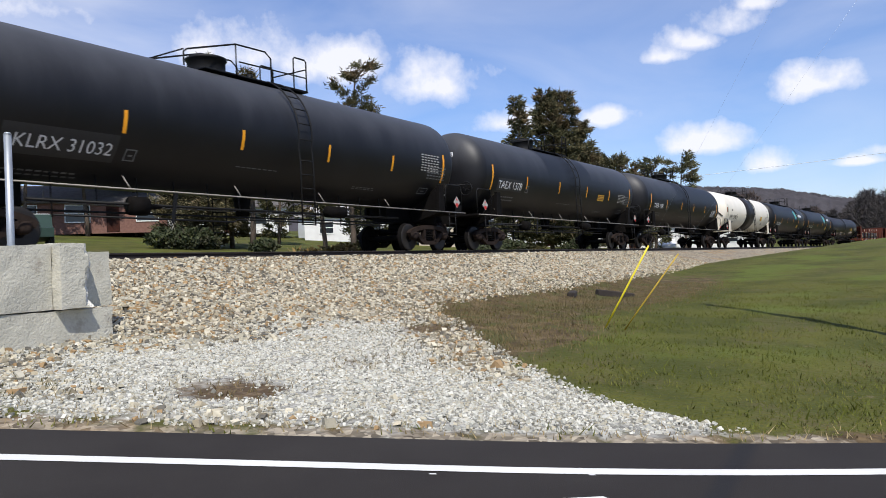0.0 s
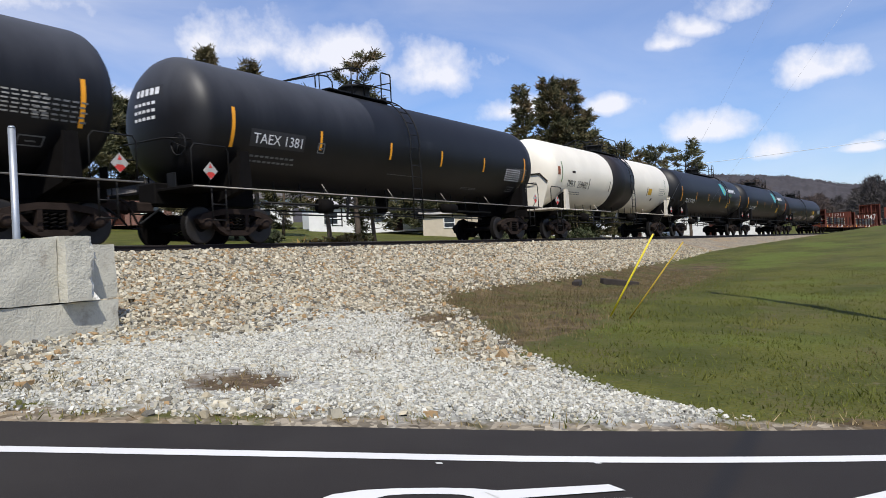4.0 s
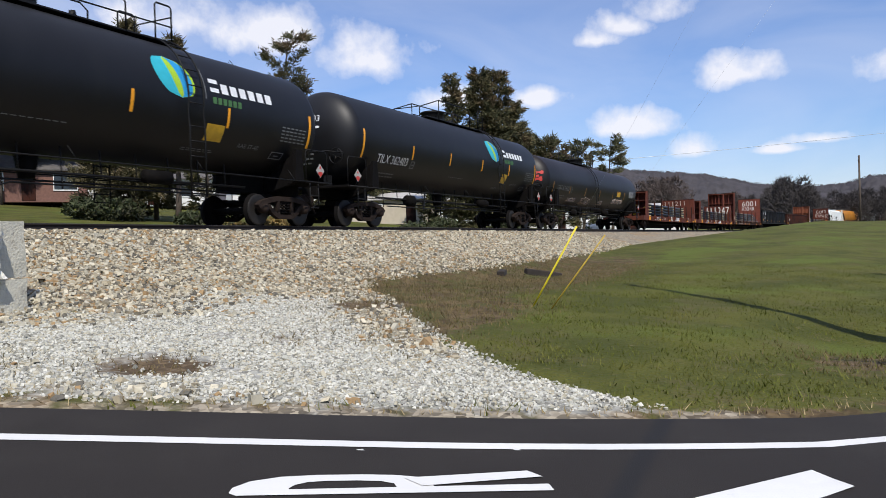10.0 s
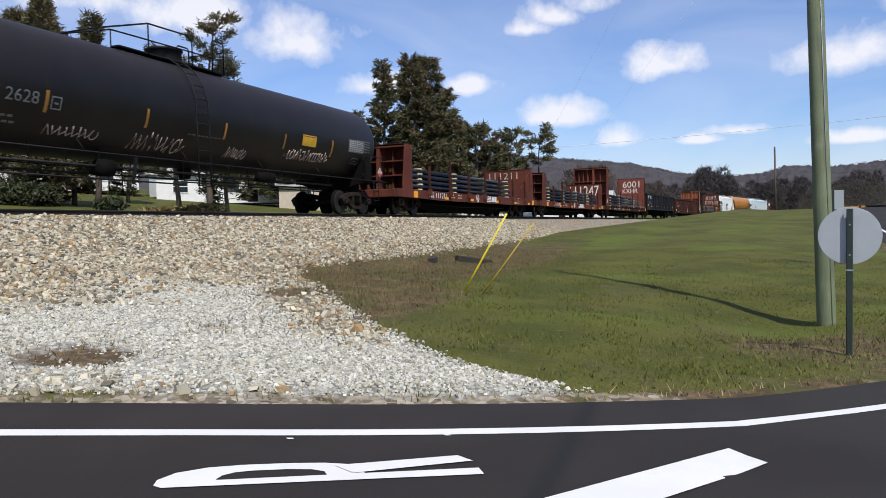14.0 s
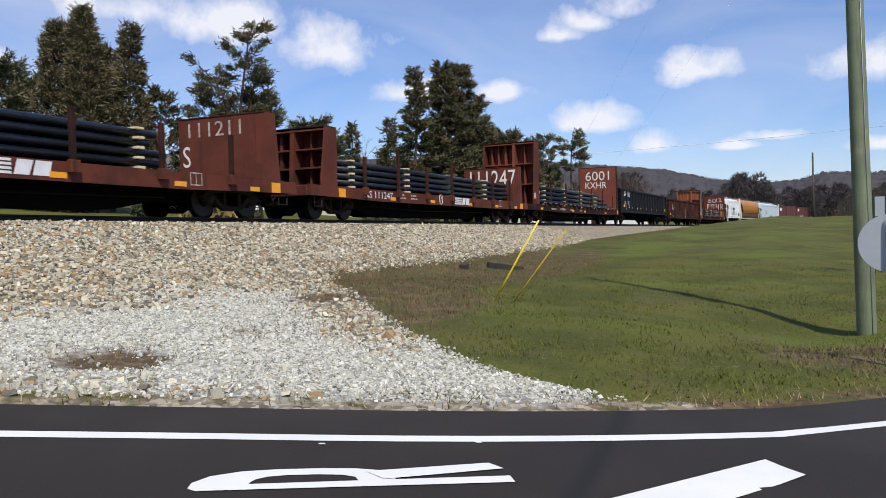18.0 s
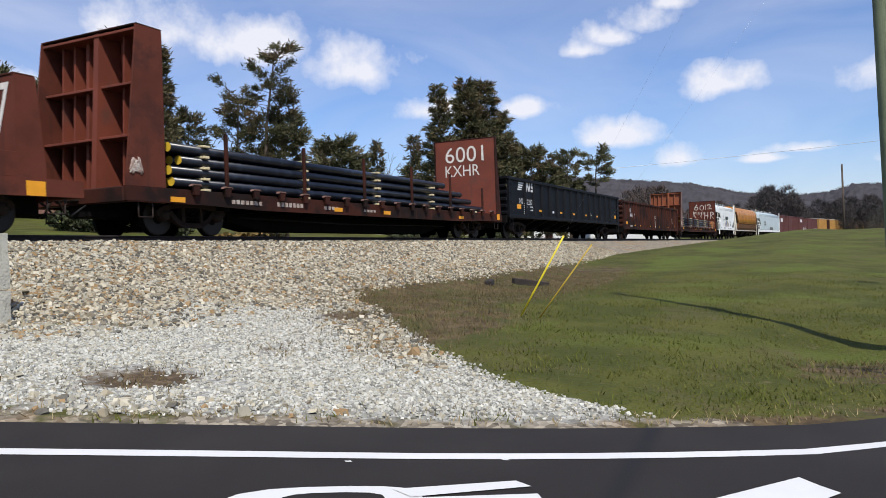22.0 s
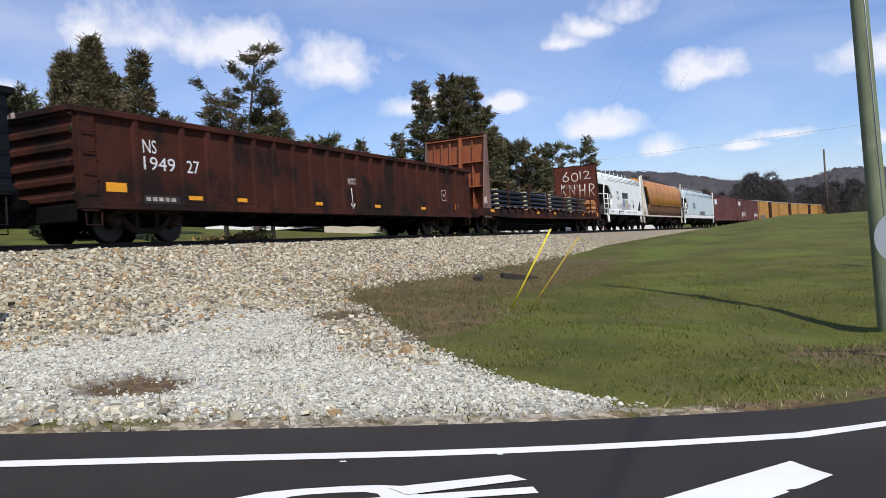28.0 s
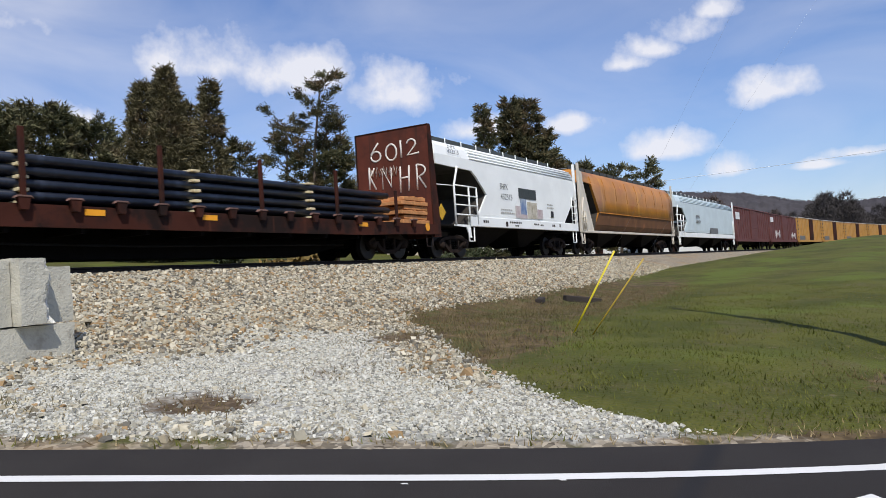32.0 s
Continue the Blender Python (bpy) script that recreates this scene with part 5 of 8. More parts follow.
def scribble(place, seed, w, h, material, car):
    """A spray-painted tag: one looping line."""
    pts, n = [], 40
    for k in range(n):
        t = k / (n - 1)
        pts.append(place(w * t + 0.1 * math.sin(9 * t * 3.1 + seed), h * (0.5 + 0.5 * math.sin(t * 31 + seed) * (0.6 + 0.4 * math.sin(t * 9)))))
    part("graffiti", Build().tube(pts, 0.022, 5), material, car, "pale spray-painted scrawl")


def gatx(car, half, xe):
    common_lines("GATX", "2628", LETTER_DIM, LETTER_DIM, -7.8, 2.12, 0.25, 1.95, False)(car, half, xe)
    stripes(car, (-8.45, -5.66, -2.81, 0.15, 3.06, 5.95), mat_dull, (1.95, 2.5), (1.98, 2.42))
    rect_on_tank(4.04, 4.88, 2.17, 2.52, car, YELLOW, "warning_decal")
    rect_on_tank(4.08, 4.84, 2.46, 2.49, car, RUST_ORANGE, "decal_line", 0.01)
    rect_on_tank(7.1, 8.25, 2.22, 2.66, car, LETTER_DIM, "stencil_panel", 0.004)
    data_block(car, 7.15, 8.2, 2.26, 2.6, 6, LETTER_FAINT)
    lettering("2628", 0.26, end_place(xe, 0.12, 3.05), LETTER, car, 0.8, "number on the tank's end")
    for u, v, w, h in ((-0.3, -0.2, 1.7, 0.13), (1.0, -0.42, 0.55, 0.26), (1.1, -0.05, 0.5, 0.2)):
        p = end_place(xe, 0.45, 2.9)
        part("red_overpaint", Build().rings([[p(u + w * i / 6, v + h * (0.5 + (k - 0.5) * (0.65 + 0.35 * math.sin(i * 1.7 + u * 5)))) for i in range(7)] for k in range(2)], close=False, caps=False), RED, car, "sprayed red overpaint")
    for strokes, x, z, w, h in ((4, -5.5, 1.58, 1.4, 0.3), (5, -3.05, 1.5, 1.8, 0.5), (4, 0.5, 1.55, 0.9, 0.34), (8, 3.45, 1.72, 2.4, 0.36)):
        scrawl(tank_place(x, z, 0.006), strokes, w, h, LETTER_RUST, car)


def scrawl(place, strokes, w, h, material, car):
    """A spray-painted tag that cannot be read: slanted and looping strokes side by side."""
    rng = np.random.default_rng(int(w * 100) + strokes)
    n = strokes * 2
    for k in range(n):
        u0, du = w * k / n, w / n
        kind = rng.integers(0, 3)
        if kind == 0:
            pts = [(u0, 0), (u0 + du * rng.uniform(0.1, 0.5), h * rng.uniform(0.8, 1.1)), (u0 + du, h * rng.uniform(0, 0.3))]
        elif kind == 1:
            pts = [(u0 + du * (0.5 + 0.6 * math.cos(a)), h * (0.45 + 0.45 * math.sin(a))) for a in np.linspace(rng.uniform(0, 3), rng.uniform(5, 9), 12)]
        else:
            pts = [(u0 + du * rng.uniform(-0.2, 0.2), h * rng.uniform(0.8, 1)), (u0 + du * 0.4, h * 0.1), (u0 + du * 1.1, h * rng.uniform(0.4, 0.7))]
        part("graffiti", Build().tube([place(*q) for q in pts], 0.017, 5), material, car, "pale spray-painted stroke")


mat_dull = mat("dull_orange_tape", (0.36, 0.17, 0.03), 0.6, 0, 0.3, 4, 0.02)

CARS = []
RAILPALE = mat("pale_worn_rail", (0.3, 0.28, 0.25), 0.6, 0.2, 0.25, 4, 0.03)
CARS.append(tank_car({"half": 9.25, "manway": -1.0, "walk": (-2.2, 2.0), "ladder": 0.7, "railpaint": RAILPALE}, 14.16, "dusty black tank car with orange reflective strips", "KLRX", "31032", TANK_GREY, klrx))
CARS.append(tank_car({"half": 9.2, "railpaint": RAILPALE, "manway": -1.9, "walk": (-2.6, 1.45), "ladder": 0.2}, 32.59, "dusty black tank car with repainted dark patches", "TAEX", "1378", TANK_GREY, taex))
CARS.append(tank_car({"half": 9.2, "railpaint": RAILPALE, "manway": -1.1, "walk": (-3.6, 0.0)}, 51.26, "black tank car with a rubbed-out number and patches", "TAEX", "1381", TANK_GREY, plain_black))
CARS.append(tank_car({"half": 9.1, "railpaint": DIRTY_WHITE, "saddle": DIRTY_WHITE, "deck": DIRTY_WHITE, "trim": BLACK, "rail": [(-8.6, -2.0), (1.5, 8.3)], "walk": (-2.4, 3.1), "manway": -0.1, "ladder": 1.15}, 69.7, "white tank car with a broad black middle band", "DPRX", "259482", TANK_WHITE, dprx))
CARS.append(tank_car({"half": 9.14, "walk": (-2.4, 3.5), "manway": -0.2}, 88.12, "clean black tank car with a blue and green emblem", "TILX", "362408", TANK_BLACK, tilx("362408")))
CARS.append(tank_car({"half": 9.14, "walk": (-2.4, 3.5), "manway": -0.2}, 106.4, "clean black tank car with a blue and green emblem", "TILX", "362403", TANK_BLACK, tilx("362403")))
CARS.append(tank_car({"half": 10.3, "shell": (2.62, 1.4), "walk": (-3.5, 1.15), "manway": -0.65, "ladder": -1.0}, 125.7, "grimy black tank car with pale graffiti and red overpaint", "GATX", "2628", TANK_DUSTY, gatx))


# ---------------------------------------------------------------- train: flat cars with bulkheads
def side_place(x0, z0, y=-1.56):
    return lambda u, v: (x0 + u, y, z0 + v)


def face_place(x, y0, z0):
    """Lettering on a plate that faces -x; u runs towards the near side."""
    return lambda u, v: (x, y0 - u, z0 + v)


def bulkhead(car, xo, s, top, depth0, depth1, paint, ribpaint, bottom=0.7, sidepaint=None):
    """A bulkhead at the car's end: an inner plate, tapered side posts, ribs and cross members on its outer side. xo: outer face at the foot; s: -1 at the -x end."""
    xi = xo - s * depth0
    x0, x1 = sorted((xi, xi + s * 0.06))
    plate = part("bulkhead", Build().box(x0, x1, -1.5, 1.5, bottom + 0.3, top, 0.008), paint, car)
    for y in (-1.53, 1.53):
        w = 0.05
        b = Build().rings([[(xi - s * 0.015, y + d, bottom), (xo, y + d, bottom), (xo, y + d, bottom + 0.5), (xi + s * depth1, y + d, top), (xi - s * 0.015, y + d, top)] for d in (-w / 2, w / 2)], smooth=False)
        part("side_plate", b, sidepaint or ribpaint, plate)
    for y, wide in ((-0.86, 0.025), (-0.28, 0.075), (0.3, 0.05), (0.74, 0.03), (1.14, 0.03)):
        k = 0.95 if wide > 0.06 else 0.6
        b = Build().rings([[(xi + s * 0.06, y + d, bottom + 0.35), (xi + s * depth0 * k * 0.85, y + d, bottom + 0.35), (xi + s * depth1 * k, y + d, top - 0.02), (xi + s * 0.06, y + d, top - 0.02)] for d in (-wide, wide)], smooth=False)
        part("rib", b, ribpaint, plate)
    zs = [bottom + 0.35 + (top - bottom - 0.4) * k / 3 for k in range(1, 4)]
    for k, z in enumerate(zs):
        f = (z - bottom) / (top - bottom)
        d = (depth0 + (depth1 - depth0) * f) * (0.8 if k < 2 else 0.98)
        a, c = sorted((xi + s * 0.06, xi + s * d))
        part("cross_member", Build().box(a, c, -1.5, 1.5, z - 0.06, z, 0.008), ribpaint, plate)
    part("top_cap", Build().box(*sorted((xi - s * 0.02, xi + s * depth1)), -1.55, 1.55, top, top + 0.035, 0.006), BROWN_DARK, plate)
    return plate, xi


def pipe_stack(x0, x1, z0, layers, across, r, ends, seed, cx, half, taper=0.0):
    """A load of dark pipes on timber spacers that rides on its car."""
    t = thing("pipe_stack", "stack of long blue-black steel pipes on pale timber spacers", "pipe load", "loads on the flat cars")
    rng = np.random.default_rng(seed)
    n = 12
    step = 2 * r + 0.044
    for k in range(layers):
        long = (x1 - x0 - taper * k) / 2
        b = Build().rings([[(x, r * math.cos(i * math.tau / n), r * math.sin(i * math.tau / n)) for i in range(n)] for x in (-long, long)])
        me = b.mesh("pipe", PIPE, PIPE_END)
        if ends:
            me.polygons[n].material_index = 1
        for i in range(across):
            y = -1.26 + 2.52 * i / (across - 1)
            shared("pipe", me, t, pose(x0 + long + rng.uniform(-0.45, 0.2), y + rng.uniform(-0.01, 0.01), z0 + 0.07 + r + k * step + rng.uniform(-0.008, 0.008)))
        for x in np.arange(x0 + 0.9, x1 - 0.2 - taper * k, 4.07):
            part("spacer", Build().box(x - 0.1, x + 0.1, -1.42 - rng.uniform(0, 0.05), 1.36, z0 + k * step, z0 + k * step + 0.062, 0.006), TIMBER, t)
    for x in np.arange(x0 + 0.9, x1 - 0.2 - taper * layers, 4.07):
        part("spacer", Build().box(x - 0.12, x + 0.12, -1.44, 1.36, z0 + layers * step, z0 + layers * step + 0.05, 0.006), TIMBER, t)
    CARS.append((t, cx, None))


def deck_frame(car, half, z0, z1, paint, fish=0.0):
    part("deck", Build().box(-half + 0.35, half - 0.35, -1.5, 1.5, z1 - 0.1, z1 - 0.01, 0.01), RUSTY_FRAME, car)
    for y in (-1.53, 1.53):
        h = half - 0.32
        b = Build().rings([[(x, y - 0.05, z1), (x, y + 0.05, z1), (x, y + 0.05, z), (x, y - 0.05, z)] for x, z in ((-h, z0 + 0.05), (-h + 2.6, z0 + 0.02), (-h + 4.4, z0 - fish), (h - 4.4, z0 - fish), (h - 2.6, z0 + 0.02), (h, z0 + 0.05))], smooth=False)
        part("side_sill", b, paint, car)
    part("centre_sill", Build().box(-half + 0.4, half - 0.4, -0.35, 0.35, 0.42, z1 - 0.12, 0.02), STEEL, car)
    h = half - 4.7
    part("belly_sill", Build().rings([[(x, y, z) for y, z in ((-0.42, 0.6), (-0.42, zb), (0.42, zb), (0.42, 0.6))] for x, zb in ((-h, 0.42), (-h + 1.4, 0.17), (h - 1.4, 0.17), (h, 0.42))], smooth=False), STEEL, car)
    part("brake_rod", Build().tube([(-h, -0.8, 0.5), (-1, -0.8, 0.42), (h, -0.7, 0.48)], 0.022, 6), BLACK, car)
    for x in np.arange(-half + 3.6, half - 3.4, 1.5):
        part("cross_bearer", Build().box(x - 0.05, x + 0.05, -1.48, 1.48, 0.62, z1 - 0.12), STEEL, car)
    for s in (-1, 1):
        part("end_sill", Build().box(*sorted((s * (half - 0.3), s * (half - 0.5))), -1.5, 1.5, 0.7, z1 - 0.02, 0.02), paint, car)
        for yy in (-1.5, 1.5):
            b = Build()
            xm = s * (half - 0.9)
            b.tube([(xm - 0.2, yy, 0.75), (xm - 0.2, yy, 0.38), (xm + 0.2, yy, 0.38), (xm + 0.2, yy, 0.75)], 0.018, 6)
            part("step", b, RUSTY_FRAME, car)


def low_flat(cx, half, label, marks, number_plate):
    """Flat car with low bulkheads at both ends and a deep lettered side sill."""
    car = thing("flat_car", label, "flat car", "cars of the freight train")
    deck_frame(car, half, 0.66, 1.04, BROWN, 0.02)
    running_gear(car, half - 2.6, half)
    bulkhead(car, -9.75, -1, 2.9, 0.9, 0.62, BROWN, BROWN)
    pl, xi = bulkhead(car, 9.65, 1, 2.94, 0.6, 0.42, BROWN, BROWN)
    # solid side cheeks by the far bulkhead
    part("side_cheek", Build().box(xi - 0.9, xi, -1.56, -1.52, 1.04, 1.5, 0.006), BROWN, car)
    bw = part("brake_wheel", Build().tube([(-half + 0.3, 0.75 + 0.26 * math.cos(k * math.tau / 18), 2.0 + 0.26 * math.sin(k * math.tau / 18)) for k in range(19)], 0.02, 6), RUSTY_FRAME, car)
    for k in range(4):
        a = k * math.pi / 2
        part("spoke", Build().tube([(-half + 0.3, 0.75, 2.0), (-half + 0.3, 0.75 + 0.26 * math.cos(a), 2.0 + 0.26 * math.sin(a))], 0.011, 5), RUSTY_FRAME, bw)
    for yy in (-1.58, 1.58):
        for k in range(7):
            x = -7.2 + 2.44 * k
            tall = 2.5 if k in (1, 3) else 2.12
            part("stake", Build().box(x - 0.06, x + 0.06, min(yy, yy * 1.06), max(yy, yy * 1.06), 0.95, tall, 0.008), BROWN_DARK, car)
            part("stake_pocket", Build().box(x - 0.11, x + 0.11, min(yy, yy * 1.09), max(yy, yy * 1.09), 0.82, 1.08, 0.01), BROWN, car)
    lettering("NS " + marks, 0.24, side_place(-7.2, 0.74, -1.587), LETTER, car, 2.05, "white reporting mark on the sill")
    # striped and slanted railway emblem as plain shapes
    b = Build()
    q = side_place(0.45, 0.72, -1.587)
    for k in range(4):
        b.add([q(0.0, 0.08 * k), q(0.78, 0.08 * k), q(0.78, 0.08 * k + 0.05), q(0.0, 0.08 * k + 0.05)], [(0, 1, 2, 3)])
    b.add([q(0.82, 0), q(1.15, 0), q(1.25, 0.29), q(0.9, 0.29)], [(0, 1, 2, 3)])
    b.add([q(1.22, 0), q(1.6, 0), q(1.66, 0.29), q(1.3, 0.29)], [(0, 1, 2, 3)])
    ob = part("emblem", b, LETTER, car, "striped white emblem")
    for x in (-8.6, -5.13, -1.74, 2.24, 5.63, 8.45, 9.4):
        part("reflector", Build().box(x - 0.2, x + 0.2, -1.589, -1.58, 0.7, 0.82 if abs(x) < 8.5 else 0.98), REFLECT, car)
    q = side_place(5.95, 0.74, -1.588)
    b = Build()
    for r in ((0, 0.42, 0, 0.03), (0, 0.42, 0.29, 0.32), (0, 0.03, 0.03, 0.29), (0.39, 0.42, 0.03, 0.29), (0.2, 0.22, 0.03, 0.29)):
        b.add([q(r[0], r[2]), q(r[1], r[2]), q(r[1], r[3]), q(r[0], r[3])], [(0, 1, 2, 3)])
    part("stencil_box", b, LETTER_RUST, car)
    flat_bars([(0, 0.5, 0, 0.06), (0, 0.4, 0.12, 0.18), (0.9, 1.5, 0.0, 0.06), (0.9, 1.4, 0.12, 0.18)], side_place(-4.6, 0.78, -1.587), LETTER_RUST, car)
    ring = [(-0.95 + 0.17 * math.cos(k * math.tau / 20), -1.588, 0.87 + 0.2 * math.sin(k * math.tau / 20)) for k in range(21)]
    part("chalk_mark", Build().tube(ring, 0.016, 4).tube([(-1.07, -1.588, 0.7), (-0.82, -1.588, 1.04)], 0.012, 4), CHALK, car, "crossed white chalk ring")
    if number_plate == 2:
        lettering(marks, 0.92, face_place(xi - 0.012, 1.22, 1.9), CHALK, car, 2.62, "large hand-painted white number")
    else:
        lettering(marks, 0.42, face_place(xi - 0.012, 1.2, 2.4), LETTER_RUST, car, 1.9, "faint hand-painted white number")
        lettering("S", 0.6, face_place(xi - 0.012, 1.42, 1.55), CHALK, car, 0.28, "hand-painted white letter")
    CARS.append((car, cx, half))
    pipe_stack(-8.55, 5.3 if number_plate == 1 else 8.1, 1.05, 4, 12, 0.09, number_plate == 1, int(cx), cx, half)


def curve_of(cy, cz, ry, rz, a0, a1, n=12):
    """An arc drawn by hand on a plate that faces -x; angles run from the near side upwards."""
    return [(cy - ry * math.cos(radians(a0 + (a1 - a0) * k / n)), cz + rz * math.sin(radians(a0 + (a1 - a0) * k / n))) for k in range(n + 1)]


# brush strokes of 6012 above KNHR, in metres across and up the plate
PAINTED = [
    [(0.55, 4.24), (0.72, 4.05), (0.88, 3.84)] + curve_of(0.68, 3.76, 0.21, 0.18, 180, -180),
    curve_of(0.02, 3.83, 0.23, 0.29, 100, 470),
    [(-0.39, 4.2), (-0.4, 3.58)],
    curve_of(-0.82, 4.02, 0.18, 0.16, 170, -20) + [(-0.64, 3.64), (-1.13, 3.68)],
    [(1.0, 3.4), (1.02, 2.6)],
    [(0.78, 3.36), (0.98, 3.05), (0.74, 2.58)],
    [(0.45, 2.56), (0.44, 3.3), (0.08, 2.6), (0.06, 3.28)],
    [(-0.32, 3.28), (-0.28, 2.36)], [(-0.68, 3.28), (-0.63, 2.38)], [(-0.3, 2.86), (-0.66, 2.88)],
    [(-0.98, 2.38), (-0.99, 3.26)] + curve_of(-1.0, 3.06, 0.33, 0.2, 90, -80) + [(-1.33, 2.42)],
]


def tall_flat(cx, half, label, marks, post_paint, plate_paint, timber, near_end, first, step):
    """Flat car with tall tapered bulkheads, stake pockets and a ragged side sill."""
    car = thing("flat_car", label, "flat car", "cars of the freight train")
    deck_frame(car, half, *((0.74, 1.13) if timber else (0.68, 1.05)), BROWN_DARK, 0.03)
    running_gear(car, half - 2.75, half)
    bulkhead(car, near_end[0], -1, 4.6, near_end[1], near_end[2], plate_paint, plate_paint, 0.7, post_paint)
    pl, xi = bulkhead(car, half - (0.17 if timber else 0.4), 1, 4.6, 0.45, 0.14, BROWN_RED if not timber else BROWN, BROWN_DARK)
    up = 0.08 if timber else 0.0
    for yy in (-1.6, 1.6):
        for k, x in enumerate(np.arange(first, half - 1.6, step)):
            a, c = sorted((yy, yy * 1.055))
            b = Build().rings([[(x - w, yy0, 1.16 + up), (x + w, yy0, 1.16 + up), (x + w * 0.6, yy0, 0.93 + up), (x - w * 0.6, yy0, 0.93 + up)] for w, yy0 in ((0.12, a), (0.12, c))], smooth=False)
            pocket = part("stake_pocket", b, BROWN_DARK, car)
            part("pocket_rim", Build().rings([[(x - 0.17, yy0, 1.13 + up), (x - 0.12, yy0, 1.185 + up), (x + 0.12, yy0, 1.185 + up), (x + 0.17, yy0, 1.13 + up), (x + 0.12, yy0, 1.155 + up), (x - 0.12, yy0, 1.155 + up)] for yy0 in (a - 0.012, c + 0.012)], smooth=False), POST_WORN, pocket, "worn pale rim")
            if k % 3 == 1:
                part("stake", Build().box(x - 0.05, x + 0.05, a + 0.01, c - 0.01, 1.1, 2.5 if x < 7 else 2.12, 0.008), BROWN_DARK, car)
    for x in (-9.3, -2.75, 0.2, 6.2):
        part("reflector", Build().box(x - 0.22, x + 0.22, -1.592, -1.575, 0.74 + 2.7 * up, 0.86 + 2.7 * up), REFLECT, car)
    if timber:
        part("reflector", Build().tube([(9.92, -1.595, 1.02), (9.92, -1.56, 1.02)], 0.13, 18), REFLECT, car, "round orange reflector")
        for strokes in PAINTED:
            part("painted_stroke", Build().tube([(xi + 0.008, y, z) for y, z in strokes], 0.036, 8), CHALK, pl, "hand-painted white stroke")
        for k in range(9):
            y = 0.98 - 0.14 * k
            part("painted_stroke", Build().tube([(xi - 0.012, y, 3.0 + 0.05 * math.sin(k * 2.3)), (xi - 0.012, y - 0.05, 3.34 + 0.04 * math.sin(k * 3.7)), (xi - 0.012, y - 0.13, 3.06 + 0.08 * math.sin(k * 1.7))], 0.018, 5), LETTER_RUST, pl, "faded older brush stroke")
    else:
        part("reflector", Build().box(half - 0.95, half - 0.65, -1.592, -1.56, 0.78, 1.06, 0.01), REFLECT, car)
        flat_bars([(0, 1.2, 0, 0.1), (1.8, 3.0, 0, 0.12), (4.0, 4.8, 0, 0.1), (6.2, 7.0, 0, 0.08)], side_place(-7.5, 0.78, -1.588), LETTER_RUST, car)
        lettering(marks[0], 0.72, face_place(xi - 0.012, 0.98, 3.58), CHALK, car, 1.95, "large hand-painted white number")
        lettering(marks[1], 0.52, face_place(xi - 0.012, 1.0, 2.92), CHALK, car, 1.75, "hand-painted white letters")
    for s in (-1, 1):
        scribble(lambda u, v, s=s: (near_end[0] + 0.12 + u * 0.4, -1.565, 1.3 + v), 4 + s, 0.7, 0.28 + 0.1 * s, LETTER_RUST, car)
    CARS.append((car, cx, half))
    pipe_stack(-half + 2.0, half - (3.1 if timber else 1.9), 1.14 if timber else 1.06, 4, 12, 0.094 if timber else 0.112, True, int(cx), cx, half, 0.0 if timber else 1.25)
    if timber:
        for k in range(6):
            t = thing("timber_bundle", "stack of orange weathered timber against a bulkhead", "timber", "timber on the flat car")
            part("plank", Build().box(xi - 1.75 + 0.12 * (k % 2) + 0.07 * math.sin(k * 2.7), xi - 0.08 - 0.05 * (k % 3), -1.42 + 0.06 * (k % 2), 1.3, 1.14 + k * 0.155, 1.265 + k * 0.155, 0.012), TIMBER_OLD, t)
            for q in (0.35, 0.9):
                part("batten", Build().box(xi - q - 0.05, xi - q + 0.05, -1.36, 1.26, 1.266 + k * 0.155, 1.294 + k * 0.155), TIMBER_OLD, t)
            CARS.append((t, cx, None))


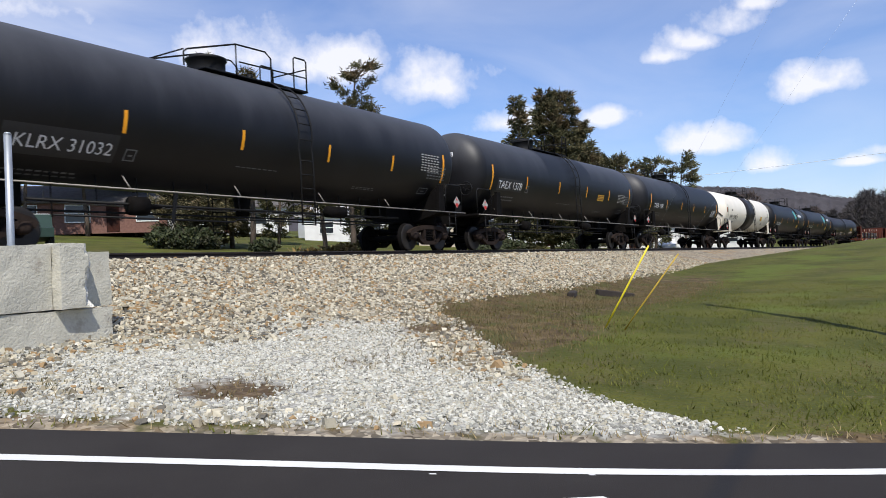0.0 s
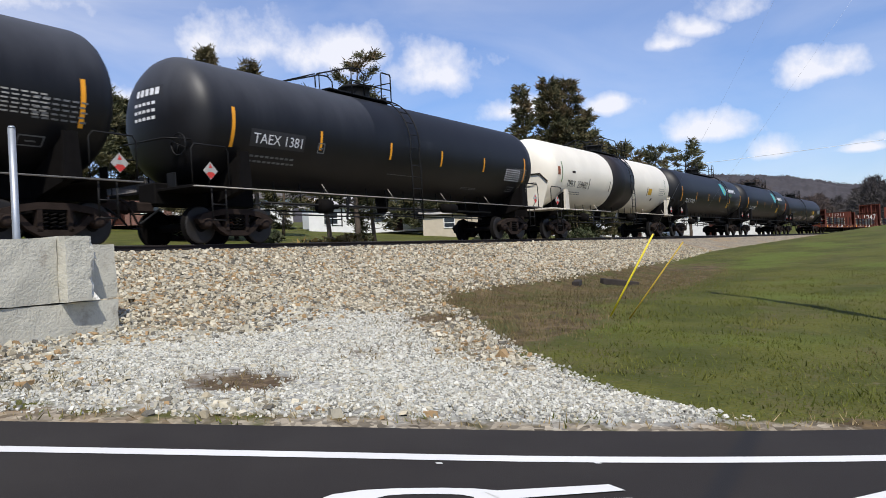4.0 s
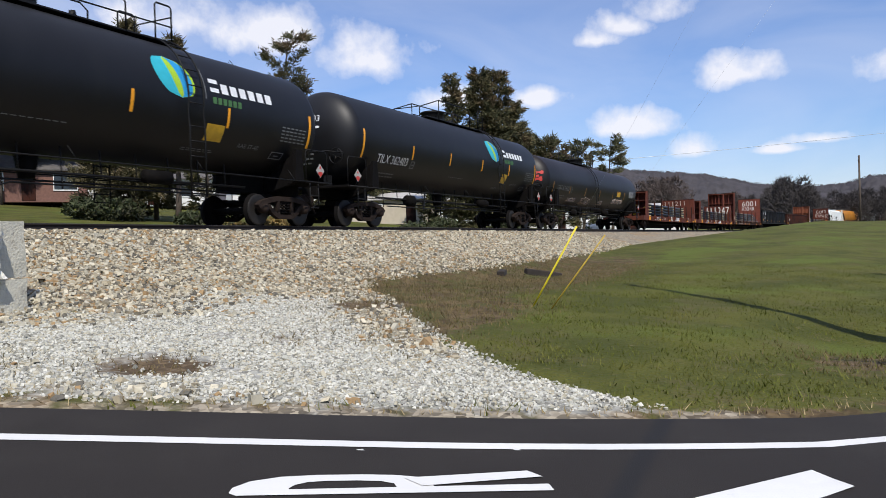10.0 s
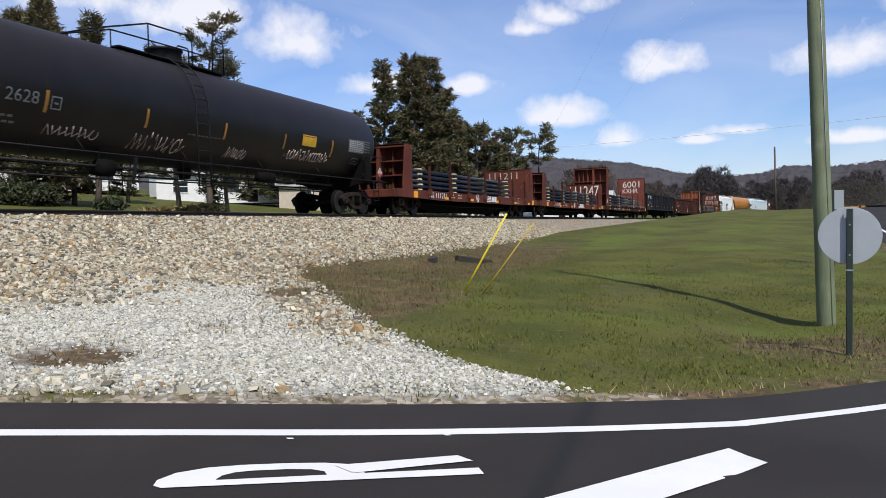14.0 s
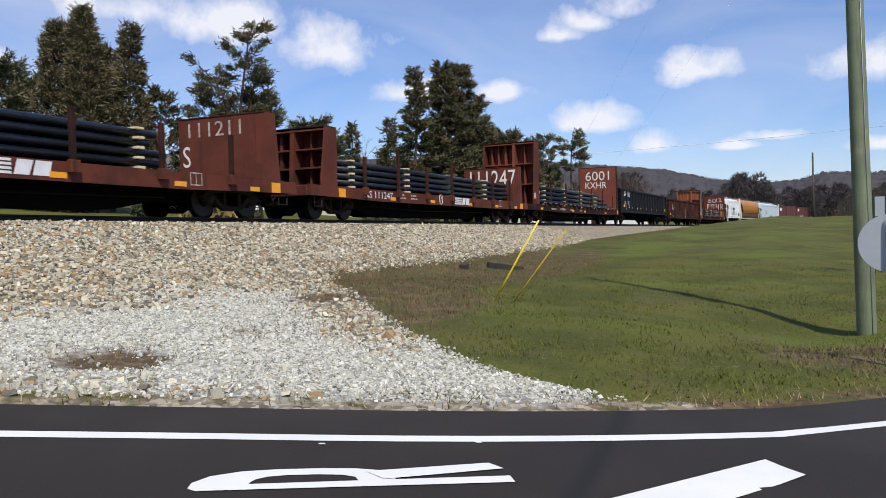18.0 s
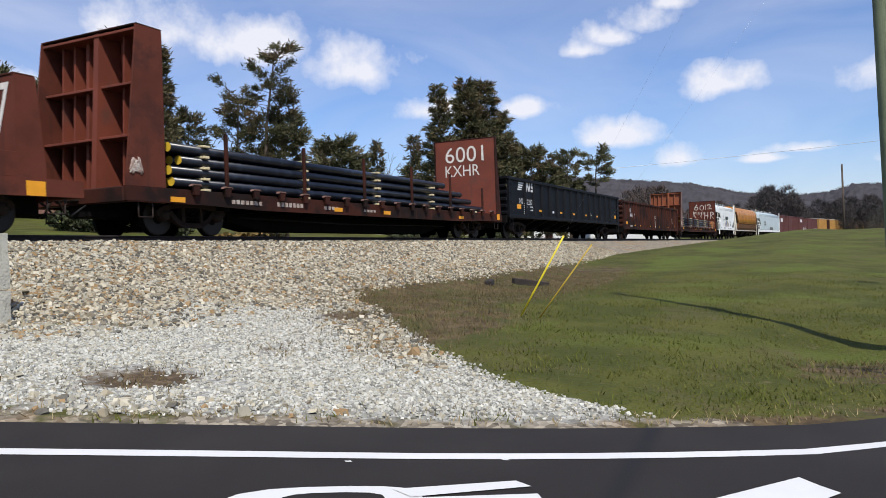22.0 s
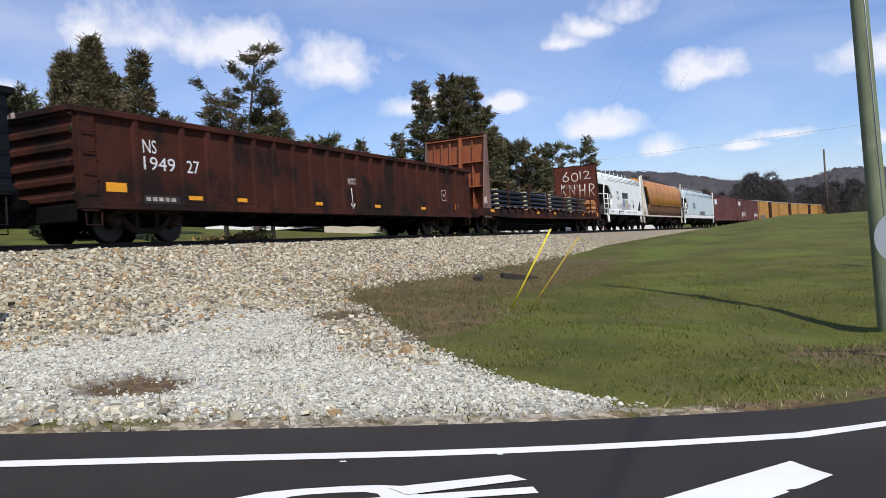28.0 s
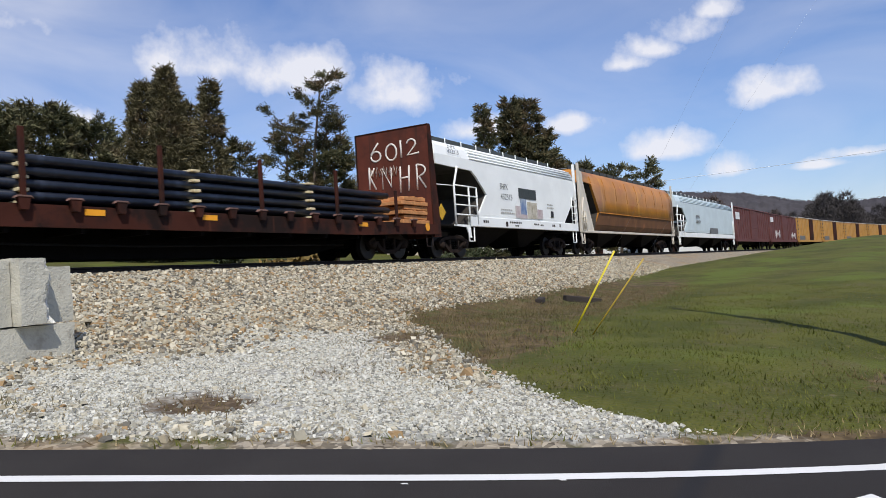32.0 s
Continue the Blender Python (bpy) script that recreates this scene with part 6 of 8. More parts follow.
# ---------------------------------------------------------------- train: gondolas
def gondola(cx, half, label, z0, z1, paint, ribs, lines, floor_rust):
    car = thing("gondola_car", label, "gondola car", "cars of the freight train")
    running_gear(car, half - 2.6, half)
    h = half - 0.42
    for y in (-1.47, 1.47):
        part("side_wall", Build().box(-h, h, y - 0.02, y + 0.02, z0, z1, 0.004), paint, car)
        o = -1 if y < 0 else 1
        part("top_chord", Build().box(-h - 0.02, h + 0.02, *sorted((y - o * 0.03, y + o * 0.12)), z1 - 0.12, z1 + 0.02, 0.015), paint, car)
        part("bottom_sill", Build().box(-h, h, *sorted((y - o * 0.02, y + o * 0.09)), z0, z0 + 0.16, 0.012), paint, car)
        for x in ribs:
            a, c = y + o * 0.02, y + o * 0.1
            b = Build().rings([[(x - 0.1, a, z0 + 0.1), (x - 0.06, c, z0 + 0.14), (x + 0.06, c, z0 + 0.14), (x + 0.1, a, z0 + 0.1)], [(x - 0.1, a, z1 - 0.11), (x - 0.06, c, z1 - 0.11), (x + 0.06, c, z1 - 0.11), (x + 0.1, a, z1 - 0.11)]], smooth=False)
            part("rib", b, paint, car)
        for x0 in (-h + 0.04, h - 0.46):
            part("corner_post", Build().box(x0, x0 + 0.42, *sorted((y + o * 0.021, y + o * 0.075)), z0 - 0.05, z1 - 0.1, 0.01), paint, car)
    for s in (-1, 1):
        b = Build()
        n = 6
        prof = []
        for k in range(n):
            za, zb = z0 + (z1 - z0) * k / n, z0 + (z1 - z0) * (k + 1) / n
            prof += [(0.0, za), (0.0, za + (zb - za) * 0.4), (0.09, za + (zb - za) * 0.55), (0.09, za + (zb - za) * 0.85)]
        prof.append((0.0, z1))
        b.rings([[(s * (h + d), y, z) for d, z in prof] for y in (-1.45, 1.45)], close=False, caps=False, smooth=False)
        part("end_wall", b, paint, car)
        part("end_cap", Build().box(*sorted((s * (h - 0.03), s * (h + 0.14))), -1.55, 1.55, z1 - 0.1, z1 + 0.03, 0.012), paint, car)
        part("end_sill", Build().box(*sorted((s * h, s * (h + 0.16))), -1.45, 1.45, z0 - 0.25, z0 + 0.1, 0.015), STEEL, car)
        for yy in (-1.5, 1.5):
            part("step", Build().tube([(s * (h - 0.55), yy, z0), (s * (h - 0.55), yy, 0.35), (s * (h - 0.15), yy, 0.35), (s * (h - 0.15), yy, z0)], 0.018, 6), paint, car)
            for k in range(4):
                z = z0 + 0.35 + k * 0.42
                part("grab_iron", Build().tube([(s * (h - 0.45), yy * 1.06, z), (s * (h - 0.1), yy * 1.06, z)], 0.013, 5), paint, car)
    part("floor", Build().box(-h, h, -1.45, 1.45, z0 + 0.05, z0 + 0.1), RUSTY_FRAME, car)
    part("centre_sill", Build().box(-half + 0.4, half - 0.4, -0.35, 0.35, 0.5, z0 + 0.04, 0.02), STEEL, car)
    for x in np.arange(-half + 4, half - 3.8, 1.9):
        part("cross_bearer", Build().rings([[(x + d, y, z) for y, z in ((-1.45, z0), (-1.45, z0 - 0.12), (-0.4, 0.42), (0.4, 0.42), (1.45, z0 - 0.12), (1.45, z0))] for d in (-0.07, 0.07)], smooth=False), STEEL, car)
    lines(car, h, z0, z1)
    CARS.append((car, cx, half))


def black_gondola_lines(car, h, z0, z1):
    y = -1.495
    q = side_place(-9.2, 2.35, y)
    b = Build()
    for k in range(4):
        b.add([q(0.0 + 0.05 * k, 0.11 * k), q(0.55 + 0.1 * k, 0.11 * k), q(0.58 + 0.1 * k, 0.11 * k + 0.065), q(0.04 + 0.05 * k, 0.11 * k + 0.065)], [(0, 1, 2, 3)])
    part("emblem", b, LETTER, car, "striped white emblem")
    q = side_place(-8.05, 2.33, y)
    b = Build()
    for u0, v0, u1, v1, w in ((0.0, 0.0, 0.12, 0.5, 0.15), (0.14, 0.5, 0.36, 0.0, 0.15), (0.4, 0.0, 0.52, 0.5, 0.14)):
        b.add([q(u0, v0), q(u0 + w, v0), q(u1 + w, v1), q(u1, v1)], [(0, 1, 2, 3) if v1 > v0 else (3, 2, 1, 0)])
    for v, u0, u1 in ((0.0, 0.68, 1.08), (0.19, 0.74, 1.12), (0.38, 0.79, 1.2)):
        b.add([q(u0, v), q(u1, v), q(u1 + 0.03, v + 0.12), q(u0 + 0.03, v + 0.12)], [(0, 1, 2, 3)])
    b.add([q(0.98, 0.12), q(1.09, 0.12), q(1.12, 0.19), q(1.01, 0.19)], [(0, 1, 2, 3)]).add([q(0.78, 0.31), q(0.89, 0.31), q(0.91, 0.38), q(0.8, 0.38)], [(0, 1, 2, 3)])
    part("emblem", b, LETTER, car, "slanted white block emblem")
    lettering("NS", 0.27, side_place(-8.95, 1.68, y), LETTER, car, 0.42, "white reporting mark")
    lettering("202217", 0.27, side_place(-8.22, 1.66, y), LETTER, car, 1.05, "white car number")
    flat_bars([(0, 0.32, 0, 0.07), (0.75, 1.15, 0, 0.07), (0, 0.28, -0.16, -0.09), (0.75, 1.15, -0.16, -0.09)], side_place(-8.2, 1.52, y), LETTER, car)
    flat_bars([(0, 0.08, 0.1 * k, 0.1 * k + 0.05) for k in range(8)], side_place(-8.36, 0.98, y), LETTER, car)
    for x, z, w, hh in ((-9.05, 1.42, 0.55, 0.22), (-5.95, 1.36, 0.42, 0.1), (-2.5, 1.36, 0.38, 0.1), (-0.12, 1.36, 0.36, 0.1), (2.42, 1.36, 0.36, 0.1), (4.95, 1.36, 0.36, 0.1), (h - 0.9, 1.36, 0.4, 0.24)):
        part("reflector", Build().box(x - w / 2, x + w / 2, y - 0.004, y, z, z + hh), REFLECT, car)
    part("decal", Build().box(-4.0, -3.74, y - 0.004, y, 1.34, 1.46), LETTER, car)
    flat_bars([(0, 0.5, 0, 0.06), (0, 0.4, 0.12, 0.18)], side_place(3.2, 1.4, y), LETTER, car)
    part("chalk_mark", Build().tube([(-1.81, y, 2.3), (-1.83, y, 2.78)], 0.012, 4), LETTER, car)


def brown_gondola_lines(car, h, z0, z1):
    y = -1.495
    lettering("NS", 0.3, side_place(-8.35, 1.98, y), LETTER, car, 0.4, "white reporting mark")
    lettering("1949", 0.3, side_place(-8.35, 1.6, y), LETTER, car, 0.95, "white car number")
    lettering("27", 0.3, side_place(-7.02, 1.6, y), LETTER, car, 0.42, "white car number")
    part("stencil_panel", Build().box(-8.4, -7.3, y - 0.003, y, 0.72, 1.02), LETTER_BLACK, car, "black stencil panel")
    flat_bars([(0, 0.95, 0, 0.09), (0, 0.95, 0.14, 0.23)], side_place(-8.35, 0.75, y - 0.006), LETTER_RUST, car)
    for x, z, w, hh in ((-9.15, 1.06, 0.55, 0.2), (-6.8, 0.95, 0.5, 0.1), (-5.08, 0.95, 0.4, 0.1), (-1.58, 0.95, 0.45, 0.1), (1.98, 0.95, 0.45, 0.1), (5.54, 0.95, 0.4, 0.1), (8.72, 1.0, 0.36, 0.24)):
        part("reflector", Build().box(x - w / 2, x + w / 2, y - 0.004, y, z, z + hh), REFLECT, car)
    lettering("ROD", 0.2, side_place(0.18, 1.68, y - 0.004), CHALK, car, 0.5, "chalked white letters")
    part("chalk_arrow", Build().tube([(0.36, y - 0.004, 1.55), (0.4, y - 0.004, 0.9)], 0.014, 4).tube([(0.28, y - 0.004, 1.05), (0.4, y - 0.004, 0.88), (0.52, y - 0.004, 1.05)], 0.018, 4), CHALK, car, "chalked white arrow")
    q = side_place(7.26, 1.35, y - 0.004)
    b = Build()
    for r in ((0, 0.42, 0, 0.035), (0, 0.42, 0.4, 0.435), (0, 0.035, 0.035, 0.4), (0.385, 0.42, 0.035, 0.4), (0.14, 0.28, 0.15, 0.28)):
        b.add([q(r[0], r[2]), q(r[1], r[2]), q(r[1], r[3]), q(r[0], r[3])], [(0, 1, 2, 3)])
    part("stencil_box", b, LETTER_RUST, car)
    flat_bars([(0, 0.9, 0, 0.12)], face_place(-h - 0.16, 0.9, z1 - 0.07), LETTER_RUST, car)


# ---------------------------------------------------------------- train: covered hoppers and box cars
def hopper(cx, half, label, paint, z0, z1, rounded, lines, trim, ends, sill, ladder):
    """Covered hopper. ends: the body's two end outlines as (z, x) pairs, the -x end first; sill: x0, x1, z0, z1; ladder: its uprights' places at the -x end."""
    car = thing("covered_hopper", label, "hopper car", "cars of the freight train")
    running_gear(car, half - 2.1, half)
    flank = [(1.25, z0 + 0.12), (1.45, z0 + 0.4), (1.54, 2.17), (1.6, 2.2), (1.6, 2.9), (1.58, 3.3), (1.56, 3.68), (1.53, 3.74), (1.42, 4.1), (1.15, 4.38), (0.6, z1 - 0.06)] if rounded else \
            [(1.5, z0 + 0.25), (1.52, 1.6), (1.53, 2.2), (1.53, 2.4), (1.53, 3.0), (1.53, 3.24), (1.53, 3.28), (1.52, z1 - 0.75), (1.42, z1 - 0.42), (1.15, z1 - 0.2), (0.6, z1 - 0.05)]
    sec = [(-y, z) for y, z in flank] + flank[::-1]

    def end_at(s, z):
        e = ends[0 if s < 0 else 1]
        return float(np.interp(z, [p[0] for p in e], [p[1] for p in e]))
    lo, hi = [[(end_at(s, z), y, z) for y, z in sec] for s in (-1, 1)]
    b = Build().rings([[(p[0] + (q[0] - p[0]) * f, p[1], p[2]) for p, q in zip(lo, hi)] for f in (0, 0.1, 0.9, 1)], smooth=rounded, caps=False)
    n = len(sec)
    for e in (0, 3 * n):
        b.f += [(e + i, e + i + 1, e + n - 2 - i, e + n - 1 - i) for i in range(n // 2 - 1)]
        b.s += [False] * (n // 2 - 1)
    part("body", b, paint, car)
    x0, x1, s0, s1 = sill
    for y in (-1.5, 1.5):
        o = -1 if y < 0 else 1
        part("side_sill", Build().box(x0, x1, y - 0.07, y + 0.07, s0, s1, 0.015), trim, car)
        if not rounded:
            for yy, z in ((1.52, z1 - 0.7), (1.49, z1 - 0.58), (1.45, z1 - 0.46), (1.36, z1 - 0.34)):
                part("roof_rib", Build().tube([(ladder[2] - 0.35, o * yy, z), (half - 0.65, o * yy, z)], 0.034, 6), paint, car)
        part("end_post", Build().box(half - 0.44, half - 0.3, y - 0.06, y + 0.06, s0, z1 + 0.1, 0.012), trim, car)
        x = half - 1.1
        lad = part("ladder", Build().tube([(x, y + o * 0.08, s1), (x, y + o * 0.08, s1 + 1.3)], 0.025, 6), trim, car)
        for k in range(4):
            part("rung", Build().tube([(x, y + o * 0.08, s1 + 0.15 + 0.34 * k), (half - 0.4, y + o * 0.08, s1 + 0.15 + 0.34 * k)], 0.018, 5), trim, lad)
        a, m, c, top = ladder
        lad = part("ladder", Build().tube([(a, y + o * 0.06, s0 + 0.02), (a, y + o * 0.06, top), (a + 0.35, y + o * 0.04, top + 0.7)], 0.04, 6), trim, car, "white ladder and brace")
        for x in (m, c):
            part("ladder_rail", Build().tube([(x, y + o * 0.06, s0 + 0.1), (x, y + o * 0.06, top)], 0.035, 6), trim, lad)
        for k in range(4):
            z = s1 + 0.04 + (top - s1 - 0.04) * k / 3
            part("rung", Build().tube([(a, y + o * 0.06, z), (c, y + o * 0.06, z)], 0.028, 5), trim, lad)
        part("hand_rail", Build().tube([(-half + 0.3, y, top - 0.05), (a, y, top - 0.02)], 0.02, 5), trim, lad)
        part("corner_plate", Build().rings([[(a - 0.02, y + d, s0 + 0.06), (x0 + 0.02, y + d, s0 + 0.06), (x0 + 0.1, y + d, s0 - 0.42), (x0 - 0.03, y + d, s0 - 0.42), (x0 - 0.3, y + d, s0 - 0.03), (a - 0.02, y + d, s0)] for d in (-0.02, 0.02)], smooth=False), trim, car)
        for x in (x0 + 0.1, half - 0.75):
            part("step", Build().tube([(x - 0.2, y, s0), (x - 0.2, y, s0 - 0.55), (x + 0.22, y, s0 - 0.55), (x + 0.22, y, s0)], 0.03, 6), trim, car)
    for s in (-1, 1):
        part("end_platform", Build().box(*sorted((s * (half - 2.0), s * (half - 0.35))), -1.42, 1.42, s0 - 0.02, s0 + 0.06, 0.01), STEEL, car)
        part("stub_sill", Build().box(*sorted((s * (half - 0.4), s * (half - 3.2))), -0.3, 0.3, 0.75, s0 - 0.03, 0.02), STEEL, car)
        part("air_tank", Build().tube([(s * (half - 1.0), -0.8, s0 + 0.32), (s * (half - 1.0), 0.8, s0 + 0.32)], 0.24, 14), trim, car)
        # sheet just outside the end, coloured dark for the recess's shade
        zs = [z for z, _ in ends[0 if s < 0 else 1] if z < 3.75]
        part("slope_sheet", Build().rings([[(end_at(s, z) + s * 0.015, y, z) for z in zs] for y in (-1.46, 1.46)], close=False, caps=False, smooth=False), SLOPE_SHADE, car, "sloping end sheet with its shade painted in grey-brown")
    walk_ = part("roof_walk", Build().box(-half + 1.6, half - 0.7, -0.35, 0.35, z1 + 0.02, z1 + 0.05, 0.006), GALV, car)
    for x in np.arange(-half + 1.8, half - 0.7, 1.3):
        for y in (-0.34, 0.34):
            part("walk_post", Build().tube([(x, y * 1.12, z1 - 0.08), (x, y * 1.12, z1 + 0.28)], 0.024, 5), RUSTY_FRAME if rounded else trim, walk_)
        part("walk_panel", Build().box(x + 0.03, min(x + 1.27, half - 0.7), -0.37, -0.355, z1 + 0.03, z1 + 0.24, 0.004), WALK_GREY, walk_)
    for x in np.arange(-half + 2.2, half - 1.3, 2.6):
        part("hatch", Build().tube([(x, 0.5, z1 - 0.1), (x, 0.5, z1 + 0.02)], 0.3, 14), paint, car)
    n = 3 if half > 8 else 2
    for k in range(n):
        x = (k - (n - 1) / 2) * (2 * half - 6.5) / n
        w = (2 * half - 6.5) / n / 2 - 0.1
        b = Build().rings([[(x - w, -1.3, s0 + 0.15), (x + w, -1.3, s0 + 0.15), (x + w, 1.3, s0 + 0.15), (x - w, 1.3, s0 + 0.15)], [(x - 0.35, -0.6, 0.42), (x + 0.35, -0.6, 0.42), (x + 0.35, 0.6, 0.42), (x - 0.35, 0.6, 0.42)]], smooth=False)
        part("outlet_chute", b, STEEL, car)
    lines(car, half, z0, z1)
    CARS.append((car, cx, half))


def white_hopper_lines(car, half, z0, z1):
    y = -1.545
    lettering("SHPX", 0.24, side_place(-1.86, 2.7, y), LETTER_DIM, car, 0.72, "grey reporting mark")
    lettering("432315", 0.24, side_place(-1.86, 2.29, y), LETTER_DIM, car, 1.1, "grey car number")
    lettering("SHPX", 0.15, side_place(-6.04, 4.0 - 0.08, y), LETTER_DIM, car, 0.6, "small grey reporting mark")
    lettering("432315", 0.15, side_place(-6.04, 3.74, y), LETTER_DIM, car, 0.85, "small grey car number")
    part("emblem", Build().box(-0.1, 1.75, y - 0.006, y, 2.42, 2.86), WALK_GREY, car, "dark mural patch with dull colours below it")
    for x, w, z, hh, m in ((0.02, 0.62, 1.72, 0.72, MURAL_BLUE), (0.3, 0.36, 2.4, 0.2, MURAL_BLUE), (0.75, 0.5, 1.58, 0.72, MURAL_TAN), (1.28, 0.5, 1.6, 0.7, MURAL_TAN), (1.8, 0.62, 1.6, 0.42, MURAL_PINK), (-0.5, 0.55, 1.58, 0.5, MURAL_PINK), (0.0, 0.7, 1.56, 0.18, MURAL_PINK)):
        part("graffiti", Build().box(x, x + w, y - 0.003 - 0.002 * w, y, z, z + hh, 0.001), m, car)
    flat_bars([(0, 1.3, 0, 0.06), (0, 1.1, 0.13, 0.18)], side_place(-1.9, 1.72, y), LETTER_FAINT, car)
    flat_bars([(0, 0.8, 0, 0.06), (0, 0.7, 0.14, 0.2)], side_place(3.0, 2.12, y), LETTER_FAINT, car)
    part("decal", Build().box(3.4, 3.72, y - 0.004, y, 1.72, 2.0), LETTER_BLACK, car)
    flat_bars([(0, 0.5, 0, 0.1), (2.0, 2.3, -0.1, 0.1), (2.4, 3.6, 0.04, 0.12), (2.9, 3.3, -0.08, -0.02), (4.9, 5.5, 0.02, 0.1), (5.6, 6.0, 0.0, 0.07), (7.0, 7.4, 0.0, 0.1), (7.9, 8.1, 0, 0.14)], side_place(-3.6, 1.28, -1.574), RUSTY_FRAME, car)
    part("decal", Build().rings([[(-6.3 + dx, -1.3 + d, 1.62 + dz) for dx, dz in ((-0.3, 0), (0, -0.3), (0.3, 0), (0, 0.3))] for d in (-0.008, 0.008)], smooth=False), YELLOW, car, "worn yellow diamond placard")


def rust_hopper_lines(car, half, z0, z1):
    for k in range(9):
        x = -7.6 + k * 2.0
        part("seam", Build().tube([(x, -1.44, 4.1), (x, -1.565, 3.66), (x, -1.61, 2.9)], 0.018, 5, 0.006), HOPPER_RUST, car)
    # side below the seam turns under: rust plus painted-in shade
    part("lower_band", Build().rings([[(x0, -1.585, 2.22), (x1, -1.56, 2.16), (x2, -1.465, z0 + 0.4), (x3, -1.26, z0 + 0.1)] for x0, x1, x2, x3 in ((-6.66, -6.68, -7.1, -7.25), (9.12, 9.12, 9.02, 8.9))], close=False, caps=False, smooth=False), HOPPER_RUST_SHADE, car, "rust-brown lower side with its shade painted in")
    part("seam", Build().tube([(-6.66, -1.6, 2.19), (9.15, -1.6, 2.19)], 0.022, 6), HOPPER_RUST, car, "welded seam along the side")
    part("end_gusset", Build().rings([[(x, -1.5 + d, z) for x, z in ((-9.3, 4.3), (-8.85, 4.25), (-8.7, 3.65), (-7.45, 1.15), (-9.45, 1.15))] for d in (-0.012, 0.012)], smooth=False), DIRTY_WHITE, car, "stained cream end gusset")
    for y in (-1.5, 1.5):
        part("end_post", Build().box(-9.45, -9.31, y - 0.06, y + 0.06, 1.1, z1 + 0.05, 0.012), DIRTY_WHITE, car)


def blue_hopper_lines(car, half, z0, z1):
    flat_bars([(0, 1.2, 0, 0.25), (0, 1.4, -0.4, -0.15)], side_place(-4.5, 2.6, -1.575), LETTER_DIM, car)
    part("graffiti", Build().box(0.2, 3.2, -1.58, -1.575, 1.4, 1.9, 0.001), LETTER_DIM, car)


def box_car(cx, half, label, paint, roof, z0, z1, doors, lines):
    car = thing("box_car", label, "box car", "cars of the freight train")
    running_gear(car, half - 2.5, half)
    h = half - 0.45
    part("body", Build().box(-h, h, -1.45, 1.45, z0, z1 - 0.25, 0.02), paint, car)
    part("roof", Build().rings([[(x, y, z) for y, z in ((-1.53, z1 - 0.27), (-1.5, z1 - 0.18), (0, z1), (1.5, z1 - 0.18), (1.53, z1 - 0.27))] for x in (-h - 0.05, h + 0.05)], smooth=False), roof, car)
    for y in (-1.45, 1.45):
        o = -1 if y < 0 else 1
        part("side_sill", Build().box(-h, h, *sorted((y, y + o * 0.05)), z0 - 0.2, z0 + 0.1, 0.01), paint, car)
        for x in np.arange(-h + 0.9, h - 0.5, 1.15):
            if all(abs(x - d) > 1.7 for d in doors):
                part("rib", Build().box(x - 0.04, x + 0.04, *sorted((y, y + o * 0.045)), z0 + 0.1, z1 - 0.3, 0.01), paint, car)
        for d in doors:
            dr = part("door", Build().box(d - 1.5, d + 1.5, *sorted((y + o * 0.01, y + o * 0.08)), z0 + 0.05, z1 - 0.32, 0.012), BROWN_DARK if paint is BOX_ORANGE else paint, car)
            for k in range(4):
                z = z0 + 0.5 + k * (z1 - z0 - 1.1) / 3
                part("door_rib", Build().box(d - 1.45, d + 1.45, *sorted((y + o * 0.08, y + o * 0.105)), z - 0.05, z + 0.05, 0.008), BROWN_DARK if paint is BOX_ORANGE else paint, dr)
        for s in (-1, 1):
            part("ladder", Build().tube([(s * (h - 0.12), y + o * 0.06, 0.5), (s * (h - 0.12), y + o * 0.06, z0 + 1.6)], 0.02, 5).tube([(s * (h - 0.55), y + o * 0.06, 0.5), (s * (h - 0.55), y + o * 0.06, z0 + 1.6)], 0.02, 5), paint, car)
    part("centre_sill", Build().box(-half + 0.4, half - 0.4, -0.35, 0.35, 0.6, z0, 0.02), STEEL, car)
    lines(car, h, z0, z1)
    CARS.append((car, cx, half))


def maroon_lines(car, h, z0, z1):
    part("emblem", Build().box(-h + 0.6, -h + 2.4, -1.5, -1.495, 3.2, 3.8, 0.001), LETTER, car, "white painted panel")
    scribble(lambda u, v: (-h + 3.2 + u, -1.5, 1.2 + v), 12, 3.4, 1.1, LETTER, car)
    scribble(lambda u, v: (h - 4.6 + u, -1.5, 1.2 + v), 15, 3.2, 0.9, LETTER, car)


def plain_maroon_lines(car, h, z0, z1):
    part("emblem", Build().box(-h + 0.6, -h + 2.5, -1.5, -1.495, 3.0, 3.7, 0.001), LETTER, car, "white painted panel")


def orange_lines(car, h, z0, z1):
    for x in (-h + 0.35, h - 0.35):
        for k in range(6):
            part("black_bar", Build().box(x - 0.28, x + 0.28, -1.52, -1.496, z0 + 0.4 + k * 0.55, z0 + 0.62 + k * 0.55, 0.002), LETTER_BLACK, car)
    part("graffiti", Build().box(-h + 1.2, -h + 5.2, -1.51, -1.5, z0 + 0.1, z0 + 0.7, 0.001), LETTER_DIM, car)


